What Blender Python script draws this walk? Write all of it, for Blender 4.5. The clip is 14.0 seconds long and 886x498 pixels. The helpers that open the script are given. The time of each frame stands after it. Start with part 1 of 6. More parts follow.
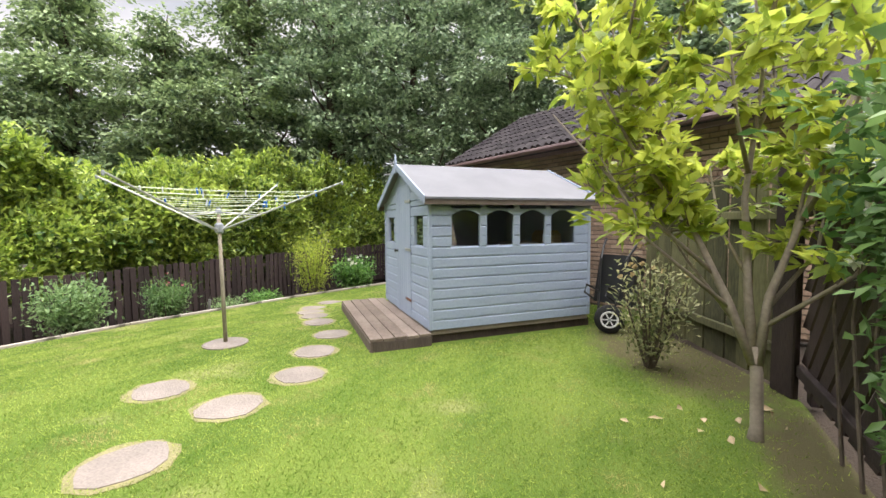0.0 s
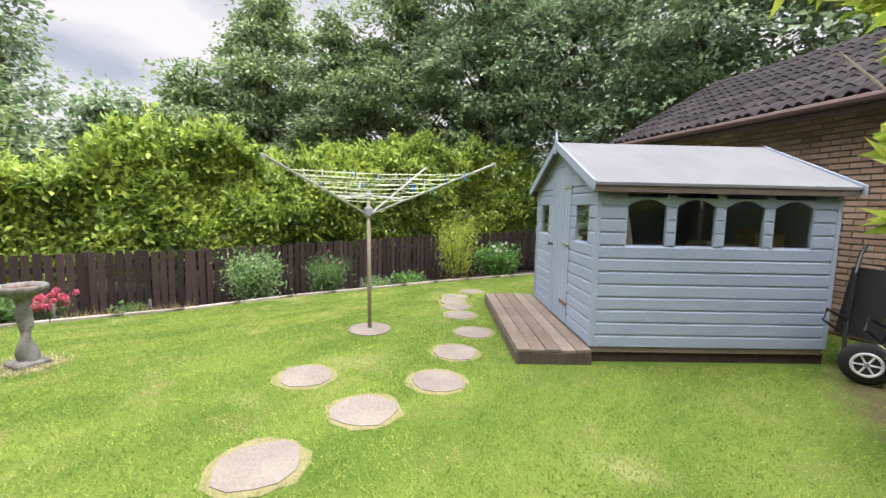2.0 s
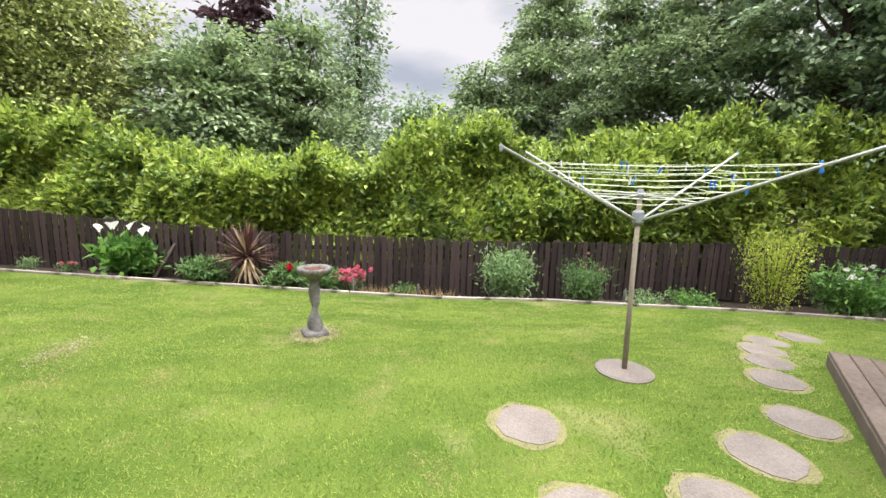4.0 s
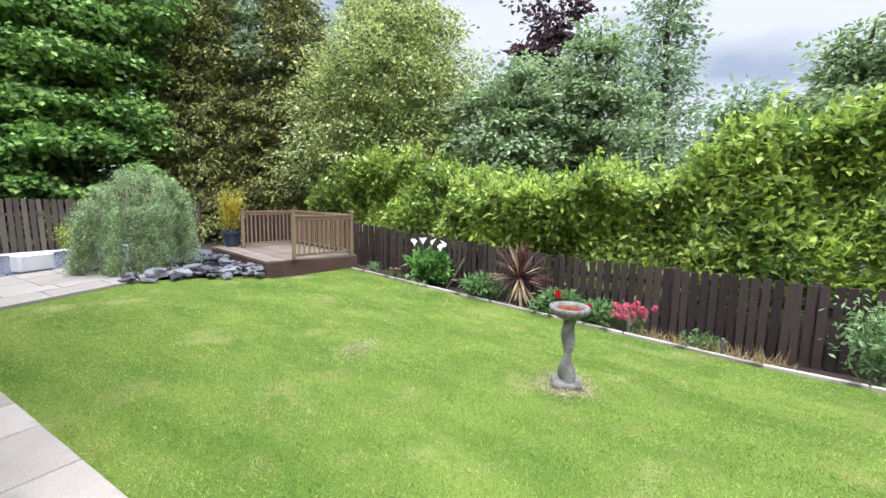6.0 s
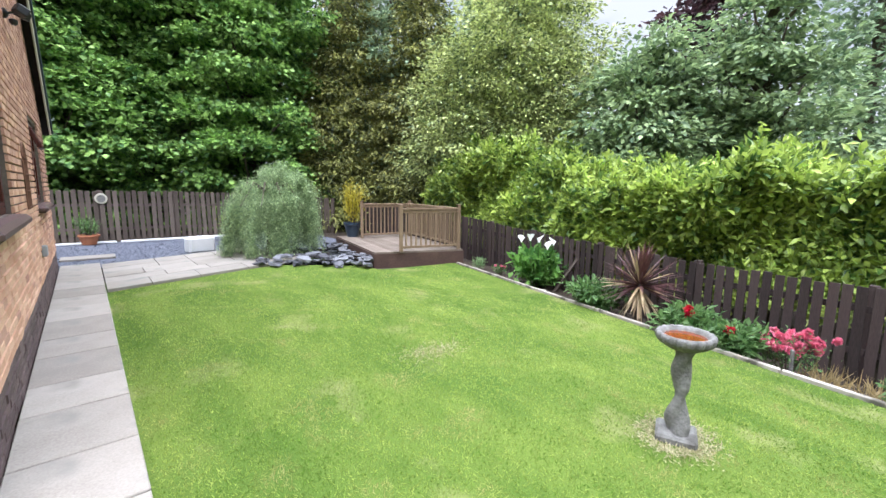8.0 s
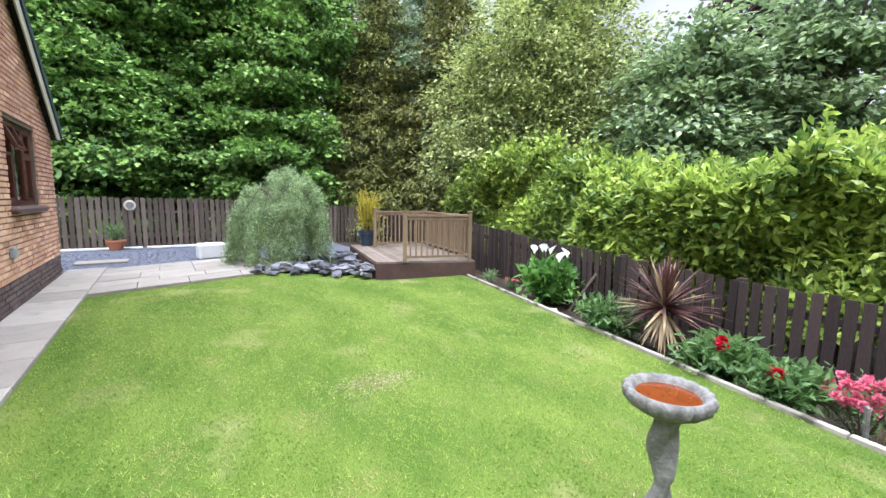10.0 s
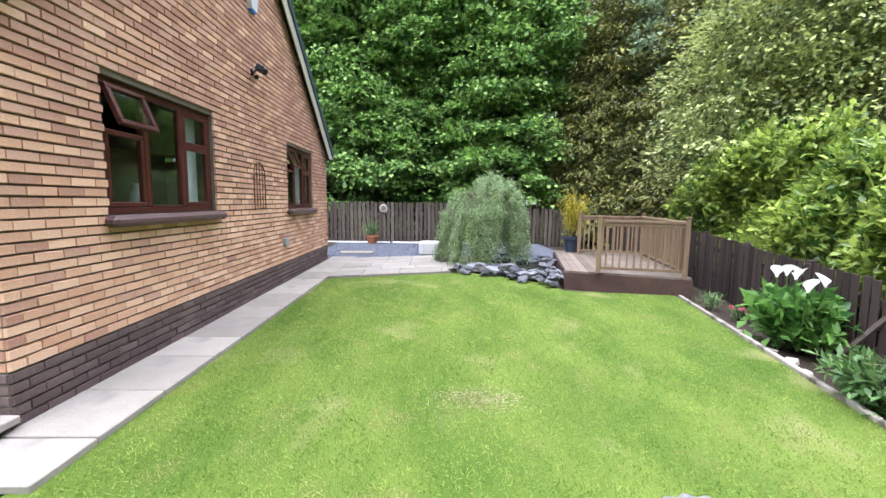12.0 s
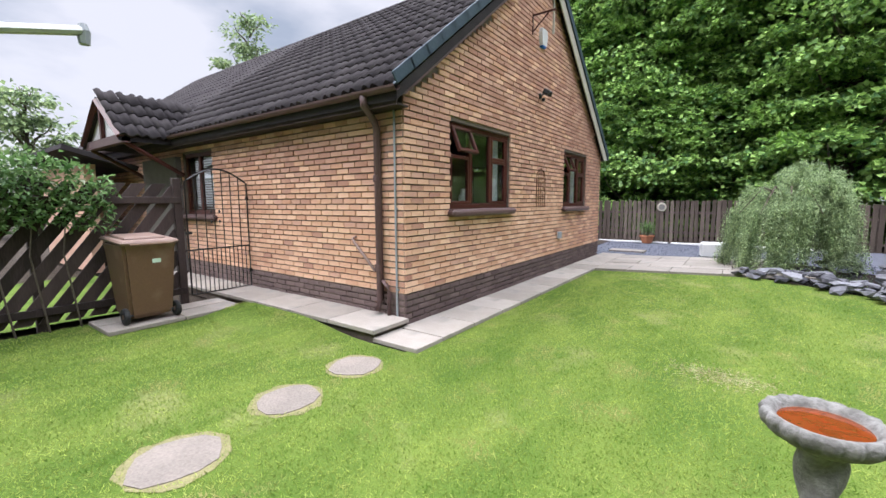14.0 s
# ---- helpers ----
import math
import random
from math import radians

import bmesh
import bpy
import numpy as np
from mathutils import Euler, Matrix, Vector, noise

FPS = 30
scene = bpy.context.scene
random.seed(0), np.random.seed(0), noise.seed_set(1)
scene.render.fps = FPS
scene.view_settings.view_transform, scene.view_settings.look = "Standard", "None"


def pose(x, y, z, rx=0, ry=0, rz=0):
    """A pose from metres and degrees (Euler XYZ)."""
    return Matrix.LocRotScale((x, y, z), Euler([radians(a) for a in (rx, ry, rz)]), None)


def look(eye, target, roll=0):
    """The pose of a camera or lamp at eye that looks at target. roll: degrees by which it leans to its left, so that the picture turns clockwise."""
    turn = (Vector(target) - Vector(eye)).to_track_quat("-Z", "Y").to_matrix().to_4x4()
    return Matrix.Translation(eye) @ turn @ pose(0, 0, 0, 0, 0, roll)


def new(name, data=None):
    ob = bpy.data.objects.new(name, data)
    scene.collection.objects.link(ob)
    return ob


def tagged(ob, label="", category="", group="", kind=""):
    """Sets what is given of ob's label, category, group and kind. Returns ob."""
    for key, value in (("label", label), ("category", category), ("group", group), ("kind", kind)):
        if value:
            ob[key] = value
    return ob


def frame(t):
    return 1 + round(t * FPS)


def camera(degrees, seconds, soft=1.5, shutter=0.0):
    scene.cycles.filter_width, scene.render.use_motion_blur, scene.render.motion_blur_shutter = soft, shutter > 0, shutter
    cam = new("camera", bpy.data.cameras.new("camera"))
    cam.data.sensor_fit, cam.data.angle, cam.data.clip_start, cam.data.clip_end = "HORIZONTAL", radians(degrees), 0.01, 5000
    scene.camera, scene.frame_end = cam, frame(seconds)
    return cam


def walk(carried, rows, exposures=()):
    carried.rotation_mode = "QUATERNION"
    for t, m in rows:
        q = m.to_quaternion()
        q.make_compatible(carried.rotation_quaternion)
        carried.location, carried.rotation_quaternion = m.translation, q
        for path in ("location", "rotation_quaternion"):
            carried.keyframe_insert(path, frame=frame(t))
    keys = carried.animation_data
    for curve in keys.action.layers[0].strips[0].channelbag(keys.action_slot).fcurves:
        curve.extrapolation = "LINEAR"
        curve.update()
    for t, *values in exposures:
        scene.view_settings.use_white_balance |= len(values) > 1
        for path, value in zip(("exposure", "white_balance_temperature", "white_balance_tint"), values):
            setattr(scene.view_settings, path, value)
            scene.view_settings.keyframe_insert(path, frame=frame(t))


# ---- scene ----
cam = camera(94.2, 14.0)
PATH = [
    (0, (-0.145, 0.417, 1.448), (-1.006, 2.219, 1.324), -0.5),
    (0.5, (-0.283, 0.512, 1.46), (-1.239, 2.263, 1.314), -0.3),
    (1, (-0.419, 0.6, 1.483), (-1.509, 2.267, 1.307), 0.3),
    (1.5, (-0.525, 0.758, 1.466), (-1.765, 2.316, 1.277), 0.9),
    (2, (-0.642, 0.927, 1.509), (-2.05, 2.331, 1.3), 1.2),
    (2.5, (-0.807, 1.092, 1.503), (-2.391, 2.292, 1.278), 1.8),
    (3, (-1.032, 1.231, 1.527), (-2.776, 2.178, 1.28), 2.0),
    (3.5, (-1.224, 1.344, 1.548), (-3.098, 1.985, 1.274), 2.2),
    (4, (-1.386, 1.523, 1.602), (-3.343, 1.815, 1.312), 2.1),
    (4.2, (-1.456, 1.562, 1.62), (-3.428, 1.714, 1.321), 2.0),
    (6.3, (-2.203, 1.742, 1.689), (-3.822, 0.597, 1.435), 0.6),
    (6.5, (-2.232, 1.774, 1.691), (-3.803, 0.564, 1.431), 0.4),
    (7, (-2.403, 1.765, 1.655), (-3.864, 0.424, 1.399), 0.7),
    (7.5, (-2.579, 1.695, 1.679), (-3.952, 0.265, 1.407), 0.7),
    (8, (-2.88, 1.729, 1.644), (-4.179, 0.235, 1.359), 0.8),
    (8.2, (-2.997, 1.719, 1.642), (-4.265, 0.2, 1.347), 0.5),
    (10.3, (-4.305, 1.624, 1.504), (-5.373, -0.051, 1.272), 0.8),
    (10.5, (-4.469, 1.593, 1.559), (-5.49, -0.109, 1.307), 0.8),
    (11, (-4.66, 1.538, 1.543), (-5.465, -0.277, 1.302), 1.5),
    (11.5, (-4.941, 1.534, 1.536), (-5.374, -0.404, 1.302), 1.8),
    (12, (-5.097, 1.679, 1.526), (-5.143, -0.307, 1.298), 0.7),
    (12.5, (-5.182, 1.907, 1.499), (-4.839, -0.048, 1.26), -0.1),
    (13, (-5.222, 2.113, 1.477), (-4.52, 0.256, 1.239), -0.7),
    (13.5, (-5.376, 2.378, 1.474), (-4.385, 0.658, 1.234), -0.6),
    (14, (-5.516, 2.662, 1.476), (-4.352, 1.052, 1.249), -0.3),
]
walk(cam, [(t, look(eye, target, roll)) for t, eye, target, roll in PATH],
     exposures=[(0, 0.58, 6650, 15), (2, 0.50, 6550, 15), (4.2, 0.41, 6500, 14), (6.3, 0.48, 5800, 12), (8.2, 0.54, 5750, 12), (11, 0.60, 5750, 13), (12.5, 0.56, 5800, 15), (14, 0.36, 6000, 15)])

# ---- light: a bright, cloudy day ----
world = bpy.data.worlds.new("sky")
scene.world = world
world.use_nodes = True
wn, wl = world.node_tree.nodes, world.node_tree.links
wn.clear()
w_out = wn.new("ShaderNodeOutputWorld")
w_bg = wn.new("ShaderNodeBackground")
w_sky = wn.new("ShaderNodeTexSky")
w_sky.sky_type, w_sky.sun_disc = "NISHITA", False
w_sky.sun_elevation, w_sky.sun_rotation = radians(54), radians(35)
w_co = wn.new("ShaderNodeTexCoord")
w_map = wn.new("ShaderNodeMapping")
w_map.inputs["Scale"].default_value = (1.0, 1.0, 2.6)
w_map.inputs["Rotation"].default_value = (0.0, 0.0, math.pi)
w_noise = wn.new("ShaderNodeTexNoise")
w_noise.inputs["Scale"].default_value, w_noise.inputs["Detail"].default_value = 2.3, 7.0
w_ramp = wn.new("ShaderNodeValToRGB")
w_ramp.color_ramp.elements[0].position, w_ramp.color_ramp.elements[0].color = 0.33, (5.4, 6.0, 6.9, 1)
w_ramp.color_ramp.elements[1].position, w_ramp.color_ramp.elements[1].color = 0.53, (10.2, 10.1, 10.3, 1)
w_mix = wn.new("ShaderNodeMixRGB")
w_mix.inputs[0].default_value = 0.9
wl.new(w_co.outputs["Generated"], w_map.inputs["Vector"])
wl.new(w_map.outputs["Vector"], w_noise.inputs["Vector"])
wl.new(w_noise.outputs["Fac"], w_ramp.inputs["Fac"])
wl.new(w_sky.outputs["Color"], w_mix.inputs[1])
wl.new(w_ramp.outputs["Color"], w_mix.inputs[2])
# a cloudy sky is brighter overhead than at the horizon
w_sep = wn.new("ShaderNodeSeparateXYZ")
w_lift = wn.new("ShaderNodeMapRange")
w_lift.inputs["From Min"].default_value, w_lift.inputs["From Max"].default_value = 0.44, 0.92
w_lift.inputs["To Min"].default_value, w_lift.inputs["To Max"].default_value = 0.44, 3.7
w_vec = wn.new("ShaderNodeVectorMath")
w_vec.operation = "SCALE"
wl.new(w_co.outputs["Generated"], w_sep.inputs[0])
wl.new(w_sep.outputs["Z"], w_lift.inputs["Value"])
wl.new(w_mix.outputs["Color"], w_vec.inputs[0])
wl.new(w_lift.outputs[0], w_vec.inputs["Scale"])
wl.new(w_vec.outputs[0], w_bg.inputs["Color"])
w_bg.inputs["Strength"].default_value = 0.165
wl.new(w_bg.outputs["Background"], w_out.inputs["Surface"])
sun = new("sun", bpy.data.lights.new("sun", "SUN"))
sun.data.energy, sun.data.angle, sun.data.color = 1.5, radians(35), (1.0, 0.95, 0.86)
SUN_AZ, SUN_EL = radians(35), radians(54)
sun.matrix_world = look((0, 0, 30), (-math.sin(SUN_AZ) * math.cos(SUN_EL) , -math.cos(SUN_AZ) * math.cos(SUN_EL), 30 - math.sin(SUN_EL)))

# ---- materials ----
MATS = {}


def material(name, dark, light, rough=0.7, scale=6.0, fine=60.0, bump=0.2, metal=0.0, per_object=0.0, per_island=0.0, stretch=(1, 1, 1),
             stain=None, stain_scale=1.5, stain_at=0.6, spec=0.3, translucent=0.0, bump_distance=0.004, span=(0.3, 0.7)):
    """A surface whose colour wanders between two tones at two scales, with fine relief and, if given, stains."""
    m = bpy.data.materials.new(name)
    m.use_nodes = True
    n, l = m.node_tree.nodes, m.node_tree.links
    bsdf = n["Principled BSDF"]
    co = n.new("ShaderNodeTexCoord")
    mp = n.new("ShaderNodeMapping")
    mp.inputs["Scale"].default_value = stretch
    l.new(co.outputs["Object"], mp.inputs["Vector"])
    big, small = n.new("ShaderNodeTexNoise"), n.new("ShaderNodeTexNoise")
    for t, sc, de in ((big, scale, 4.0), (small, fine, 5.0)):
        t.inputs["Scale"].default_value, t.inputs["Detail"].default_value = sc, de
        l.new(mp.outputs["Vector"], t.inputs["Vector"])
    add = n.new("ShaderNodeMath")
    add.operation = "MULTIPLY_ADD"
    add.inputs[1].default_value = 0.5
    half = n.new("ShaderNodeMath")
    half.operation = "MULTIPLY"
    half.inputs[1].default_value = 0.5
    l.new(small.outputs["Fac"], half.inputs[0])
    l.new(big.outputs["Fac"], add.inputs[0])
    l.new(half.outputs[0], add.inputs[2])
    value = add.outputs[0]
    for amount, kind, socket in ((per_object, "ShaderNodeObjectInfo", "Random"), (per_island, "ShaderNodeNewGeometry", "Random Per Island")):
        if amount:
            info = n.new(kind)
            k = n.new("ShaderNodeMath")
            k.operation = "MULTIPLY_ADD"
            k.inputs[1].default_value, k.inputs[2].default_value = amount, -amount / 2
            l.new(info.outputs[socket], k.inputs[0])
            s = n.new("ShaderNodeMath")
            s.operation = "ADD"
            l.new(value, s.inputs[0])
            l.new(k.outputs[0], s.inputs[1])
            value = s.outputs[0]
    ramp = n.new("ShaderNodeValToRGB")
    ramp.color_ramp.elements[0].position, ramp.color_ramp.elements[0].color = span[0], (*dark, 1)
    ramp.color_ramp.elements[1].position, ramp.color_ramp.elements[1].color = span[1], (*light, 1)
    l.new(value, ramp.inputs["Fac"])
    colour = ramp.outputs["Color"]
    if stain:
        st = n.new("ShaderNodeTexNoise")
        st.inputs["Scale"].default_value, st.inputs["Detail"].default_value = stain_scale, 6.0
        l.new(co.outputs["Object"], st.inputs["Vector"])
        sr = n.new("ShaderNodeValToRGB")
        sr.color_ramp.elements[0].position, sr.color_ramp.elements[0].color = stain_at - 0.06, (0, 0, 0, 1)
        sr.color_ramp.elements[1].position, sr.color_ramp.elements[1].color = stain_at + 0.1, (1, 1, 1, 1)
        l.new(st.outputs["Fac"], sr.inputs["Fac"])
        mx = n.new("ShaderNodeMixRGB")
        l.new(sr.outputs["Color"], mx.inputs[0])
        l.new(colour, mx.inputs[1])
        mx.inputs[2].default_value = (*stain, 1)
        colour = mx.outputs["Color"]
    l.new(colour, bsdf.inputs["Base Color"])
    bsdf.inputs["Roughness"].default_value = rough
    bsdf.inputs["Metallic"].default_value = metal
    bsdf.inputs["Specular IOR Level"].default_value = spec
    if bump:
        bp = n.new("ShaderNodeBump")
        bp.inputs["Strength"].default_value, bp.inputs["Distance"].default_value = bump, bump_distance
        l.new(small.outputs["Fac"], bp.inputs["Height"])
        l.new(bp.outputs["Normal"], bsdf.inputs["Normal"])
    if translucent:
        tr = n.new("ShaderNodeBsdfTranslucent")
        l.new(colour, tr.inputs["Color"])
        mix = n.new("ShaderNodeMixShader")
        mix.inputs[0].default_value = translucent
        l.new(bsdf.outputs[0], mix.inputs[1])
        l.new(tr.outputs[0], mix.inputs[2])
        l.new(mix.outputs[0], n["Material Output"].inputs["Surface"])
    MATS[name] = m
    return m


def leaves_of(name, dark, light, rough=0.5, clump=1.2, translucent=0.42):
    return material(name, dark, light, rough=rough, scale=clump, fine=9.0, bump=0.0, per_island=0.36, translucent=translucent, spec=0.4, span=(0.31, 0.67))


def glass(name, tint=(0.9, 0.95, 0.95)):
    m = bpy.data.materials.new(name)
    m.use_nodes = True
    b = m.node_tree.nodes["Principled BSDF"]
    b.inputs["Base Color"].default_value = (*tint, 1)
    b.inputs["Roughness"].default_value = 0.02
    b.inputs["Transmission Weight"].default_value = 1.0
    b.inputs["IOR"].default_value = 1.45
    MATS[name] = m
    return m


lawn_mat = material("turf", (0.048, 0.094, 0.012), (0.130, 0.177, 0.032), rough=0.9, spec=0.1, span=(0.38, 0.62), stretch=(1, 0.45, 1), scale=1.5, fine=140, bump=0.5, stain=(0.22, 0.22, 0.085), stain_scale=1.1, stain_at=0.64, bump_distance=0.01)
blade_mat = material("grass_blade", (0.10, 0.180, 0.024), (0.35, 0.418, 0.10), rough=0.9, spec=0.05, span=(0.385, 0.615), stretch=(1.25, 0.42, 1), scale=1.7, fine=8, bump=0, per_island=0.26, translucent=0.45, stain=(0.40, 0.36, 0.15), stain_scale=2.4, stain_at=0.61)
# bare trodden earth along the side fence, under the shrub and the small tree
BARE = [((0.15, 5.5), 25.0, (1.0, 1.9)), ((0.98, 3.3), 3.0, (0.62, 1.6))]
_n, _l = lawn_mat.node_tree.nodes, lawn_mat.node_tree.links
_co = _n.new("ShaderNodeTexCoord")
_sum = None
for (_x, _y), _turn, (_rx, _ry) in BARE:
    _mp, _gr = _n.new("ShaderNodeMapping"), _n.new("ShaderNodeTexGradient")
    _mp.vector_type, _gr.gradient_type = "TEXTURE", "SPHERICAL"
    _mp.inputs["Location"].default_value = (_x, _y, 0)
    _mp.inputs["Rotation"].default_value = (0, 0, radians(_turn))
    _mp.inputs["Scale"].default_value = (_rx, _ry, 2)
    _l.new(_co.outputs["Object"], _mp.inputs["Vector"])
    _l.new(_mp.outputs["Vector"], _gr.inputs["Vector"])
    if _sum is None:
        _sum = _gr.outputs["Fac"]
    else:
        _mx = _n.new("ShaderNodeMath")
        _mx.operation = "MAXIMUM"
        _l.new(_sum, _mx.inputs[0])
        _l.new(_gr.outputs["Fac"], _mx.inputs[1])
        _sum = _mx.outputs[0]
_no, _ad, _ra, _mi = _n.new("ShaderNodeTexNoise"), _n.new("ShaderNodeMath"), _n.new("ShaderNodeValToRGB"), _n.new("ShaderNodeMixRGB")
_no.inputs["Scale"].default_value, _no.inputs["Detail"].default_value = 5.0, 6.0
_l.new(_co.outputs["Object"], _no.inputs["Vector"])
_ad.operation = "MULTIPLY"
_l.new(_sum, _ad.inputs[0])
_l.new(_no.outputs["Fac"], _ad.inputs[1])
_ra.color_ramp.elements[0].position, _ra.color_ramp.elements[0].color = 0.08, (0, 0, 0, 1)
_ra.color_ramp.elements[1].position, _ra.color_ramp.elements[1].color = 0.24, (1, 1, 1, 1)
_l.new(_ad.outputs[0], _ra.inputs["Fac"])
_l.new(_ra.outputs["Color"], _mi.inputs[0])
_l.new(_n["Principled BSDF"].inputs["Base Color"].links[0].from_socket, _mi.inputs[1])
_mi.inputs[2].default_value = (0.086, 0.078, 0.036, 1)
_l.new(_mi.outputs["Color"], _n["Principled BSDF"].inputs["Base Color"])
# turf blades stand dense: they are shaded near level
_n, _l = blade_mat.node_tree.nodes, blade_mat.node_tree.links
_up = _n.new("ShaderNodeCombineXYZ")
_up.inputs["Z"].default_value = 1.0
_geo, _tilt, _add = _n.new("ShaderNodeNewGeometry"), _n.new("ShaderNodeVectorMath"), _n.new("ShaderNodeVectorMath")
_tilt.operation, _add.operation = "SCALE", "ADD"
_tilt.inputs["Scale"].default_value = 0.25
_l.new(_geo.outputs["Normal"], _tilt.inputs[0])
_l.new(_up.outputs[0], _add.inputs[0])
_l.new(_tilt.outputs[0], _add.inputs[1])
_nrm = _n.new("ShaderNodeVectorMath")
_nrm.operation = "NORMALIZE"
_l.new(_add.outputs[0], _nrm.inputs[0])
_l.new(_nrm.outputs[0], _n["Principled BSDF"].inputs["Normal"])
soil_mat = material("soil", (0.018, 0.013, 0.009), (0.06, 0.043, 0.028), rough=0.95, scale=3, fine=45, bump=0.9, bump_distance=0.02)
brick_mat = material("buff_brick", (0.51, 0.285, 0.182), (0.75, 0.50, 0.345), rough=0.85, scale=2.2, fine=50, bump=0.6, per_object=0.28, per_island=0.28, stretch=(1, 1, 2.5))
mortar_mat = material("mortar", (0.10, 0.08, 0.065), (0.19, 0.155, 0.125), rough=0.95, scale=8, fine=90, bump=0.5)
plinth_mat = material("plinth_brick", (0.085, 0.058, 0.055), (0.165, 0.118, 0.108), rough=0.7, scale=3, fine=60, bump=0.5, per_object=0.3, per_island=0.3)
tile_mat = material("roof_tile", (0.022, 0.019, 0.020), (0.056, 0.049, 0.049), rough=0.9, spec=0.15, scale=3, fine=70, bump=0.5, per_object=0.3, per_island=0.3)
slab_mat = material("paving", (0.215, 0.19, 0.163), (0.335, 0.30, 0.26), rough=0.9, scale=2.2, fine=70, bump=0.4, per_object=0.3, stain=(0.19, 0.18, 0.16), stain_scale=2.2, stain_at=0.62)
shed_mat = material("blue_grey_paint", (0.235, 0.285, 0.36), (0.30, 0.35, 0.435), rough=0.6, scale=2, fine=40, bump=0.25, per_object=0.12, stretch=(1, 1, 1))
felt_mat = material("roof_felt", (0.12, 0.123, 0.13), (0.175, 0.178, 0.185), rough=0.9, scale=2.5, fine=160, bump=0.6)
fence_mat = material("fence_stain_eave_shade", (0.022, 0.015, 0.013), (0.062, 0.043, 0.038), rough=0.8, scale=2, fine=30, bump=0.5, per_object=0.35, stretch=(4, 4, 0.5))
fence_grey_mat = material("fence_grey", (0.06, 0.045, 0.036), (0.14, 0.11, 0.09), rough=0.85, scale=2, fine=30, bump=0.5, per_object=0.4, stretch=(4, 4, 0.5))
mossy_mat = material("mossy_board", (0.042, 0.042, 0.02), (0.13, 0.125, 0.058), rough=0.9, scale=2.2, fine=28, bump=0.6, per_object=0.35, stretch=(2, 2, 0.4))
deck_mat = material("deck_board", (0.105, 0.08, 0.06), (0.225, 0.18, 0.145), rough=0.8, scale=2, fine=35, bump=0.5, per_object=0.25)
rail_mat = material("rail_timber", (0.14, 0.092, 0.055), (0.25, 0.175, 0.11), rough=0.7, scale=3, fine=35, bump=0.4, per_object=0.25, stretch=(3, 3, 0.6))
laurel_mat = leaves_of("laurel_leaf", (0.06, 0.13, 0.03), (0.50, 0.61, 0.125), rough=0.32, clump=0.9, translucent=0.36)
sycamore_mat = leaves_of("sycamore_leaf", (0.045, 0.125, 0.032), (0.41, 0.62, 0.16), clump=1.1, translucent=0.3)
dark_leaf_mat = leaves_of("woodland_leaf", (0.12, 0.19, 0.11), (0.46, 0.58, 0.34), clump=1.3, translucent=0.3)
mid_leaf_mat = leaves_of("ash_leaf", (0.09, 0.15, 0.075), (0.41, 0.52, 0.24), clump=1.3, translucent=0.34)
pale_leaf_mat = leaves_of("variegated_leaf", (0.065, 0.11, 0.04), (0.66, 0.72, 0.27), clump=1.6, translucent=0.22)
conifer_mat = leaves_of("cypress_spray", (0.025, 0.045, 0.022), (0.38, 0.38, 0.10), clump=1.4, translucent=0.15)
copper_mat = leaves_of("copper_leaf", (0.03, 0.016, 0.02), (0.10, 0.05, 0.055), clump=0.6)
bark_mat = material("bark", (0.05, 0.04, 0.03), (0.15, 0.12, 0.09), rough=0.9, scale=4, fine=30, bump=0.8, bump_distance=0.02, stretch=(2, 2, 0.5))
red_brick_mat = material("red_brick", (0.38, 0.20, 0.14), (0.60, 0.38, 0.275), rough=0.85, scale=2.2, fine=50, bump=0.6, per_object=0.28, per_island=0.28, stretch=(1, 1, 2.5))
garage_brick_mat = material("garage_brick", (0.22, 0.15, 0.105), (0.40, 0.29, 0.21), rough=0.85, scale=2.2, fine=50, bump=0.6, per_island=0.3, stretch=(1, 1, 2.5))
rose_mat = leaves_of("rose_leaf", (0.12, 0.15, 0.06), (0.40, 0.40, 0.19), clump=2.0)
brown_mat = material("brown_plastic", (0.085, 0.05, 0.047), (0.125, 0.078, 0.073), rough=0.45, scale=3, fine=30, bump=0.05)
frame_mat = material("mahogany_frame", (0.045, 0.012, 0.009), (0.085, 0.024, 0.017), rough=0.35, scale=3, fine=30, bump=0.1)
cream_mat = material("cream_paint", (0.42, 0.39, 0.31), (0.50, 0.47, 0.39), rough=0.6, scale=2, fine=30, bump=0.1)
slate_cap_mat = material("verge_cap", (0.028, 0.045, 0.06), (0.055, 0.08, 0.10), rough=0.5, scale=3, fine=40, bump=0.2)
grey_pipe_mat = material("grey_conduit", (0.22, 0.24, 0.25), (0.30, 0.32, 0.33), rough=0.5, scale=5, fine=40, bump=0.1)
black_mat = material("black_metal", (0.008, 0.008, 0.008), (0.02, 0.02, 0.02), rough=0.4, scale=6, fine=60, bump=0.1, spec=0.5)
white_mat = material("white_paint", (0.50, 0.50, 0.49), (0.66, 0.66, 0.65), rough=0.6, scale=3, fine=40, bump=0.2)
rust_mat = material("rusty_iron", (0.09, 0.045, 0.03), (0.20, 0.10, 0.06), rough=0.9, scale=8, fine=60, bump=0.4)
bin_mat = material("brown_bin", (0.115, 0.065, 0.038), (0.15, 0.088, 0.052), rough=0.5, scale=2, fine=60, bump=0.1, stain=(0.17, 0.11, 0.07), stain_scale=4)
bin_lid_mat = material("faded_brown_lid", (0.19, 0.125, 0.095), (0.26, 0.18, 0.145), rough=0.55, scale=3, fine=60, bump=0.1)
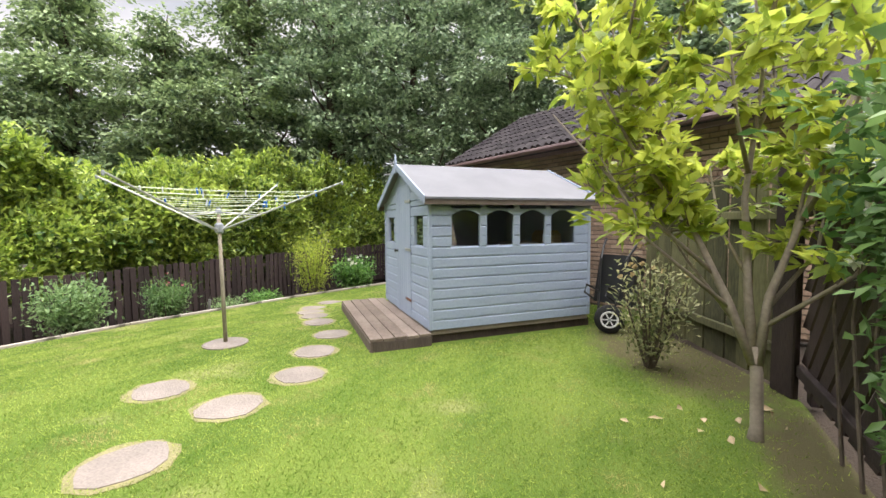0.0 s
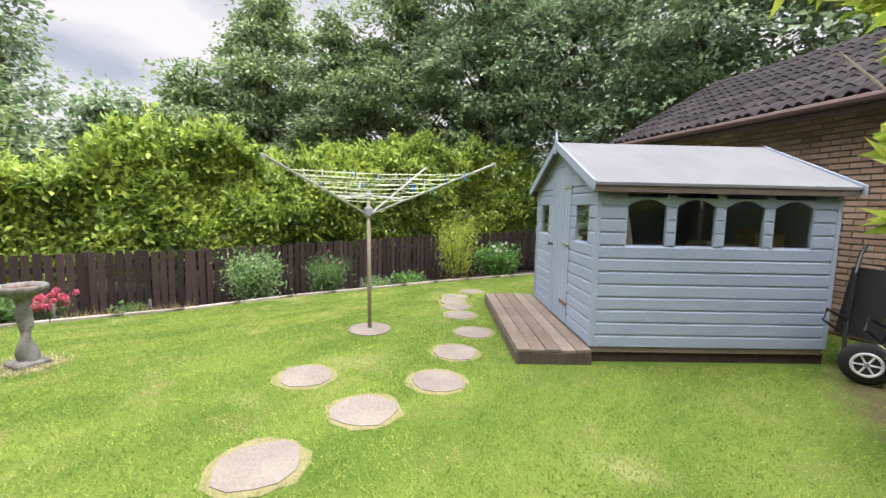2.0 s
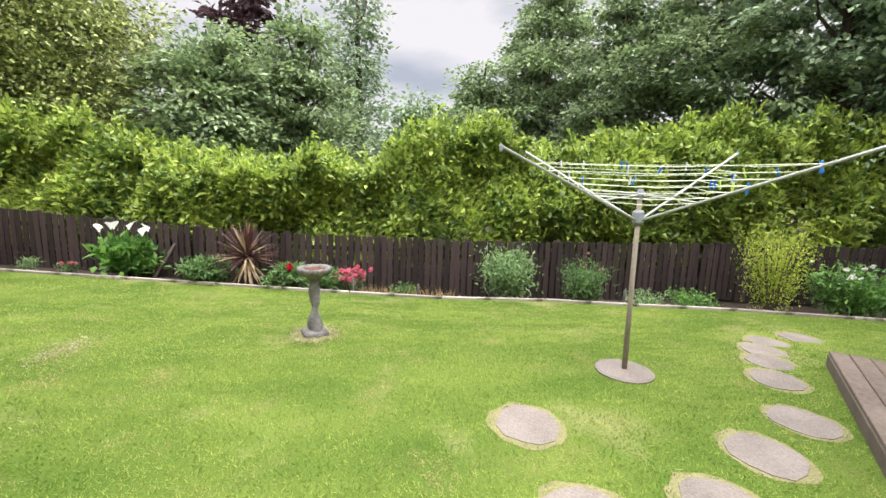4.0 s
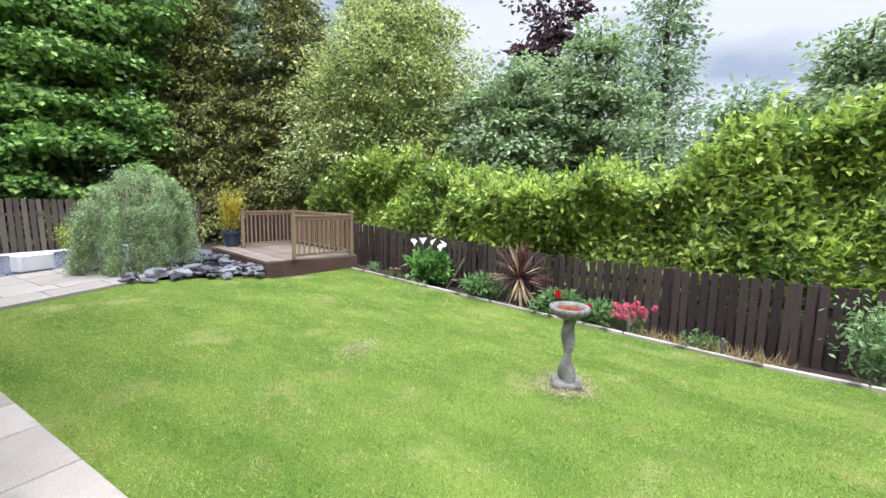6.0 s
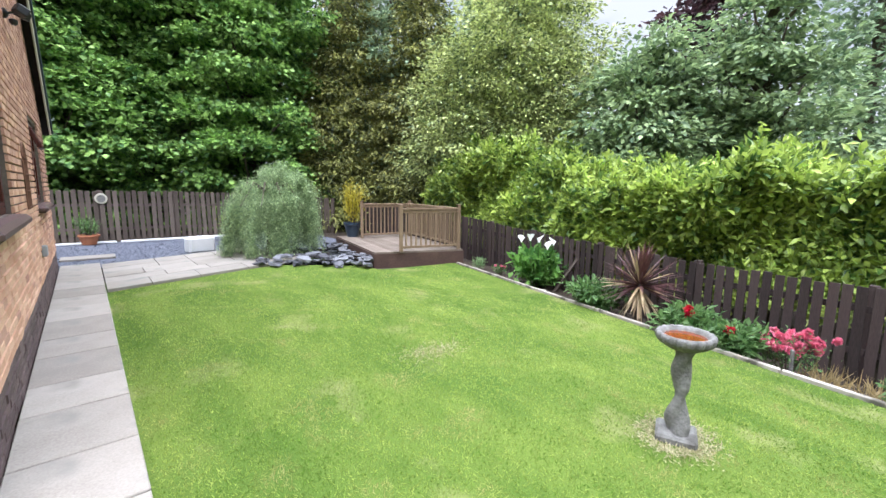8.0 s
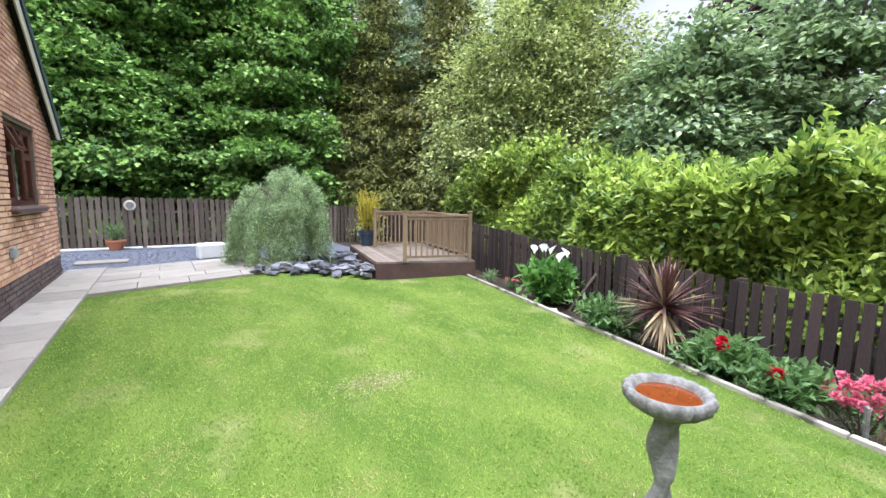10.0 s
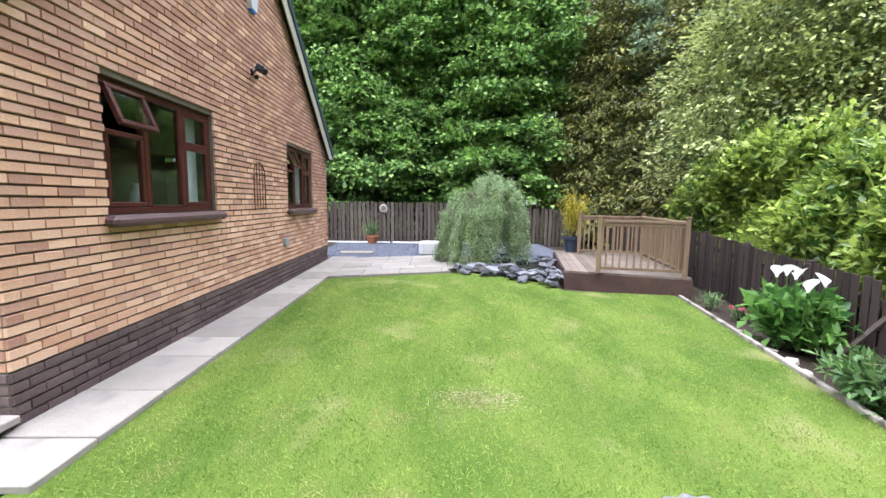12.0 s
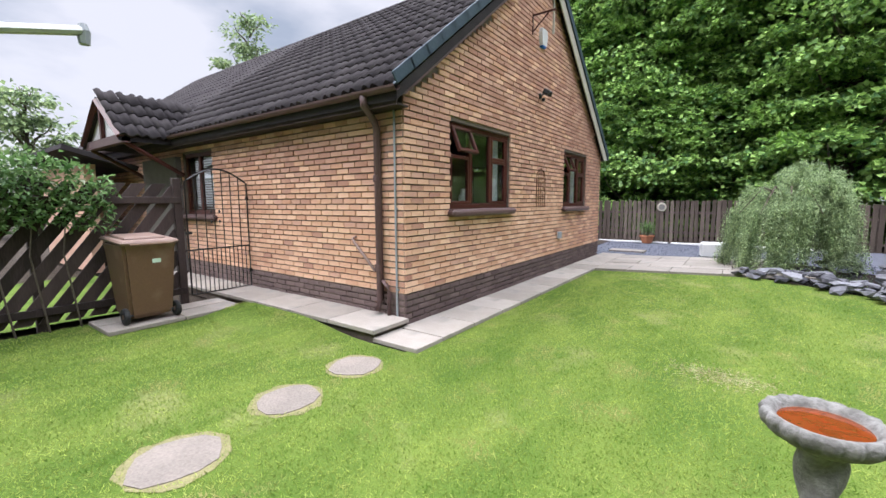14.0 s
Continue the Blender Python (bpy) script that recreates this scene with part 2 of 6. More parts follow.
label_mat = material("pale_green_sticker", (0.5, 0.66, 0.55), (0.66, 0.78, 0.68), rough=0.5, bump=0)
gravel_mat = material("slate_chips", (0.075, 0.08, 0.10), (0.155, 0.162, 0.20), rough=0.9, scale=9, fine=45, bump=1.0, bump_distance=0.03, per_island=0.4)
rock_mat = material("slate_rock", (0.035, 0.035, 0.042), (0.19, 0.19, 0.205), rough=0.7, scale=3, fine=20, bump=0.6, per_object=0.4, stretch=(1, 1, 4))
stone_mat = material("stepping_stone", (0.13, 0.112, 0.095), (0.25, 0.215, 0.182), rough=0.95, scale=3, fine=60, bump=0.9, bump_distance=0.008, per_object=0.15)
bath_mat = material("weathered_stone", (0.085, 0.082, 0.075), (0.25, 0.24, 0.22), rough=0.95, scale=9, fine=60, bump=0.8, bump_distance=0.008, stain=(0.09, 0.085, 0.075), stain_scale=7, stain_at=0.58)
rust_water_mat = material("rusty_water", (0.10, 0.02, 0.004), (0.165, 0.037, 0.008), rough=0.08, scale=3, fine=20, bump=0.02, spec=0.5)
terracotta_mat = material("terracotta", (0.33, 0.12, 0.06), (0.45, 0.19, 0.10), rough=0.85, scale=4, fine=50, bump=0.3)
blue_pot_mat = material("blue_glaze", (0.025, 0.035, 0.055), (0.05, 0.07, 0.10), rough=0.35, scale=4, fine=40, bump=0.1)
water_mat = material("pond_water", (0.012, 0.014, 0.014), (0.02, 0.024, 0.022), rough=0.05, scale=2, fine=8, bump=0.03, spec=0.6)
alu_mat = material("dull_aluminium", (0.34, 0.35, 0.33), (0.46, 0.47, 0.44), rough=0.5, metal=0.6, scale=4, fine=60, bump=0.1)
pole_mat = material("weathered_pole", (0.20, 0.17, 0.12), (0.34, 0.30, 0.23), rough=0.7, metal=0.2, scale=4, fine=40, bump=0.2)
cord_mat = material("pale_green_cord", (0.50, 0.56, 0.38), (0.66, 0.70, 0.52), rough=0.6, bump=0)
peg_blue_mat = material("blue_plastic", (0.02, 0.12, 0.45), (0.03, 0.17, 0.55), rough=0.4, bump=0)
peg_lime_mat = material("lime_plastic", (0.35, 0.5, 0.05), (0.45, 0.6, 0.1), rough=0.4, bump=0)
edge_mat = material("edging_timber", (0.24, 0.21, 0.175), (0.42, 0.375, 0.32), rough=0.9, scale=3, fine=40, bump=0.5, per_object=0.3, stain=(0.10, 0.09, 0.07), stain_scale=5, stain_at=0.56)
tyre_mat = material("rubber", (0.012, 0.012, 0.012), (0.03, 0.03, 0.03), rough=0.8, scale=6, fine=50, bump=0.3)
larch_mat = leaves_of("larch_needle", (0.10, 0.16, 0.07), (0.48, 0.60, 0.30), clump=5.0)
magnolia_mat = leaves_of("magnolia_leaf", (0.21, 0.30, 0.04), (0.64, 0.70, 0.12), clump=1.0, rough=0.4, translucent=0.5)
lime_mat = leaves_of("lime_leaf", (0.27, 0.37, 0.035), (0.52, 0.60, 0.09), clump=2.0)
gold_mat = leaves_of("bamboo_leaf", (0.36, 0.30, 0.02), (0.58, 0.50, 0.06), clump=2.0)
bush_mat = leaves_of("bush_leaf", (0.05, 0.12, 0.03), (0.17, 0.28, 0.09), clump=2.0)
grey_bush_mat = leaves_of("pale_bush_leaf", (0.11, 0.20, 0.07), (0.30, 0.44, 0.18), clump=2.0)
deep_bush_mat = leaves_of("deep_green_leaf", (0.05, 0.14, 0.03), (0.20, 0.38, 0.08), clump=2.0, rough=0.35)
cordy_mat = leaves_of("cordyline_leaf", (0.045, 0.018, 0.02), (0.20, 0.09, 0.08), clump=3.0, rough=0.4, translucent=0.15)
cordy_dry_mat = leaves_of("dry_cordyline_leaf", (0.34, 0.24, 0.13), (0.55, 0.43, 0.27), clump=3.0, translucent=0.15)
pink_mat = leaves_of("pink_petal", (0.62, 0.10, 0.19), (0.85, 0.30, 0.40), clump=4.0)
crimson_mat = leaves_of("crimson_petal", (0.42, 0.004, 0.02), (0.65, 0.012, 0.05), clump=4.0)
white_petal_mat = leaves_of("white_petal", (0.72, 0.72, 0.62), (0.86, 0.86, 0.80), clump=4.0)
straw_mat = leaves_of("dry_grass", (0.30, 0.22, 0.09), (0.48, 0.37, 0.18), clump=4.0)
pale_straw_mat = leaves_of("pale_dry_grass", (0.34, 0.31, 0.15), (0.56, 0.50, 0.31), clump=4.0)
straw_soil_mat = material("worn_turf", (0.13, 0.13, 0.05), (0.26, 0.23, 0.11), rough=0.95, scale=9, fine=60, bump=0.7, bump_distance=0.01)
dark_room_mat = material("dim_room", (0.10, 0.09, 0.08), (0.16, 0.145, 0.13), rough=0.9, bump=0)
curtain_mat = material("net_curtain", (0.55, 0.56, 0.54), (0.7, 0.71, 0.69), rough=0.9, scale=10, fine=60, bump=0.1)
pane_mat = glass("window_glass")
shoot_mat = leaves_of("new_laurel_leaf", (0.24, 0.38, 0.05), (0.55, 0.68, 0.13), clump=2.0, rough=0.35)

# ---- builders ----
def obj(name, verts, faces, mat, parent=None, label="", smooth=False):
    me = bpy.data.meshes.new(name)
    me.from_pydata([tuple(map(float, v)) for v in verts] if not isinstance(verts, np.ndarray) else verts.tolist(), [], faces if isinstance(faces, list) else faces.tolist())
    me.update()
    if smooth:
        me.polygons.foreach_set("use_smooth", [True] * len(me.polygons))
    if mat:
        me.materials.append(mat)
    ob = new(name, me)
    if parent:
        ob.parent = parent
    if label:
        tagged(ob, label)
    return ob


def part(name, bm, mat, parent, label="", smooth=False):
    me = bpy.data.meshes.new(name)
    bmesh.ops.recalc_face_normals(bm, faces=bm.faces)
    bm.to_mesh(me)
    bm.free()
    if smooth:
        me.polygons.foreach_set("use_smooth", [True] * len(me.polygons))
    if mat:
        me.materials.append(mat)
    ob = new(name, me)
    if parent:
        ob.parent = parent
    if label:
        tagged(ob, label)
    return ob


def empty(name, m, label, category, group="", kind=""):
    ob = new(name)
    ob.empty_display_size = 0.1
    ob.matrix_basis = m
    return tagged(ob, label, category, group, kind)


def add_box(bm, size, at=(0, 0, 0), turn=None, bevel=0.0):
    m = Matrix.Translation(at) @ (turn or Matrix()) @ Matrix.Diagonal((*size, 1))
    made = bmesh.ops.create_cube(bm, size=1.0, matrix=m)
    if bevel:
        edges = list({e for v in made["verts"] for e in v.link_edges})
        bmesh.ops.bevel(bm, geom=edges, offset=bevel, segments=1, affect="EDGES")
    return bm


def box(size, at=(0, 0, 0), turn=None, bevel=0.0):
    return add_box(bmesh.new(), size, at, turn, bevel)


def add_tube(bm, points, radii, sides=8, cap=True):
    """A round tube of changing width along points."""
    points = [Vector(p) for p in points]
    if not hasattr(radii, "__len__"):
        radii = [radii] * len(points)
    rings = []
    for i, p in enumerate(points):
        way = (points[min(i + 1, len(points) - 1)] - points[max(i - 1, 0)]).normalized()
        side = way.orthogonal().normalized()
        if abs(way.z) < 0.99:
            side = way.cross(Vector((0, 0, 1))).normalized()
        up = side.cross(way)
        rings.append([bm.verts.new(p + radii[i] * (math.cos(a) * side + math.sin(a) * up)) for a in [2 * math.pi * k / sides for k in range(sides)]])
    for a, b in zip(rings, rings[1:]):
        for k in range(sides):
            bm.faces.new((a[k], a[(k + 1) % sides], b[(k + 1) % sides], b[k]))
    if cap:
        bm.faces.new(rings[0])
        bm.faces.new(rings[-1])
    return bm


def tube(points, radii, sides=8):
    return add_tube(bmesh.new(), points, radii, sides)


def lathe(profile, sides=24):
    """A turned shape: rows of (radius, height)."""
    bm = bmesh.new()
    rings = [[bm.verts.new((r * math.cos(a), r * math.sin(a), z)) for a in [2 * math.pi * k / sides for k in range(sides)]] for r, z in profile]
    for a, b in zip(rings, rings[1:]):
        for k in range(sides):
            bm.faces.new((a[k], a[(k + 1) % sides], b[(k + 1) % sides], b[k]))
    bm.faces.new(rings[0])
    bm.faces.new(rings[-1])
    return bm


def prism(outline, z0, z1):
    """A slab over an outline of (x, y)."""
    bm = bmesh.new()
    low = [bm.verts.new((x, y, z0)) for x, y in outline]
    high = [bm.verts.new((x, y, z1)) for x, y in outline]
    bm.faces.new(low)
    bm.faces.new(high)
    for i in range(len(outline)):
        j = (i + 1) % len(outline)
        bm.faces.new((low[i], low[j], high[j], high[i]))
    return bm


def unit(a):
    return a / np.maximum(np.linalg.norm(a, axis=1, keepdims=True), 1e-9)


def leaf_mesh(name, places, ways, length, width, mat, parent=None, label="", fold=0.25, rng=None, spread=0.35):
    """One mesh of many small folded leaves, each at its place along its way."""
    rng = rng or np.random.default_rng(1)
    count = len(places)
    ways = unit(ways + rng.normal(0, spread, (count, 3)))
    side = unit(np.cross(ways, rng.normal(0, 0.5, (count, 3)) + (0, 0, 1.0)))
    up = np.cross(side, ways)
    ln = (length * rng.uniform(0.65, 1.25, count))[:, None]
    wd = (width * rng.uniform(0.7, 1.2, count))[:, None]
    v = np.empty((count, 4, 3))
    v[:, 0] = places
    v[:, 1] = places + ways * ln * 0.5 + side * wd * 0.5 + up * wd * fold
    v[:, 2] = places + ways * ln
    v[:, 3] = places + ways * ln * 0.5 - side * wd * 0.5 + up * wd * fold
    base = np.arange(count)[:, None] * 4
    f = np.concatenate([base + (0, 1, 2), base + (0, 2, 3)], 1).reshape(-1, 3)
    me = bpy.data.meshes.new(name)
    me.vertices.add(count * 4)
    me.vertices.foreach_set("co", v.reshape(-1))
    me.loops.add(len(f) * 3)
    me.loops.foreach_set("vertex_index", f.reshape(-1).astype(np.int32))
    me.polygons.add(len(f))
    me.polygons.foreach_set("loop_start", np.arange(0, len(f) * 3, 3, dtype=np.int32))
    me.update(calc_edges=True)
    me.materials.append(mat)
    ob = new(name, me)
    if parent:
        ob.parent = parent
    if label:
        tagged(ob, label)
    return ob


def sprays(rng, lobes, per_lobe, per_spray, spray, droop=0.2, flat=0.45, shell=0.55):
    """Leaf places and ways: sprays of leaves set over the outsides of lobes (x, y, z, rx, ry, rz)."""
    ps, ws = [], []
    for x, y, z, rx, ry, rz in lobes:
        n = max(4, int(per_lobe * (rx * ry + ry * rz + rx * rz) / 3))
        d = unit(rng.normal(0, 1, (n, 3)))
        r = rng.uniform(shell, 1.06, (n, 1)) ** 0.7
        c = np.array((x, y, z)) + d * r * (rx, ry, rz)
        out = unit(d * (1 / rx, 1 / ry, 1 / rz))
        k = rng.integers(max(2, per_spray // 2), per_spray + per_spray // 2, n)
        cc, oo = np.repeat(c, k, 0), np.repeat(out, k, 0)
        m = len(cc)
        off = rng.normal(0, 0.5, (m, 3)) * spray * np.repeat(rng.uniform(0.6, 1.3, n), k)[:, None]
        off[:, 2] *= flat
        rad = np.linalg.norm(off[:, :2], axis=1)
        off[:, 2] -= droop * rad
        ps.append(cc + off)
        ws.append(unit(off * (1, 1, 0.2) + 1e-6) * 0.8 + oo * 0.5 + (0, 0, -droop))
    return np.concatenate(ps), np.concatenate(ws)


def crown_lobes(rng, height, radius, base, count, lean=0.0):
    """Lobes of a broad crown round the origin."""
    out = []
    for i in range(count):
        h = base + (height - base) * (i + 0.5) / count
        u = (h - base) / (height - base)
        fill = radius * (0.55 + 0.45 * math.sin(math.pi * min(1, u * 0.9 + 0.12)))
        a = i * 2.4 + rng.uniform(-0.5, 0.5)
        r = fill * rng.uniform(0.35, 0.75) * (1 - 0.5 * u)
        s = fill * rng.uniform(0.38, 0.6)
        out.append((r * math.cos(a), r * math.sin(a), h, s, s, s * rng.uniform(0.65, 0.9)))
    return out


def tree(name, at, height, radius, base, mat, label, seed, leaf=(0.16, 0.09), lobes=14, per_lobe=26, per_spray=16, spray=0.55, droop=0.25,
         trunk=0.2, shape=None, flat=0.45, shell=0.55):
    rng = np.random.default_rng(seed)
    t = empty(name, pose(*at), label, "tree")
    ls = shape or crown_lobes(rng, height, radius, base, lobes)
    bm = tube([(0, 0, -0.1), (0.05, 0.03, height * 0.25), (-0.08, 0.06, height * 0.5), (0.05, -0.05, height * 0.8)], [trunk * 1.2, trunk, trunk * 0.7, trunk * 0.2], 9)
    for x, y, z, rx, ry, rz in ls:
        z0 = max(base * 0.6, z - 0.55 * math.hypot(x, y) - 0.5)
        add_tube(bm, [(0, 0, z0), (x * 0.45, y * 0.45, (z0 + z) / 2 + 0.1), (x, y, z), (x * 1.25, y * 1.25, z + rz * 0.5)], [trunk * 0.45, trunk * 0.3, trunk * 0.15, 0.015], 6)
    part("trunk", bm, bark_mat, t, smooth=True)
    p, w = sprays(rng, ls, per_lobe, per_spray, spray, droop, flat, shell)
    leaf_mesh("crown", p, w, leaf[0], leaf[1], mat, t, rng=rng)
    return t


def smooth01(t):
    t = np.clip(t, 0, 1)
    return t * t * (3 - 2 * t)


# plan of the lawn: its edging along the bed, and the fall of the ground towards it
EDGE_Y = [-7.0, -5.2, -1.2, 1.0, 2.5, 4.2, 5.6, 7.1, 8.7, 12.0]
EDGE_X = [-9.7, -9.35, -8.5, -8.05, -7.85, -7.65, -7.3, -6.97, -6.5, -5.6]
EDGE_Z = [-0.03, -0.06, -0.11, -0.14, -0.18, -0.17, -0.16, -0.15, -0.15, -0.15]


def edge_x(y):
    return np.interp(y, EDGE_Y, EDGE_X)


def lawn_z(x, y):
    ex = edge_x(y)
    top = np.interp(y, (1, 2.5, 5, 8), (-5.7, -5.0, -4.2, -3.4))
    bed = np.interp(y, (-4.5, -2, 1, 4), (0.06, 0.16, 0.28, 0.30)) * smooth01((ex - x) / 1.2)
    rise = 0.115 * smooth01((x + 2.35) / 1.2) * (1 - smooth01((x + 0.1) / 0.5)) * smooth01((0.35 - y) / 0.6)
    return np.interp(y, EDGE_Y, EDGE_Z) * smooth01((top - x) / (top - ex)) - bed + rise

# ---- ground and lawn ----
def ground_sheet():
    near_x, near_y = np.arange(-14, 8.01, 0.5), np.arange(-16, 14.01, 0.5)
    xs = np.concatenate([[-400, -150, -60, -30, -20], near_x, [12, 20, 40, 120, 400]])
    ys = np.concatenate([[-400, -150, -60, -30, -20], near_y, [18, 25, 45, 120, 400]])
    gx, gy = np.meshgrid(xs, ys)
    z = lawn_z(gx, gy) - 0.07
    v = np.stack([gx, gy, z], -1).reshape(-1, 3)
    nx = len(xs)
    f = [(j * nx + i, j * nx + i + 1, (j + 1) * nx + i + 1, (j + 1) * nx + i) for j in range(len(ys) - 1) for i in range(nx - 1)]
    return tagged(obj("ground", v, f, soil_mat, smooth=True), "dark bare soil under beds and trees", "ground", kind="structure")


def lawn_left(y):
    return np.where(y < -5.3, np.interp(y, (-7.3, -6.7, -6.1, -5.3), (-5.6, -6.5, -7.3, -7.5)), edge_x(y)) + 0.02


def lawn_right(y):
    return np.interp(y, (-0.3, 4.6, 6.7, 12), (0.85, 1.05, 0.0, 0.0))


def lawn_sheet():
    v, f = [], []
    for ys, left, right, cols in ((np.arange(-7.3, 12.01, 0.2), lawn_left, lambda y: -2.9, 50), (np.arange(-0.3, 12.01, 0.3), lambda y: -2.9, lawn_right, 16)):
        k = len(v)
        for y in ys:
            a, b = float(left(y)), float(right(y))
            for i in range(cols):
                x = a + (b - a) * i / (cols - 1)
                v.append((x, y, float(lawn_z(x, y))))
        for j in range(len(ys) - 1):
            for i in range(cols - 1):
                f.append((k + j * cols + i, k + j * cols + i + 1, k + (j + 1) * cols + i + 1, k + (j + 1) * cols + i))
    return tagged(obj("lawn", v, f, lawn_mat, smooth=True), "short mown green lawn with paler dry patches", "lawn", kind="structure")


ground_sheet()
lawn_sheet()

FENCE_Y = [-13.6, -6.5, -3.6, -0.3, 1.5, 3.2, 5.0, 8.3, 11.5, 15]
FENCE_X = [-11.4, -10.5, -10.0, -9.5, -9.4, -9.3, -9.15, -8.75, -8.1, -7.3]
FENCE_T = [1.15, 0.98, 0.80, 0.66, 0.63, 0.60, 0.62, 0.70, 0.76, 0.80]

# ---- hedge and trees ----
def hedge_top(y):
    return np.interp(y, (-9, -6, -4, -2, 0, 1.5, 3, 4.2, 5.5, 7, 9, 12), (2.5, 2.3, 1.95, 1.85, 1.8, 1.85, 2.25, 2.6, 2.35, 2.5, 2.75, 2.9))


def hedge():
    rng = np.random.default_rng(11)
    h = empty("laurel_hedge", pose(-10.6, 2, -0.4), "tall laurel hedge with glossy yellow-green leaves behind the fence", "hedge")
    ps, ws = [], []
    waves = [(rng.uniform(0.5, 7.0), rng.uniform(-3.0, 3.0), rng.uniform(0, 6.28)) for _ in range(14)]

    def lumps(along, up):
        return sum(np.sin(along * f + up * g + p) / (0.9 + 0.45 * f) for f, g, p in waves) * 0.22

    def crest(along):
        return hedge_top(along) + 0.8 * lumps(along, 0.0) + 0.10 * np.sin(along * 9.7 + 2 * np.sin(along * 3.1))

    n = 10500
    y = rng.uniform(-8.5, 13, n)
    top = crest(y)
    u = rng.uniform(0, 1, n)
    z = top * u ** 0.8
    front = np.interp(y, FENCE_Y, FENCE_X) - 0.42
    depth = (np.clip(z - 0.6, 0, 9) / 2.6) ** 2 * 0.9 + rng.exponential(0.15, n) - lumps(y, z) * 1.1
    x = np.minimum(front - 0.15 - depth, front - 0.05 + 0.22 * np.clip(z - 1.0, 0, 1))
    c = np.stack([x, y, z], 1)
    out = np.stack([np.ones(n) * 0.8, rng.normal(0, 0.35, n), 0.35 + 0.5 * u], 1)
    # a broad flat top behind the face
    m = 4200
    y2 = rng.uniform(-8.5, 13, m)
    x2 = np.interp(y2, FENCE_Y, FENCE_X) - 0.9 - rng.uniform(0, 2.4, m)
    z2 = crest(y2) + rng.normal(0, 0.14, m) + 0.12 * np.sin(x2 * 4 + y2 * 3)
    c = np.concatenate([c, np.stack([x2, y2, z2], 1)])
    out = np.concatenate([out, np.stack([rng.normal(0.3, 0.3, m), rng.normal(0, 0.3, m), np.ones(m)], 1)])
    k = rng.integers(6, 13, len(c))
    cc, oo = np.repeat(c, k, 0), np.repeat(out, k, 0)
    along = rng.uniform(0, 0.26, len(cc))[:, None]
    ps = cc + unit(oo) * along + rng.normal(0, 0.05, (len(cc), 3))
    ws = unit(oo) * 0.6 + rng.normal(0, 0.6, (len(cc), 3))
    leaf_mesh("foliage", ps - np.array((-10.6, 2, -0.4)), ws, 0.175, 0.08, laurel_mat, h, rng=rng)
    # pale new shoots standing out of the hedge
    pick = rng.choice(len(c), 2100)
    k = rng.integers(7, 13, len(pick))
    cc, oo = np.repeat(c[pick], k, 0), np.repeat(unit(out[pick]) * 0.5 + (0.1, 0, 0.9), k, 0)
    along = rng.uniform(0.02, 0.32, len(cc))[:, None]
    leaf_mesh("new_shoot", cc + unit(oo) * along + rng.normal(0, 0.02, (len(cc), 3)) - np.array((-10.6, 2, -0.4)), unit(oo) * 0.5 + rng.normal(0, 0.5, (len(cc), 3)), 0.15, 0.055, shoot_mat, h, "pale yellow-green new shoots", rng=rng)
    bm = bmesh.new()
    for yy in np.arange(-8, 13, 0.7):
        xx = float(np.interp(yy, FENCE_Y, FENCE_X)) - 1.2
        add_tube(bm, [(xx + 10.6, yy - 2, 0), (xx + 10.6 + rng.uniform(-.2, .2), yy - 2 + rng.uniform(-.3, .3), 1.3), (xx + 10.4, yy - 2, 2.3)], [0.05, 0.035, 0.012], 6)
    part("stem", bm, bark_mat, h)


hedge()
rngs = np.random.default_rng(5)
# woodland beyond the far fence
SY = [(-1.5, -18.0), (-5.0, -18.5), (-8.3, -17.0), (2.0, -19.5), (-3.5, -22.5), (-8.0, -23.0), (4.5, -23.0), (-12.0, -20.5), (6.5, -18.0)]
for i, (x, y) in enumerate(SY):
    tree("sycamore", (x, y, -0.1), 13.5 + (i % 3) * 1.5, 3.5, 0.6, sycamore_mat, "tall sycamore with broad bright green leaves", 100 + i,
         leaf=(0.20, 0.19) if i < 4 else (0.27, 0.25), lobes=28, per_lobe=12 if i < 4 else 5, per_spray=100 if i < 4 else 50, spray=0.78, droop=0.30, trunk=0.24, flat=0.26)
cone = [(0.5 * math.cos(i * 2.4) * (1 - i / 26), 0.5 * math.sin(i * 2.4) * (1 - i / 26), 0.8 + i * 0.42, 2.8 * (1 - i / 32), 2.8 * (1 - i / 32), 0.7) for i in range(26)]
tree("cypress", (-12.4, -15.9, -0.1), 11.5, 2.3, 0.2, conifer_mat, "dense cypress with dull gold-green sprays", 201, leaf=(0.20, 0.07), per_lobe=24, per_spray=62, spray=0.6, droop=0.5, trunk=0.25, shape=cone, flat=0.3)
tree("cypress", (-14.6, -13.4, -0.1), 11.0, 2.3, 0.2, conifer_mat, "dense cypress with dull gold-green sprays", 204, leaf=(0.22, 0.08), per_lobe=20, per_spray=50, spray=0.6, droop=0.5, trunk=0.25, shape=cone, flat=0.3)
tree("variegated_tree", (-14.6, -8.0, -0.2), 8.6, 4.1, 1.6, pale_leaf_mat, "broad tree with pale variegated leaves", 202, leaf=(0.145, 0.075), lobes=32, per_lobe=20, per_spray=66, spray=0.5, trunk=0.18)
spire = [(0.3 * math.cos(i * 2.4), 0.3 * math.sin(i * 2.4), 1.2 + i * 0.7, 1.6 * (1 - i / 22), 1.6 * (1 - i / 22), 0.8) for i in range(15)]
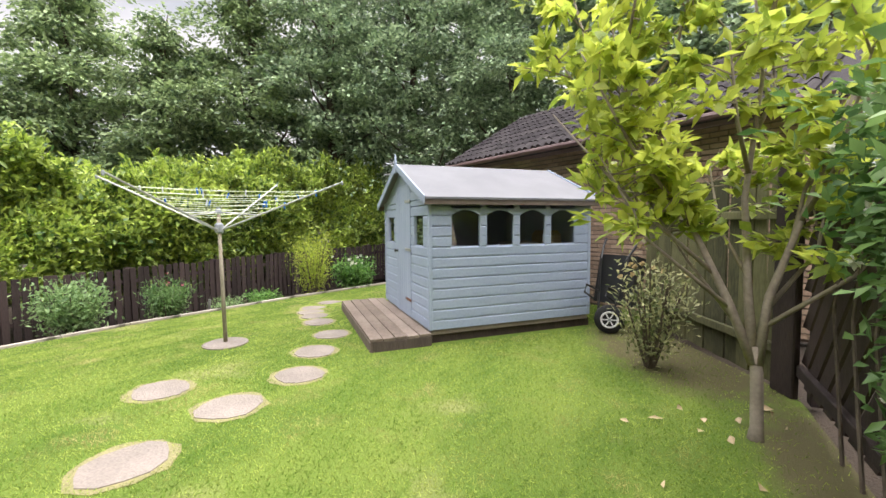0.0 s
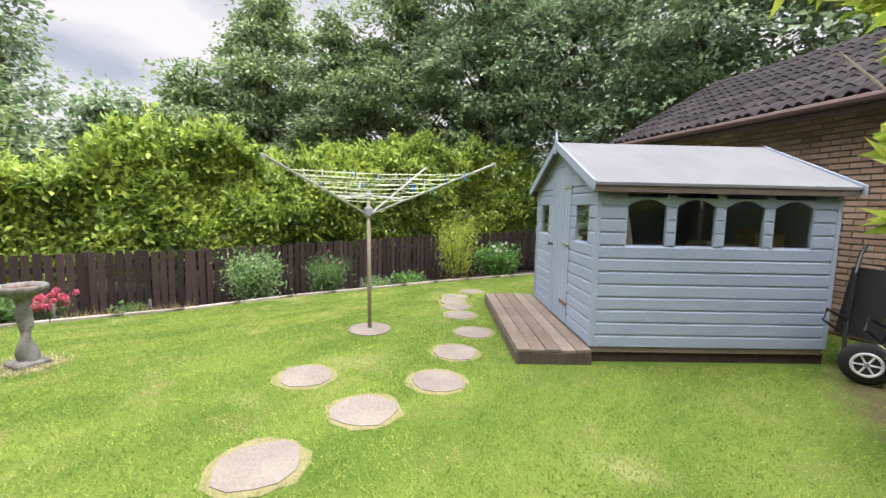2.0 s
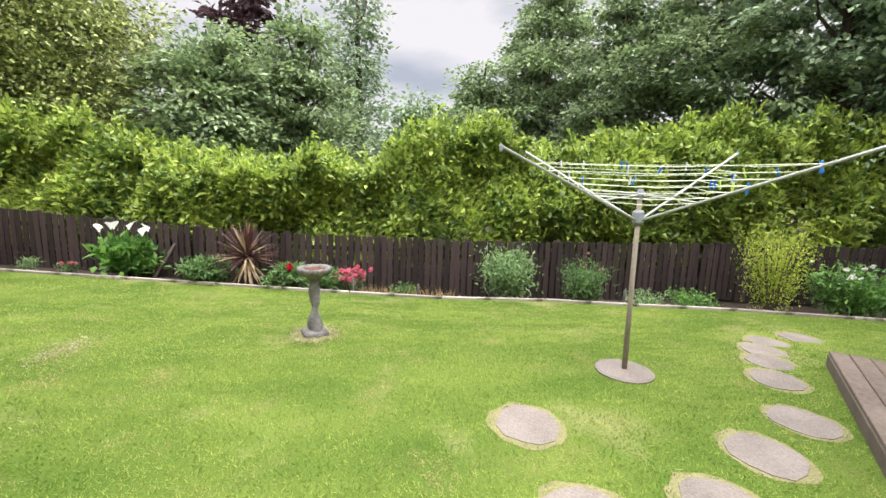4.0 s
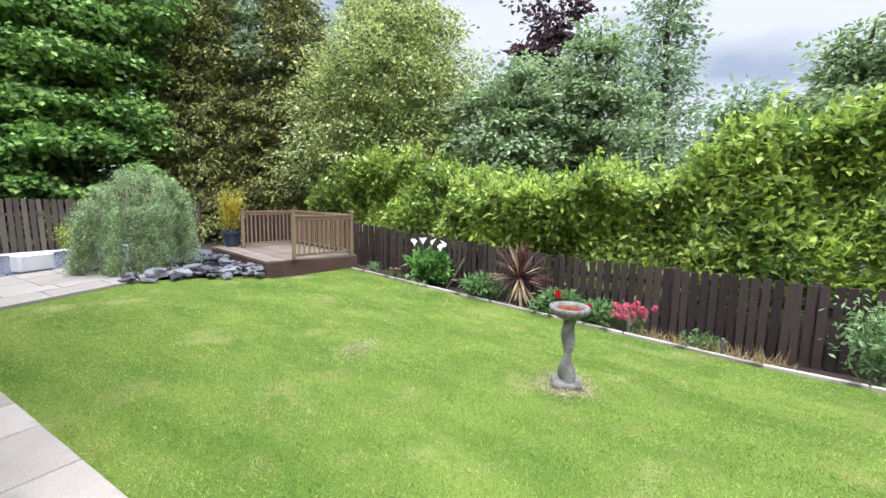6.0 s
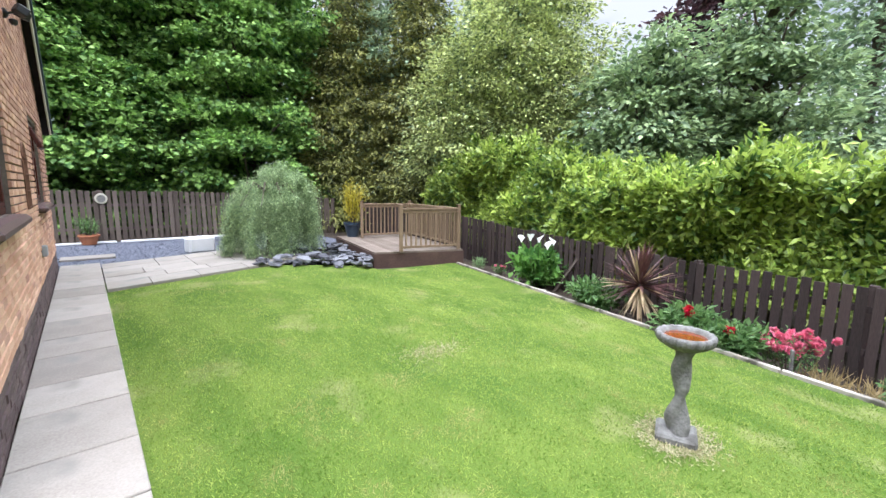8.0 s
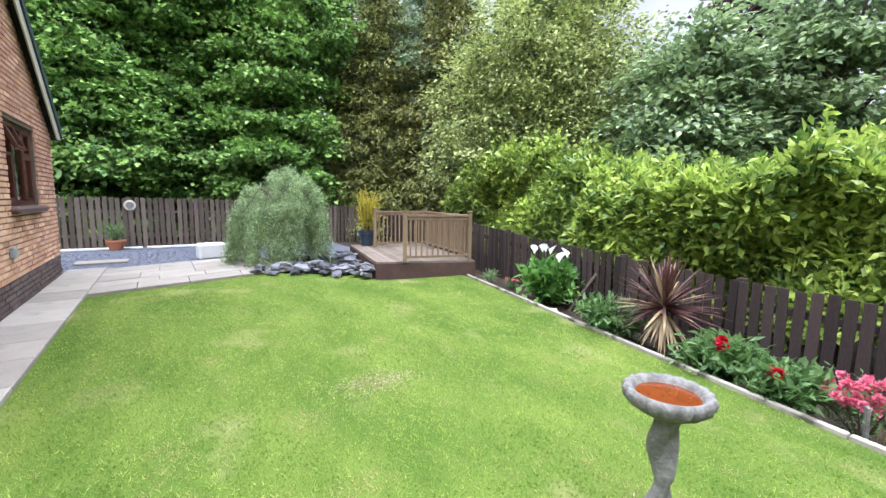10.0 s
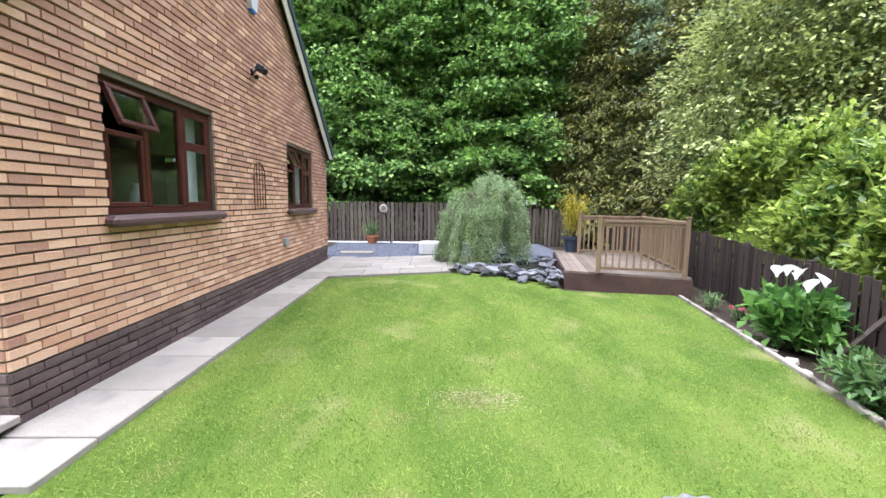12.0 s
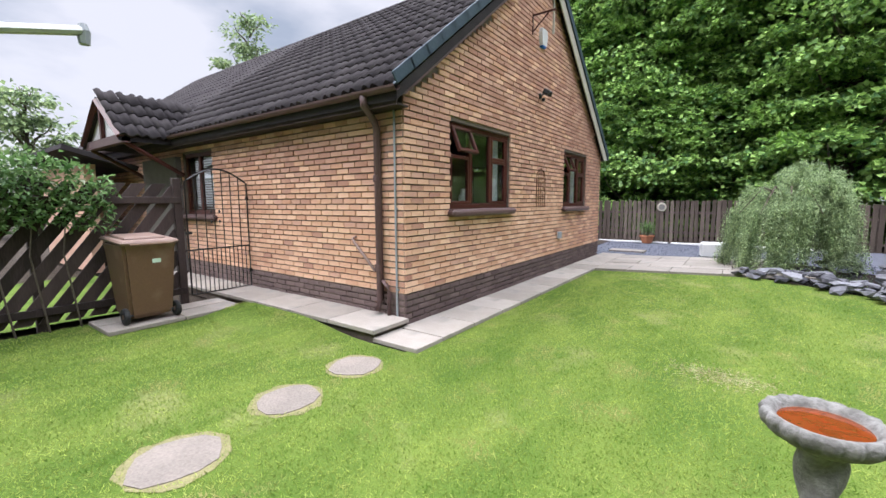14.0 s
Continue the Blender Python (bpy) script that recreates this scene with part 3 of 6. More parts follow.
tree("spire_tree", (-19.7, 0.4, -0.3), 12, 1.6, 0.8, dark_leaf_mat, "dark slender tree rising over the hedge", 203, leaf=(0.24, 0.13), per_lobe=40, per_spray=14, spray=0.5, droop=0.3, shape=spire)
WOOD = (
    (-20.4, -4.3, 12.4, 2.3, copper_mat, "dark copper beech tree", 22),
    (-14.6, -3.4, 5.9, 2.2, mid_leaf_mat, "grey-green leafy tree behind the hedge", 40),
    (-16.3, -1.2, 7.2, 2.2, mid_leaf_mat, "leafy green tree behind the hedge", 34),
    (-17.2, 2.6, 5.0, 1.8, dark_leaf_mat, "low dark tree behind the hedge", 34),
    (-17.4, 5.2, 6.4, 2.1, mid_leaf_mat, "low leafy tree behind the hedge", 34),
    (-18.0, 8.0, 10.2, 2.6, mid_leaf_mat, "leafy green tree behind the hedge", 34),
    (-15.0, 9.4, 8.8, 2.4, mid_leaf_mat, "leafy green tree behind the hedge", 34),
    (-13.6, 11.8, 12.0, 2.8, mid_leaf_mat, "leafy green tree behind the hedge", 34),
    (-11.0, 13.2, 13.0, 3.1, dark_leaf_mat, "tall dark tree in the wood", 28),
    (-8.2, 14.8, 14.0, 3.3, dark_leaf_mat, "tall dark tree in the wood", 28),
    (-4.5, 16.0, 14.0, 3.4, dark_leaf_mat, "tall dark tree in the wood", 28),
    (-0.5, 16.5, 14.0, 3.4, dark_leaf_mat, "tall dark tree in the wood", 26),
    (4.0, 16.0, 13.0, 3.4, dark_leaf_mat, "tall dark tree in the wood", 20),
    (-8.0, 20.5, 15.5, 3.8, dark_leaf_mat, "tall dark tree in the wood", 18),
    (-13.5, 17.5, 14.0, 3.6, dark_leaf_mat, "tall dark tree in the wood", 18),
    (-18.0, -11.5, 13.0, 3.2, dark_leaf_mat, "tall dark tree in the wood", 24),
    (-15.0, -16.0, 14.5, 3.4, dark_leaf_mat, "tall dark tree in the wood", 22),
    (21.0, -1.8, 7.0, 1.7, mid_leaf_mat, "leafy green tree beyond the house", 20),
    (24.0, -14.5, 15.5, 3.0, mid_leaf_mat, "leafy green tree beyond the house", 18),
    (22.0, 4.0, 7.5, 2.2, dark_leaf_mat, "dark conifer beyond the house", 18))
for i, (x, y, h, r, m, lab, dens) in enumerate(WOOD):
    tree("woodland_tree", (x, y, -0.3), h, r, 0.6, m, lab, 300 + i, leaf=(0.19, 0.115) if dens in (28, 34, 40) else (0.28, 0.18), lobes=22, per_lobe=dens * 0.45, per_spray=82 if dens in (28, 34, 40) else 40, spray=0.66, trunk=0.2, flat=0.32)

# ---- the bungalow ----
GX, NY, FY = -2.4, -0.9, -8.80          # gable face, near side wall, far side wall
RIDGE = (-4.84, 5.95)
EAVE_N, EAVE_F = (-0.66, 2.69), (-9.02, 2.69)
PLINTH = 0.40
W1, W2 = (-1.82, -3.52, 1.38, 2.53), (-6.03, -7.58, 1.36, 2.53)
WS = (2.0, 3.15, 1.27, 2.40)
house = empty("house", pose(0, 0, 0), "buff brick bungalow with dark tiled roof and brown windows", "house")


def gable_top(y):
    return float(np.interp(y, (EAVE_F[0], RIDGE[0], EAVE_N[0]), (EAVE_F[1] - 0.16, RIDGE[1] - 0.16, EAVE_N[1] - 0.16)))


def add_prism(bm, outline, place):
    """Adds a slab whose outline (a, b) is set in space by place(a, b, 0) and place(a, b, 1)."""
    a = [bm.verts.new(place(p, q, 0)) for p, q in outline]
    b = [bm.verts.new(place(p, q, 1)) for p, q in outline]
    bm.faces.new(a), bm.faces.new(b)
    for i in range(len(outline)):
        j = (i + 1) % len(outline)
        bm.faces.new((a[i], a[j], b[j], b[i]))


def gable_wall():
    bm = bmesh.new()
    def put(y, z, k):
        return (GX + 0.012 + 0.25 * k, y, z)
    cuts = [NY, W1[0], W1[1], RIDGE[0], W2[0], W2[1], FY]
    for y0, y1 in zip(cuts, cuts[1:]):
        hole = W1 if y0 == W1[0] else W2 if y0 == W2[0] else None
        top = [(y0, gable_top(y0)), (y1, gable_top(y1))]
        if hole:
            add_prism(bm, [(y1, 0), (y0, 0), (y0, hole[2]), (y1, hole[2])], put)
            add_prism(bm, [(y1, hole[3]), (y0, hole[3])] + top, put)
        else:
            add_prism(bm, [(y1, 0), (y0, 0)] + top, put)
    bmesh.ops.remove_doubles(bm, verts=bm.verts, dist=0.001)
    return part("gable_wall", bm, mortar_mat, house)


def side_wall():
    bm = bmesh.new()
    def put(x, z, k):
        return (x, NY - 0.012 - 0.25 * k, z)
    x0 = GX + 0.265
    for a, b, lo, hi in ((x0, WS[0], 0, 2.57), (WS[0], WS[1], 0, WS[2]), (WS[0], WS[1], WS[3], 2.57), (WS[1], 10.8, 0, 2.57)):
        add_prism(bm, [(a, lo), (b, lo), (b, hi), (a, hi)], put)
    bmesh.ops.remove_doubles(bm, verts=bm.verts, dist=0.001)
    return part("side_wall", bm, mortar_mat, house)


gable = gable_wall()
side = side_wall()
part("far_wall", box((13, 0.25, 2.4), (GX + 0.3 + 6.5, FY + 0.125, 1.2)), mortar_mat, house)
part("end_wall", box((0.25, 7.4, 2.4), (10.7, -4.85, 1.2)), mortar_mat, house)
part("loft_floor", box((12.4, 7.3, 0.1), (4.2, -4.85, 2.58)), dark_room_mat, house)
part("room_wall", box((0.1, 7.3, 2.5), (1.4, -4.85, 1.3)), dark_room_mat, house)
part("room_floor", box((12.4, 7.3, 0.1), (4.2, -4.85, 0.25)), dark_room_mat, house)


def brick_shape(length, height=0.062, depth=0.022):
    """Verts and faces of one brick's face, lying in x (along), y (out), z (up) with soft edges."""
    e = 0.004
    v = [(-length / 2, 0, -height / 2), (length / 2, 0, -height / 2), (length / 2, 0, height / 2), (-length / 2, 0, height / 2),
         (-length / 2 + e, depth, -height / 2 + e), (length / 2 - e, depth, -height / 2 + e), (length / 2 - e, depth, height / 2 - e), (-length / 2 + e, depth, height / 2 - e)]
    f = [(4, 5, 6, 7), (0, 1, 5, 4), (1, 2, 6, 5), (2, 3, 7, 6), (3, 0, 4, 7)]
    return v, f


BRICK_MESH = {}


def brick_object(length, mat, m, parent):
    key = (round(length, 3), mat.name)
    if key not in BRICK_MESH:
        me = bpy.data.meshes.new("brick")
        v, f = brick_shape(length)
        me.from_pydata(v, [], f)
        me.materials.append(mat)
        BRICK_MESH[key] = me
    ob = new("brick", BRICK_MESH[key])
    ob.parent = parent
    ob.matrix_basis = m
    return ob


def lay_bricks(rng, wall, to_world, length, top, holes, near, kinds=None):
    """Stretcher-bond courses on a wall; to_world(u, z) gives a brick's pose. near(u, z): bricks built one by one."""
    buff, red, low = kinds or (brick_mat, red_brick_mat, plinth_mat)
    mats = list(dict.fromkeys((buff, red, low)))
    rest = {m.name: ([], []) for m in mats}
    course = 0
    z = 0.065
    while z < 6:
        u = -0.1125 if course % 2 else 0.0
        while u < length:
            a, b = max(u, 0.0), min(u + 0.2205, length)
            spans = [(a, b)]
            for h0, h1, z0, z1 in holes:
                if z + 0.03 > z0 and z - 0.03 < z1:
                    spans = [s for p, q in spans for s in ((p, min(q, h0)), (max(p, h1), q)) if s[1] - s[0] > 0.03]
            for p, q in spans:
                if q - p < 0.04 or z + 0.035 > min(top(p), top(q)):
                    continue
                if z < PLINTH:
                    mat = low
                else:
                    chance = 0.10 + 0.62 * float(smooth01((z - 1.25) / 0.9)) + 0.25 * float(smooth01((p - 4.5) / 2))
                    mat = red if rng.random() < chance else buff
                m = to_world((p + q) / 2, z, rng.gauss(0, 0.0022))
                if near(p, z):
                    brick_object(q - p, mat, m, wall)
                else:
                    vs, fs = rest[mat.name]
                    v, f = brick_shape(q - p)
                    k = len(vs)
                    vs += [tuple(m @ Vector(c)) for c in v]
                    fs += [tuple(k + i for i in g) for g in f]
            u += 0.225
        z += 0.075
        course += 1
    for mat in mats:
        vs, fs = rest[mat.name]
        if vs:
            tagged(obj("brickwork", vs, fs, mat, wall), "rest of the laid bricks", kind="stuff")


def window(wall_m, width, height, name, label, columns, fan, parent):
    """A brown window: x along the wall, y outwards, z up from its lower left corner."""
    w = new(name)
    w.parent = parent
    w.matrix_basis = wall_m
    tagged(w, label)
    fr = 0.065
    bm = bmesh.new()
    for size, at in (((width, 0.07, fr), (width / 2, 0, fr / 2)), ((width, 0.07, fr), (width / 2, 0, height - fr / 2)),
                     ((fr, 0.07, height - 2 * fr), (fr / 2, 0, height / 2)), ((fr, 0.07, height - 2 * fr), (width - fr / 2, 0, height / 2))):
        add_box(bm, size, at, bevel=0.008)
    for i in range(1, columns):
        add_box(bm, (fr, 0.07, height - 2 * fr), (width * i / columns, 0.002, height / 2), bevel=0.008)
    part("window_frame", bm, frame_mat, w)
    for i in range(columns):
        a, b = width * i / columns + fr / 2 + (fr / 2 if i == 0 else 0), width * (i + 1) / columns - fr / 2 - (fr / 2 if i == columns - 1 else 0)
        split = i in fan
        zs = [(fr, height * 0.63), (height * 0.63 + 0.0, height - fr)] if split else [(fr, height - fr)]
        for k, (z0, z1) in enumerate(zs):
            sash = 0.045 if split else 0.012
            tilt = Matrix()
            if split and k == 1 and i == 0:
                tilt = Matrix.Translation((0, 0.03, z1)) @ Matrix.Rotation(radians(22), 4, "X") @ Matrix.Translation((0, 0, -z1))
            bm = bmesh.new()
            for size, at in (((b - a, 0.05, sash), ((a + b) / 2, 0.012, z0 + sash / 2)), ((b - a, 0.05, sash), ((a + b) / 2, 0.012, z1 - sash / 2)),
                             ((sash, 0.05, z1 - z0 - 2 * sash), (a + sash / 2, 0.012, (z0 + z1) / 2)), ((sash, 0.05, z1 - z0 - 2 * sash), (b - sash / 2, 0.012, (z0 + z1) / 2))):
                add_box(bm, size, at, bevel=0.006)
            bm.transform(tilt)
            part("sash", bm, frame_mat, w)
            g = box((b - a - 2 * sash + 0.01, 0.006, z1 - z0 - 2 * sash + 0.01), ((a + b) / 2, 0.01, (z0 + z1) / 2))
            g.transform(tilt)
            part("pane", g, pane_mat, w).visible_shadow = False
    part("window_sill", box((width + 0.14, 0.20, 0.10), (width / 2, 0.09, -0.052), bevel=0.035), brown_mat, w, "brown painted rounded stone sill")
    return w


for spec, nm in ((W1, "window_1"), (W2, "window_2")):
    window(Matrix(((0, -1, 0, GX + 0.08), (-1, 0, 0, spec[0]), (0, 0, 1, spec[2]), (0, 0, 0, 1))),
           spec[0] - spec[1], spec[3] - spec[2], nm, "brown framed window with one top light ajar", 3, (0, 2), house)
window(Matrix(((-1, 0, 0, WS[1]), (0, 1, 0, NY - 0.08), (0, 0, 1, WS[2]), (0, 0, 0, 1))), WS[1] - WS[0], WS[3] - WS[2], "window_3", "brown framed window with slatted blind", 2, (), house)
# net curtains and a blind inside
for y, wd in ((-3.36, 0.34), (-6.22, 0.25), (-7.3, 0.4)):
    bm = bmesh.new()
    n = 12
    low = [bm.verts.new((GX + 0.22 + 0.02 * math.sin(i * 2.1), y + wd * (i / n - 0.5), 1.40)) for i in range(n + 1)]
    high = [bm.verts.new((GX + 0.22 + 0.02 * math.sin(i * 2.1), y + wd * (i / n - 0.5), 2.5)) for i in range(n + 1)]
    for i in range(n):
        bm.faces.new((low[i], low[i + 1], high[i + 1], high[i]))
    tagged(part("curtain", bm, curtain_mat, None), "white net curtain hanging inside the window", "curtain")
blind = empty("window_blind", pose(0, 0, 0), "pale slatted blind lowered inside the side window", "blind")
for i in range(22):
    part("slat", box((1.0, 0.03, 0.004), (2.575, NY - 0.19, 1.33 + i * 0.047), pose(0, 0, 0, 35)), curtain_mat, blind)
vase = part("vase", lathe([(0.05, 0), (0.09, 0.06), (0.10, 0.16), (0.06, 0.27), (0.075, 0.30)], 20), white_mat, None, smooth=True)
vase.matrix_basis = pose(GX + 0.36, -2.72, 1.375)
tagged(vase, "white vase on the inside window ledge", "vase")
tagged(part("window_ledge", box((0.24, 1.7, 0.03), (GX + 0.382, -2.67, 1.358)), white_mat, None), "white painted inside window ledge", "ledge", kind="structure")

# roof
def roof_at(x, s, lift=0.0):
    """A point on the near slope: s metres up from the eave."""
    y0, z0 = EAVE_N
    dy, dz = RIDGE[0] - y0, RIDGE[1] - z0
    k = math.hypot(dy, dz)
    return Vector((x, y0 + dy / k * s, z0 + dz / k * s)) + lift * Vector((0, dz / k * 1.0, -dy / k))


for (y0, z0), nm in ((EAVE_N, "roof_slope"), (EAVE_F, "roof_slope")):
    bm = bmesh.new()
    def put_roof(y, z, k):
        return (GX - 0.13 + k * 13.4, y, z)
    add_prism(bm, [(y0, z0 - 0.02), RIDGE[0:1] + (RIDGE[1] - 0.02,), (RIDGE[0], RIDGE[1] - 0.15), (y0, z0 - 0.15)], put_roof)
    roof_part = part(nm, bm, tile_mat, house)
    if y0 == EAVE_N[0]:
        near_roof = roof_part


def tile_shape(width=0.33, length=0.40):
    """An interlocking tile with two rolls; x across, y up the slope, z out."""
    xs = [0, 0.03, 0.065, 0.10, 0.13, 0.165, 0.195, 0.23, 0.265, 0.295, 0.33]
    zs = [0.010, 0.046, 0.062, 0.046, 0.010, 0.006, 0.010, 0.046, 0.062, 0.046, 0.010]
    xs = [x * width / 0.33 for x in xs]
    n = len(xs)
    v = [(x, 0, z + 0.014) for x, z in zip(xs, zs)] + [(x, length, z - 0.008) for x, z in zip(xs, zs)] + [(x, 0.002, z - 0.018) for x, z in zip(xs, zs)]
    f = [(i, i + 1, n + i + 1, n + i) for i in range(n - 1)] + [(2 * n + i, 2 * n + i + 1, i + 1, i) for i in range(n - 1)]
    return v, f


def lay_tiles(parent, origin, along, up, columns, rows, near_columns, skip=None):
    along, up = Vector(along).normalized(), Vector(up).normalized()
    out = along.cross(up)
    across, back = (along, 0.0) if out.z > 0 else (-along, 0.33)
    out = across.cross(up)
    v, f = tile_shape()
    me = bpy.data.meshes.new("roof_tile")
    me.from_pydata(v, [], f)
    me.polygons.foreach_set("use_smooth", [i < 10 for i in range(len(f))])
    me.materials.append(tile_mat)
    vs, fs = [], []
    rng = random.Random(4)
    for c in range(columns):
        for r in range(rows):
            if skip and skip(c, r):
                continue
            p = Vector(origin) + along * (0.33 * c + back) + up * 0.345 * r + out * rng.uniform(0, 0.004)
            m = Matrix((across, up, out)).transposed().to_4x4()
            m.translation = p
            if c < near_columns:
                ob = new("roof_tile", me)
                ob.parent = parent
                ob.matrix_basis = m
            else:
                k = len(vs)
                vs += [tuple(m @ Vector(q)) for q in v]
                fs += [tuple(k + i for i in g) for g in f]
    if vs:
        tagged(obj("tiling", vs, fs, tile_mat, parent), "rest of the roof tiles", kind="stuff")


SLOPE_UP = roof_at(0, 1) - roof_at(0, 0)
# verge caps along the near gable edge
for i in range(15):
    a, b = roof_at(GX - 0.14, 0.345 * i - 0.03, 0.045), roof_at(GX - 0.14, 0.345 * (i + 1) + 0.02, 0.03)
    m = Matrix((Vector((1, 0, 0)), SLOPE_UP, Vector((1, 0, 0)).cross(SLOPE_UP))).transposed().to_4x4()
    m.translation = (a + b) / 2
    bm = box((0.14, 0.38, 0.02), (0.05, 0, 0.02), bevel=0.006)
    add_box(bm, (0.02, 0.38, 0.13), (-0.02, 0, -0.04), bevel=0.006)
    part("verge_cap", bm, slate_cap_mat, house).matrix_basis = m
# verge of the far slope, its pale barge board, and the near barge board
y0, z0 = EAVE_F
bm = bmesh.new()
add_prism(bm, [(y0, z0), RIDGE, (RIDGE[0], RIDGE[1] - 0.17), (y0, z0 - 0.17)], lambda y, z, k: (GX - 0.15 + 0.016 * k, y, z + 0.03))
part("verge_edge", bm, slate_cap_mat, house)
# cream colour stands in for light on the far board's underside
bm = bmesh.new()
add_prism(bm, [(y0 + 0.02, z0 - 0.14), (RIDGE[0], RIDGE[1] - 0.15), (RIDGE[0], RIDGE[1] - 0.42), (y0 + 0.32, z0 - 0.16)], lambda y, z, k: (GX - 0.125 + 0.02 * k, y, z))
part("barge_board", bm, cream_mat, house, "barge board coloured cream for its lit underside")
y0, z0 = EAVE_N
bm = bmesh.new()
add_prism(bm, [(y0 - 0.05, z0 - 0.08), (RIDGE[0], RIDGE[1] - 0.13), (RIDGE[0], RIDGE[1] - 0.20), (y0 - 0.14, z0 - 0.07)], lambda y, z, k: (GX - 0.125 + 0.02 * k, y, z))
part("barge_board", bm, brown_mat, house, "dark brown barge board")
# dark fence tone paints the eaves' shade onto soffit and fascia
part("soffit", box((13.2, 0.19, 0.02), (GX + 6.5, -0.79, 2.515)), fence_mat, house, "soffit coloured dark for the shade under the eaves")
part("fascia", box((13.2, 0.02, 0.15), (GX + 6.5, -0.695, 2.575)), fence_mat, house, "fascia board coloured dark for the shade below the gutter")
# gutter: half round, brown
bm = bmesh.new()
ring = [(0.055 * math.cos(a), 0.055 * math.sin(a)) for a in np.linspace(math.pi, 2 * math.pi, 9)]
ring += [(0.049 * math.cos(a), 0.049 * math.sin(a)) for a in np.linspace(2 * math.pi, math.pi, 9)]
add_prism(bm, ring, lambda a, b, k: (GX - 0.16 + 13.2 * k, -0.628 + a, 2.68 + b))
part("gutter", bm, brown_mat, house, "brown plastic half-round gutter")
part("downpipe", tube([(-2.06, -0.63, 2.65), (-2.06, -0.64, 2.54), (-2.05, -0.80, 2.40), (-2.05, -0.84, 2.32), (-2.05, -0.84, 0.32), (-2.04, -0.79, 0.18)], 0.042, 12), brown_mat, house, "brown plastic rainwater pipe", smooth=True)
for z in (1.75, 0.7):
    c = part("pipe_collar", lathe([(0.044, -0.04), (0.051, -0.035), (0.051, 0.035), (0.044, 0.04)], 14), brown_mat, house)
    c.matrix_basis = pose(-2.04, -0.84, z)
part("conduit", tube([(-2.29, -0.872, 0.13), (-2.29, -0.872, 2.5)], 0.013, 8), grey_pipe_mat, house, "thin grey cable conduit up the corner")
for z in (0.45, 1.4):
    part("conduit_clip", box((0.05, 0.02, 0.02), (-2.29, -0.885, z), bevel=0.003), grey_pipe_mat, house)
part("waste_pipe", tube([(-1.60, -0.89, 1.05), (-1.60, -0.83, 1.03), (-1.63, -0.83, 0.98), (-2.0, -0.81, 0.66)], 0.017, 10), material("faded_pipe", (0.26, 0.18, 0.16), (0.36, 0.26, 0.235), rough=0.6, bump=0.05), house, "faded brown waste pipe", smooth=True)
part("drain_pipe", tube([(-2.1, -0.84, 0.55), (-2.17, -0.84, 0.48), (-2.19, -0.84, 0.4), (-2.19, -0.84, 0.14)], 0.025, 10), brown_mat, house, smooth=True)
# fixtures on the gable
lamp = empty("security_light", pose(GX, -4.67, 3.38), "black twin security lamp on the brick gable", "lamp")
part("mount", lathe([(0.05, 0), (0.05, 0.03), (0.02, 0.05)], 14), black_mat, lamp).matrix_basis = pose(0, 0, 0, 0, -90, 0)
part("bracket", tube([(-0.03, 0, 0), (-0.10, 0, 0.03), (-0.13, 0.05, 0.02)], 0.012, 6), black_mat, lamp)
for dy, rz in ((0.06, 25), (-0.06, -25)):
    hd = part("lamp_head", box((0.11, 0.1, 0.09), (-0.15, dy, 0.04), pose(0, 0, 0, 0, -25, rz), bevel=0.012), black_mat, lamp)
part("sensor", lathe([(0.02, -0.03), (0.035, -0.01), (0.035, 0.02), (0.015, 0.03)], 12), black_mat, lamp).matrix_basis = pose(-0.08, 0, -0.07)
alarm = empty("alarm_box", pose(GX, -4.7, 4.4), "white alarm box with blue base high on the gable", "alarm")
part("cover", prism([(-0.11, 0.13), (0.11, 0.13), (0.13, 0.05), (0.09, -0.15), (-0.09, -0.15), (-0.13, 0.05)], 0.0, 0.075), white_mat, alarm).matrix_basis = Matrix(((0, 0, -1, 0), (1, 0, 0, 0), (0, 1, 0, 0), (0, 0, 0, 1)))
part("base_strip", box((0.07, 0.15, 0.03), (-0.037, 0, -0.167), bevel=0.006), peg_blue_mat, alarm)
bracket = empty("hanging_bracket", pose(GX, -4.3, 4.5), "dark brown metal hanging-basket bracket on brick", "bracket")
part("upright", box((0.02, 0.03, 0.34), (-0.012, 0, 0)), frame_mat, bracket)
part("arm", box((0.42, 0.025, 0.025), (-0.21, 0, 0.14)), frame_mat, bracket)
part("brace", tube([(-0.01, 0, -0.13), (-0.30, 0, 0.13)], 0.011, 6), frame_mat, bracket)
flue = part("flue_pole", tube([(GX - 0.03, -5.2, 4.62), (GX - 0.03, -5.2, 5.45)], 0.022, 10), cream_mat, house, "cream pole on the gable")
part("vent_box", box((0.06, 0.16, 0.14), (GX - 0.032, -5.80, 0.77), bevel=0.012), grey_pipe_mat, house, "small grey socket box on the wall")
trellis = empty("wall_trellis", pose(GX - 0.02, -4.78, 1.37), "rusty arched iron wall trellis on brick", "trellis")
arc = [(0, 0.2 * math.cos(a), 0.52 + 0.2 * math.sin(a)) for a in np.linspace(0, math.pi, 11)]
part("hoop", tube([(0, 0.2, 0)] + arc + [(0, -0.2, 0)], 0.008, 6), rust_mat, trellis)
for dy in (-0.1, 0, 0.1):
    part("bar", tube([(0, dy, 0), (0, dy, 0.52 + math.sqrt(0.04 - dy * dy))], 0.006, 6), rust_mat, trellis)
for z in (0.02, 0.2, 0.38, 0.55):
    part("cross_bar", tube([(-0.01, -0.2, z), (-0.01, 0.2, z)], 0.006, 6), rust_mat, trellis)

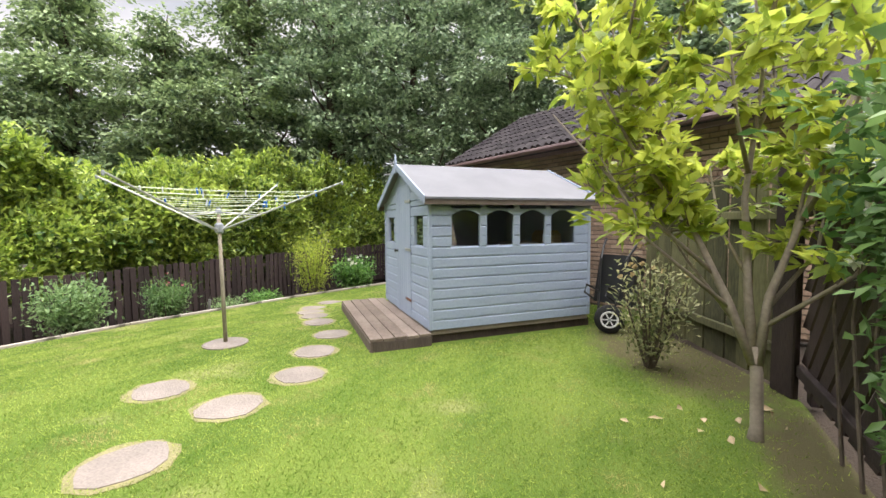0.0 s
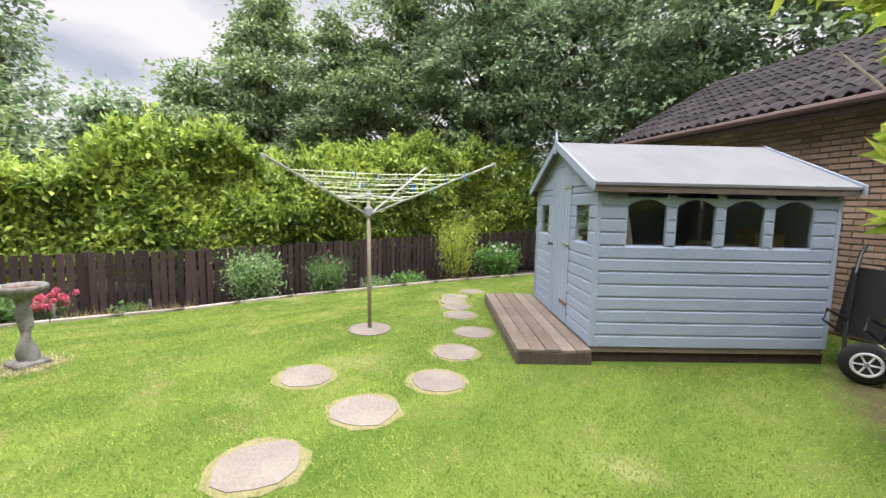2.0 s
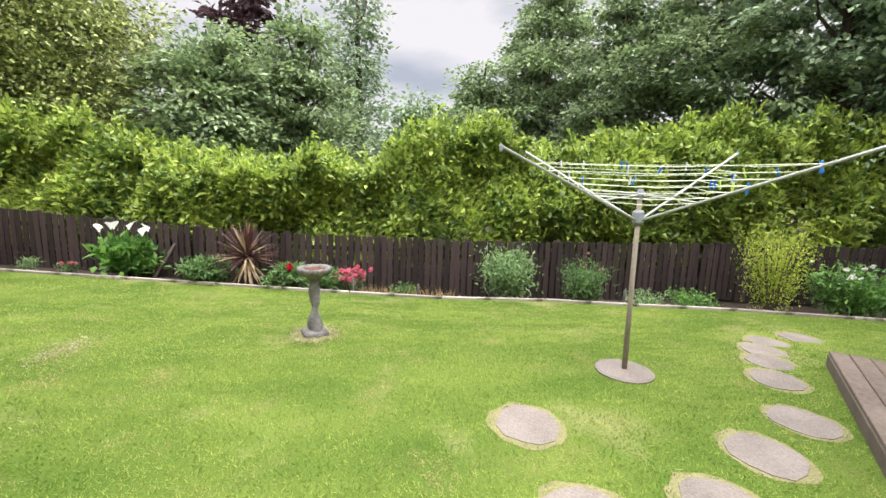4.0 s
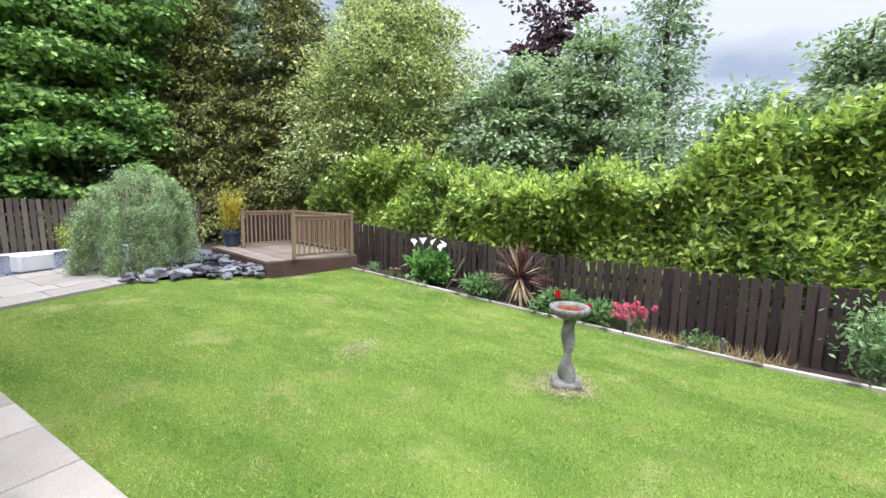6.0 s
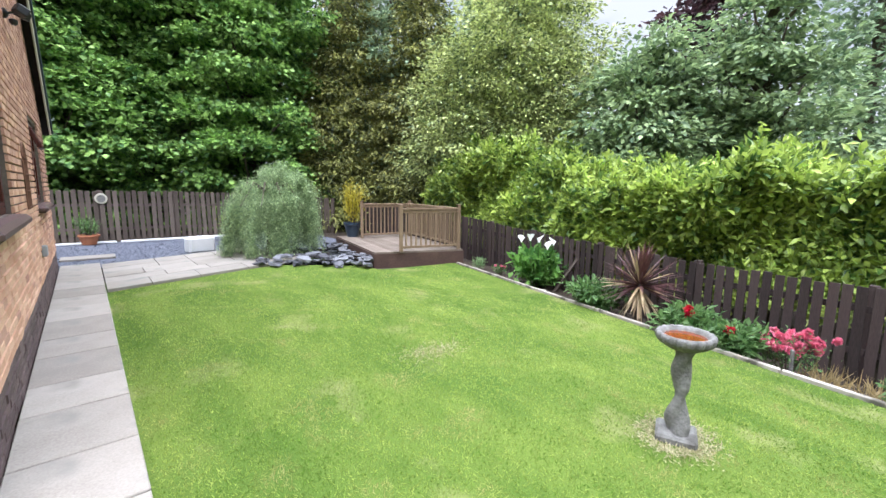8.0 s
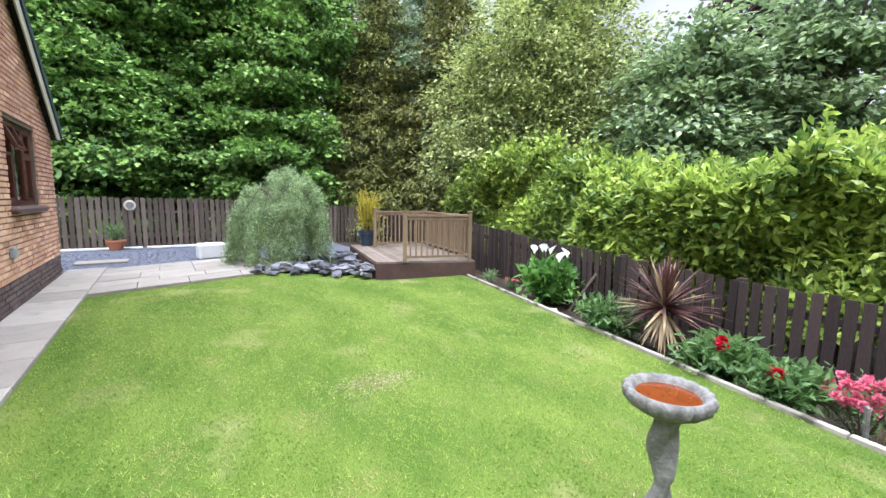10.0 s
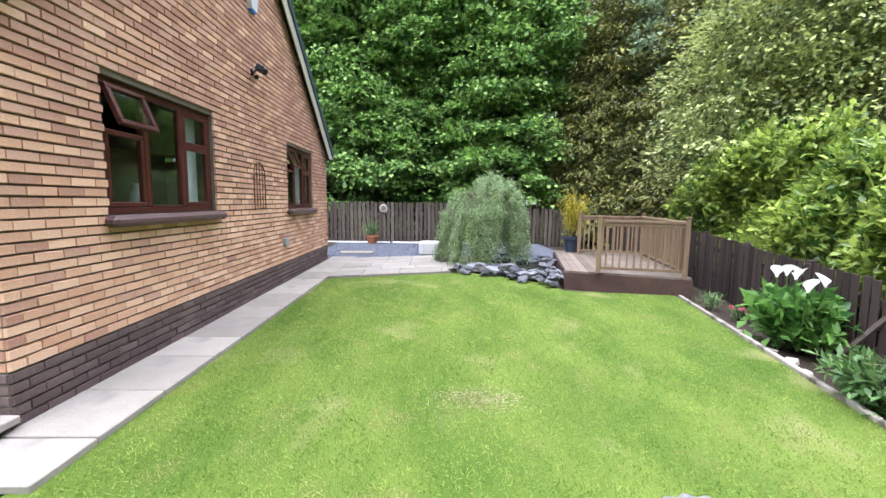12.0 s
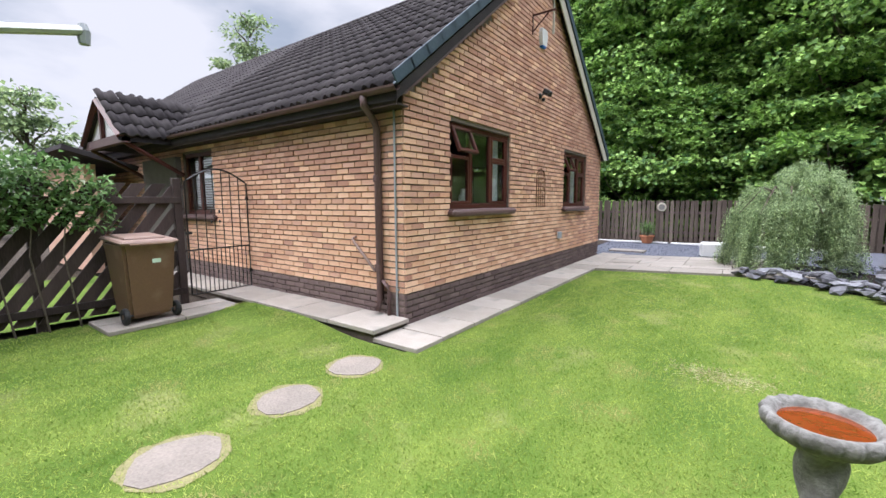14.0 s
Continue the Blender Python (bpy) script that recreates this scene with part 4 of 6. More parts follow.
# porch with its own small gable
porch = empty("porch", pose(0, 0, 0), "small tiled porch gable over the side door", "porch")
PX, PY, PZ = 4.0, 0.12, 3.38              # front apex of the porch roof
for sgn in (-1, 1):
    bm = bmesh.new()
    e = (PX + sgn * 1.0, 2.62)
    add_prism(bm, [(PX, PZ), e, (e[0], e[1] - 0.09), (PX, PZ - 0.09)], lambda a, b, k: (a, PY - 2.0 * k, b))
    part("porch_slope", bm, tile_mat, porch)
lay_tiles(porch, (PX - 1.02, PY, 2.60), (0, -1, 0), (1.0, 0, 0.83), 6, 4, 6)
bm = bmesh.new()
add_prism(bm, [(PX, PZ - 0.1), (PX - 0.86, 2.68), (PX + 0.86, 2.68)], lambda a, b, k: (a, PY - 0.1 - 0.04 * k, b))
part("gable_panel", bm, white_mat, porch, "white panel in the porch gable")
for sgn in (-1, 1):
    part("gable_board", tube([(PX, PY - 0.02, PZ - 0.06), (PX + sgn * 1.0, PY - 0.02, 2.6)], 0.06, 4), frame_mat, porch)
part("gable_post", box((0.08, 0.06, 0.66), (PX, PY - 0.06, 2.98)), frame_mat, porch)
part("lintel", box((2.0, 0.12, 0.14), (PX, PY - 0.1, 2.58)), brown_mat, porch)
part("porch_wall", box((1.6, 0.1, 2.3), (PX, NY + 0.06, 1.2)), dark_room_mat, porch)
for sgn in (-1, 1):
    part("porch_brace", tube([(PX + sgn * 0.9, NY + 0.02, 2.0), (PX + sgn * 0.9, PY - 0.12, 2.52)], 0.04, 6), frame_mat, porch)
part("low_roof", box((4.2, 1.3, 0.1), (7.4, -0.25, 2.42), pose(0, 0, 0, 16, 0, 0)), tile_mat, porch)
part("low_wall", box((3.6, 0.2, 2.3), (7.4, -0.1, 1.15)), red_brick_mat, porch)

# ---- paving ----
def slabs(name, label, cells, top, thick=0.05):
    """Each cell (x0, y0, x1, y1) becomes a slab of its own."""
    rng = random.Random(len(cells))
    base = empty(name, pose(0, 0, 0), label, "paving", kind="structure")
    for x0, y0, x1, y1 in cells:
        g = 0.006
        ob = part("paving_slab", box((x1 - x0 - 2 * g, y1 - y0 - 2 * g, thick), (0, 0, 0), bevel=0.006), slab_mat, base)
        ob.matrix_basis = pose((x0 + x1) / 2, (y0 + y1) / 2, top - thick / 2 + rng.uniform(-0.003, 0.003), rng.uniform(-0.25, 0.25), rng.uniform(-0.25, 0.25), 0)
    return base


JOINTS = [-0.33, -0.78, -1.42, -2.13, -2.70, -3.42, -4.02, -4.78, -5.45, -6.10, -6.75, -7.4, -8.05, -8.7, -9.3]
path_cells = [(-3.03, b, -2.41, a) for a, b in zip(JOINTS, JOINTS[1:])]
slabs("path", "narrow path of pale concrete slabs along the wall", path_cells, 0.045)
side_cells = [(-2.47 + 0.75 * i, -0.885, -2.47 + 0.75 * (i + 1), -0.30) for i in range(8)]
slabs("side_path", "raised pale slab path along the side wall", side_cells, 0.14)
part("side_path_base", box((5.9, 0.5, 0.13), (0.55, -0.62, 0.025)), mortar_mat, None)
tagged(bpy.data.objects["side_path_base"], "dark rough base under the raised path", "path base", kind="structure")
slabs("bin_pad", "pale slabs under the wheelie bin", [(0.10, -0.29, 0.50, 0.45), (0.10, 0.45, 0.50, 1.25), (0.50, -0.29, 0.83, 0.45), (0.50, 0.45, 0.83, 1.25)], 0.055)
# the back patio: its rows run askew from the house wall
def patio():
    rng = random.Random(8)
    base = empty("patio", pose(0, 0, 0), "back patio of pale concrete slabs in mixed sizes", "paving", kind="structure")
    y = -6.32
    for row in range(5):
        h = (0.6, 0.45)[row % 2]
        x = -3.035
        while x > -5.9:
            w = rng.choice((0.6, 0.75, 0.9))
            g = 0.006
            skew = lambda px, py: (px, py + 0.30 * (px + 3.03))
            corners = [skew(x - w + g, y - h + g), skew(x - g, y - h + g), skew(x - g, y - g), skew(x - w + g, y - g)]
            bm = prism(corners, 0.0, 0.05 + rng.uniform(-0.003, 0.003))
            part("paving_slab", bm, slab_mat, base)
            x -= w
        y -= h


patio()
chips = obj("gravel", [(-9, -13.55, 0.0), (9, -13.55, 0.0), (9, -8.85, 0.0), (-9, -8.85, 0.0)], [(0, 1, 2, 3)], gravel_mat)
tagged(chips, "blue-grey slate chippings", "gravel", kind="stuff")
rngc = np.random.default_rng(3)
cp = np.stack([rngc.uniform(-8, 1, 12000), rngc.uniform(-13.4, -9.2, 12000), rngc.uniform(0.0, 0.006, 12000)], 1)
tagged(leaf_mesh("slate_chip", cp, rngc.normal(0, 1, (12000, 3)) * (1, 1, 0.3), 0.034, 0.026, gravel_mat, None, rng=rngc), "loose blue-grey slate chips", "gravel", kind="stuff")
for x0, x1 in ((-8, -3.6), (-3.5, -1.2), (-1.1, 4)):
    ob = part("edging_stone", box((x1 - x0, 0.16, 0.06), ((x0 + x1) / 2, -13.4, 0.02), bevel=0.015), white_mat, None)
    tagged(ob, "whitewashed stone edging along the back fence", "edging", kind="structure")
ob = part("cover_slab", box((0.95, 0.5, 0.05), (-2.85, -10.35, 0.02), bevel=0.01), slab_mat, None)
tagged(ob, "grey drain cover slab set in the chippings", "slab")

# ---- shed ----
shed = empty("garden_shed", pose(-2.386, 4.75, 0.135, 0, 0, 46.3) @ Matrix.Diagonal((1.085, 1.205, 1.065, 1)), "blue-grey painted timber shed with pale felt roof", "shed")
SL, SW, SE, SR = 2.13, 1.86, 1.52, 1.98      # length, width, eaves, ridge


def board_run(parent, put, length, z0, z1, holes, pitch=0.118):
    """Shiplap boards: put(u, out, z) gives the place."""
    z = z0
    while z < z1 - 0.02:
        h = min(pitch, z1 - z)
        cuts = [(0.0, length)]
        for a, b, lo, hi in holes:
            if z + h * 0.5 > lo and z + h * 0.5 < hi:
                cuts = [c for p, q in cuts for c in ((p, min(q, a)), (max(p, b), q)) if c[1] - c[0] > 0.01]
        for p, q in cuts:
            bm = bmesh.new()
            rows = [(0.0, z), (0.016, z + 0.003), (0.016, z + h * 0.80), (0.006, z + h * 0.90), (0.004, z + h), (-0.012, z + h), (-0.012, z)]
            ends = [[bm.verts.new(put(u, o, zz)) for o, zz in rows] for u in (p, q)]
            for i in range(len(rows)):
                j = (i + 1) % len(rows)
                bm.faces.new((ends[0][i], ends[0][j], ends[1][j], ends[1][i]))
            bm.faces.new(ends[0]), bm.faces.new(ends[1])
            part("board", bm, shed_mat, parent)
        z += h


SIDE_WIN = [(0.24 + i * 0.437, 0.24 + i * 0.437 + 0.365, 0.94, 1.39) for i in range(4)]
FRONT_WIN = [(0.17, 0.49, 0.92, 1.38), (1.37, 1.69, 0.92, 1.38)]
DOOR = (0.62, 1.24, 0.03, 1.72)
sw = new("side_wall")
sw.parent = shed
board_run(sw, lambda u, o, z: (u, -o, z), SL, 0.03, SE, SIDE_WIN)
bw = new("back_wall")
bw.parent = shed
board_run(bw, lambda u, o, z: (u, SW + o, z), SL, 0.03, SE, [(0.15, 1.1, 0.86, 1.40)])
fw = new("front_wall")
fw.parent = shed
board_run(fw, lambda u, o, z: (-o, u, z), SW, 0.03, SE, FRONT_WIN + [(DOOR[0], DOOR[1], 0.0, DOOR[3])])
ew = new("end_wall")
ew.parent = shed
board_run(ew, lambda u, o, z: (SL + o, u, z), SW, 0.03, SE, [])
# gable ends above the eaves
for x, o in ((-0.012, -1), (SL + 0.012, 1)):
    for i in range(4):
        z = SE + 0.118 * i
        a, b = 0.93 * (z - SE) / (SR - SE), 0.93 * min(1.0, (z + 0.118 - SE) / (SR - SE))
        bm = bmesh.new()
        add_prism(bm, [(a, z), (SW - a, z), (SW - b, z + 0.114), (b, z + 0.114)], lambda y, zz, k, x=x: (x + (0.016 * k - 0.008), y, zz))
        part("board", bm, shed_mat, fw if o < 0 else ew)


def arched_window(parent, put, a, b, lo, hi):
    """A light with an arched head: frame and pane."""
    w = new("window")
    w.parent = parent
    rise = 0.07
    n = 8
    arch = [(a + (b - a) * i / n, hi - rise + rise * math.sin(math.pi * i / n)) for i in range(n + 1)]
    bm = bmesh.new()
    add_prism(bm, arch + [(b, hi + 0.012), (a, hi + 0.012)], lambda u, z, k: put(u, 0.017 - 0.024 * k, z))
    part("arch_head", bm, shed_mat, w)
    for p in (a, b):
        bm = bmesh.new()
        add_prism(bm, [(p - 0.010, lo), (p + 0.010, lo), (p + 0.010, hi), (p - 0.010, hi)], lambda u, z, k: put(u, 0.0135 - 0.03 * k, z))
        part("window_jamb", bm, shed_mat, w)
    bm = bmesh.new()
    add_prism(bm, [(a, lo), (b, lo), (b, hi), (a, hi)], lambda u, z, k: put(u, -0.006 - 0.003 * k, z))
    part("pane", bm, pane_mat, w).visible_shadow = False


for a, b, lo, hi in SIDE_WIN:
    arched_window(shed, lambda u, o, z: (u, -o, z), a, b, lo, hi)
for a, b, lo, hi in FRONT_WIN:
    arched_window(shed, lambda u, o, z: (-o, u, z), a, b, lo, hi)
arched_window(shed, lambda u, o, z: (u, SW + o, z), 0.15, 1.1, 0.86, 1.40)
door = new("door")
door.parent = shed
for i in range(7):
    wdt = (DOOR[1] - DOOR[0]) / 7
    part("door_board", box((0.02, wdt - 0.004, DOOR[3] - DOOR[2]), (-0.014, DOOR[0] + wdt * (i + 0.5), (DOOR[2] + DOOR[3]) / 2), bevel=0.004), shed_mat, door)
for z in (0.25, 0.9, 1.52):
    part("hinge", box((0.008, 0.22, 0.035), (-0.029, DOOR[0] + 0.09, z), bevel=0.003), alu_mat if z > 0.5 else rust_mat, door)
kn = part("door_knob", lathe([(0.02, 0), (0.012, 0.015), (0.024, 0.035), (0.018, 0.05)], 12), black_mat, door)
kn.matrix_basis = pose(-0.024, DOOR[1] - 0.07, 0.86, 0, -90, 0)
for y in (0.0, SW):
    part("corner_post", box((0.045, 0.045, SE), (-0.004, y, SE / 2 + 0.03), bevel=0.006), shed_mat, shed)
    part("corner_post", box((0.045, 0.045, SE), (SL + 0.004, y, SE / 2 + 0.03), bevel=0.006), shed_mat, shed)
part("floor", box((SL, SW, 0.05), (SL / 2, SW / 2, 0.0)), deck_mat, shed)
for sgn, y0 in ((1, -0.10), (-1, SW + 0.10)):
    bm = bmesh.new()
    z0 = SE - 0.02
    add_prism(bm, [(y0, z0), (SW / 2, SR + 0.02), (SW / 2, SR + 0.045), (y0, z0 + 0.025)], lambda y, z, k: (-0.10 + (SL + 0.2) * k, y, z))
    part("roof_felt", bm, felt_mat, shed)
    # shade under the felt overhang is put into this board's dark colour
    part("eave_board", box((SL + 0.18, 0.02, 0.07), (SL / 2, y0 + sgn * 0.02, z0 - 0.025), bevel=0.004), fence_grey_mat, shed, "eave board coloured dark for the shade under the roof edge")
    for x in (-0.105, SL + 0.105):
        bm = bmesh.new()
        add_prism(bm, [(y0 - sgn * 0.02, z0 - 0.05), (SW / 2, SR - 0.03), (SW / 2, SR + 0.06), (y0 - sgn * 0.02, z0 + 0.04)], lambda y, z, k, x=x: (x + 0.018 * (k - 0.5), y, z))
        part("barge_board", bm, shed_mat, shed)
bm = bmesh.new()
add_prism(bm, [(-0.035, SR - 0.08), (0.035, SR - 0.08), (0.035, SR + 0.06), (0, SR + 0.17), (-0.035, SR + 0.06)], lambda y, z, k: (-0.12 + 0.02 * k, SW / 2 + y, z))
part("finial", bm, shed_mat, shed)
part("felt_lap", box((SL + 0.19, 0.012, 0.005), (SL / 2, 0.62, 1.865), pose(0, 0, 0, 24.2, 0, 0)), felt_mat, shed)
for y in (0.05, 0.93, 1.8):
    part("bearer", box((SL + 0.1, 0.10, 0.11), (SL / 2, y + (0.03 if y < 0.1 else 0), -0.08)), fence_mat, shed)
# things kept in the shed
for (x, y, s, m, lab, nm) in ((1.45, 0.5, (0.5, 0.4, 0.95), slab_mat, "pale box stored in the shed", "storage_box"), (1.85, 0.45, (0.3, 0.35, 1.1), straw_mat, "straw-coloured cushion roll in the shed", "cushion")):
    ob = part(nm, box(s, (0, 0, s[2] / 2), bevel=0.06), m, None)
    ob.matrix_basis = shed.matrix_basis @ pose(x, y, 0.025)
    tagged(ob, lab, nm.split("_")[-1])
plank = part("plank", box((0.09, 0.03, 1.25), (0, 0, 0.62), bevel=0.004), deck_mat, None)
plank.matrix_basis = shed.matrix_basis @ pose(0.52, 0.18, 0.03, 8, -14, 0)
tagged(plank, "bare timber plank leaning inside the shed", "plank")
# small timber platform before the door
plat = empty("shed_platform", pose(-2.386, 4.75, 0, 0, 0, 46.3) @ Matrix.Diagonal((1.085, 1.2, 1, 1)), "weathered brown timber platform before the shed door", "platform")
for i in range(5):
    ob = part("board", box((0.128, 2.12, 0.035), (0, 0, 0), bevel=0.005), deck_mat, plat)
    ob.matrix_basis = pose(-0.62 + 0.134 * i, 1.0, 0.135, 0.3 * (i % 2), 0, 0)
for s, at in (((0.04, 2.12, 0.12), (-0.67, 1.0, 0.055)), ((0.66, 0.04, 0.12), (-0.34, -0.04, 0.055)), ((0.66, 0.04, 0.12), (-0.34, 2.04, 0.055))):
    part("skirt", box(s, at, bevel=0.005), fence_grey_mat, plat)

# ---- neighbour's garage behind the shed ----
GDIR = math.degrees(math.atan2(-0.49, 0.87))
garage = empty("garage", pose(-4.2, 9.9, 0, 0, 0, GDIR), "brown brick garage with dark tiled roof behind the shed", "garage")
gw = part("wall", box((7.0, 0.25, 2.9), (3.5, 0.135, 1.45)), mortar_mat, garage)
part("end_wall", box((0.25, 4.0, 2.9), (0.125, 2.3, 1.45)), garage_brick_mat, garage)
bm = bmesh.new()
add_prism(bm, [(-0.35, 2.82), (2.4, 4.37), (2.4, 4.27), (-0.35, 2.72)], lambda y, z, k: (-0.15 + 7.2 * k, y, z))
gr = part("roof_slope", bm, tile_mat, garage)
part("gutter", tube([(-0.15, -0.42, 2.78), (7, -0.42, 2.78)], 0.05, 8), brown_mat, garage)
part("fascia", box((7.0, 0.02, 0.16), (3.5, -0.33, 2.74)), brown_mat, garage)

# ---- side fence: pales on rails, each pale by itself ----
def pale_fence(name, label, points, tops, height, width, gap, mat, uneven=0.012, seed=1, rails=(0.25, 0.72)):
    """points: plan polyline; tops: height of the pale tops along it."""
    rng = random.Random(seed)
    f = empty(name, pose(*points[0], tops[0] - height), label, "fence")
    inv = f.matrix_basis.inverted()
    meshes = []
    for k in range(3):
        bm = box((width, 0.02, height), (0, 0, height / 2), bevel=0.004)
        me = bpy.data.meshes.new("pale")
        bm.to_mesh(me)
        bm.free()
        me.materials.append(mat)
        meshes.append(me)
    for (a, b), (ta, tb) in zip(zip(points, points[1:]), zip(tops, tops[1:])):
        a, b = Vector((*a, 0)), Vector((*b, 0))
        run = (b - a).length
        turn = math.degrees(math.atan2(b.y - a.y, b.x - a.x))
        n = max(1, round(run / (width + gap)))
        for i in range(n):
            u = (i + 0.5) / n
            p = a.lerp(b, u)
            z = ta + (tb - ta) * u - height + rng.gauss(0, uneven)
            ob = new("pale", meshes[i % 3])
            ob.parent = f
            ob.matrix_basis = inv @ pose(p.x, p.y, z, rng.gauss(0, 0.6), rng.gauss(0, 0.7), turn + rng.gauss(0, 0.8))
        for r in rails:
            za, zb = ta - height * (1 - r), tb - height * (1 - r)
            side = Vector((-(b - a).y, (b - a).x, 0)).normalized() * 0.034
            m = Matrix.Translation((a + b) / 2 - side + Vector((0, 0, (za + zb) / 2))) @ pose(0, 0, 0, 0, -math.degrees(math.atan2(zb - za, run)), turn)
            ob = part("rail", box((run, 0.045, 0.075)), mat, f)
            ob.matrix_basis = inv @ m
        ob = part("post", box((0.09, 0.09, height + 0.12), (0, 0, (height + 0.12) / 2 - 0.1), bevel=0.006), mat, f)
        side = Vector((-(b - a).y, (b - a).x, 0)).normalized() * 0.075
        ob.matrix_basis = inv @ pose(a.x - side.x, a.y - side.y, ta - height, 0, 0, turn)
    return f


bed_pts = list(zip(FENCE_X, FENCE_Y))
seg = []
for (x0, y0), (x1, y1) in zip(bed_pts, bed_pts[1:]):
    n = max(1, round((y1 - y0) / 1.8))
    seg += [(x0 + (x1 - x0) * i / n, y0 + (y1 - y0) * i / n) for i in range(n)]
seg.append(bed_pts[-1])
seg = seg[::-1]
pale_fence("bed_fence", "dark brown stained timber pale fence behind the flower bed", seg, [float(np.interp(p[1], FENCE_Y, FENCE_T)) for p in seg], 1.16, 0.098, 0.028, fence_mat, seed=3, rails=(0.35, 0.78))
back_pts = [(4.0 - 1.8 * i, -13.6) for i in range(9)][::-1]
pale_fence("back_fence", "weathered brown timber pale fence at the far end", back_pts, [1.50, 1.50, 1.50, 1.49, 1.48, 1.47, 1.44, 1.32, 1.24][::-1], 1.46, 0.11, 0.045, fence_grey_mat, seed=4)

# edging boards along the bed
for i in range(len(EDGE_Y) - 2):
    ys = np.linspace(EDGE_Y[i + 1], EDGE_Y[i + 2], 3)
    for y0, y1 in zip(ys, ys[1:]):
        x0, x1 = float(edge_x(y0)), float(edge_x(y1))
        z0, z1 = float(lawn_z(x0, y0)), float(lawn_z(x1, y1))
        run = math.hypot(x1 - x0, y1 - y0)
        ob = part("edging_board", box((run - 0.012, 0.055, 0.13), (0, 0, 0), bevel=0.008), edge_mat, None)
        ob.matrix_basis = pose((x0 + x1) / 2, (y0 + y1) / 2, (z0 + z1) / 2 - 0.022, 0, -math.degrees(math.atan2(z1 - z0, run)), math.degrees(math.atan2(y1 - y0, x1 - x0)))
        tagged(ob, "pale weathered edging board along the lawn", "edging", group="lawn edging")

# ---- diagonal-board fence, mossy board fence and gate ----
D0, D1 = Vector((0.88, 0.12, 0)), Vector((1.08, 4.6, 0))
dg = empty("diagonal_fence", pose(D0.x, D0.y, 0, 0, 0, math.degrees(math.atan2(D1.y - D0.y, D1.x - D0.x))), "dark fence of slanting boards with mossy gaps", "fence")
DL = (D1 - D0).length
for i in range(-6, 21):
    u0 = i * 0.225
    lo, hi = 0.10, 1.74
    a, b = u0 + (hi - lo) * 0.75, u0
    ua, ub = min(a, DL - 0.02), max(b, 0.02)
    if ua - ub < 0.1:
        continue
    za, zb = lo + (a - ua) / 0.75, lo + (a - ub) / 0.75
    bm = bmesh.new()
    hw = 0.083
    add_prism(bm, [(ua - hw, za), (ua + hw, za), (ub + hw, zb), (ub - hw, zb)], lambda u, z, k: (u, 0.012 - 0.024 * k, z))
    part("slanting_board", bm, fence_mat, dg)
for z in (0.24, 1.52):
    part("rail", box((DL, 0.05, 0.09), (DL / 2, 0.04, z), bevel=0.006), fence_mat, dg)
for u in (0.03, 1.5, 3.0, DL - 0.03):
    part("post", box((0.1, 0.1, 1.85), (u, 0.0 if u < 0.1 else -0.07, 0.9), bevel=0.008), fence_mat, dg)
front = obj("front_lawn", [(1.15, 0.1, 0.02), (5.2, 0.1, 0.02), (5.2, 4.2, 0.02), (1.3, 4.2, 0.02)], [(0, 1, 2, 3)], lawn_mat)
tagged(front, "patch of lawn behind the slanting-board fence", "lawn", kind="structure")
E0, E1 = Vector((1.05, 4.66, 0)), Vector((-0.05, 7.1, 0))
mf = empty("board_fence", pose(E0.x, E0.y, 0, 0, 0, math.degrees(math.atan2(E1.y - E0.y, E1.x - E0.x))), "green mossy fence of wide upright boards", "fence")
EL = (E1 - E0).length
n = 15
for i in range(n):
    ob = part("board", box((EL / n - 0.006, 0.022, 1.86), (0, 0, 0.93), bevel=0.004), mossy_mat, mf)
    ob.matrix_basis = pose(EL * (i + 0.5) / n, 0.012 * (i % 2), 0.02, 0, random.Random(i).uniform(-1.2, 1.2), 0)
for z in (0.35, 1.5):
    part("rail", box((EL, 0.05, 0.08), (EL / 2, 0.05, z), bevel=0.006), mossy_mat, mf)
part("corner_board", box((0.24, 0.06, 1.9), (0.05, 0.07, 0.95), bevel=0.01), fence_mat, mf)
part("post", box((0.1, 0.1, 1.9), (EL - 0.05, -0.06, 0.95), bevel=0.006), mossy_mat, mf)

gate = empty("garden_gate", pose(0.90, 0.03, 0.0), "black wrought-iron gate with arched top beside the fence", "gate")
GW, GT = 0.90, 1.78
def gate_top(u):
    return GT + 0.20 * math.sin(math.pi * u / GW) - 0.0


part("gate_frame", tube([(0, 0, 0.15), (0, 0, GT)] + [(0, -u, gate_top(u)) for u in np.linspace(0.05, GW - 0.05, 12)] + [(0, -GW, GT), (0, -GW, 0.15), (0, 0, 0.15)], 0.013, 6), black_mat, gate)
part("mid_rail", tube([(0, 0, 0.80), (0, -GW, 0.80)], 0.012, 6), black_mat, gate)
for i in range(1, 14):
    u = GW * i / 14
    part("bar", tube([(0, -u, 0.15), (0, -u, 0.80 if i % 2 else gate_top(u))], 0.007, 6), black_mat, gate)
for u in (0.34, 0.46):
    for z in (1.35, 1.2):
        part("knot", lathe([(0.004, -0.025), (0.018, 0), (0.004, 0.025)], 8), black_mat, gate).matrix_basis = pose(0, -u, z)
part("latch", box((0.03, 0.09, 0.04), (0, -0.01, 1.05), bevel=0.005), black_mat, gate)
for z in (0.4, 1.55):
    part("hinge", box((0.03, 0.05, 0.05), (0, -GW + 0.0, z), bevel=0.005), black_mat, gate)

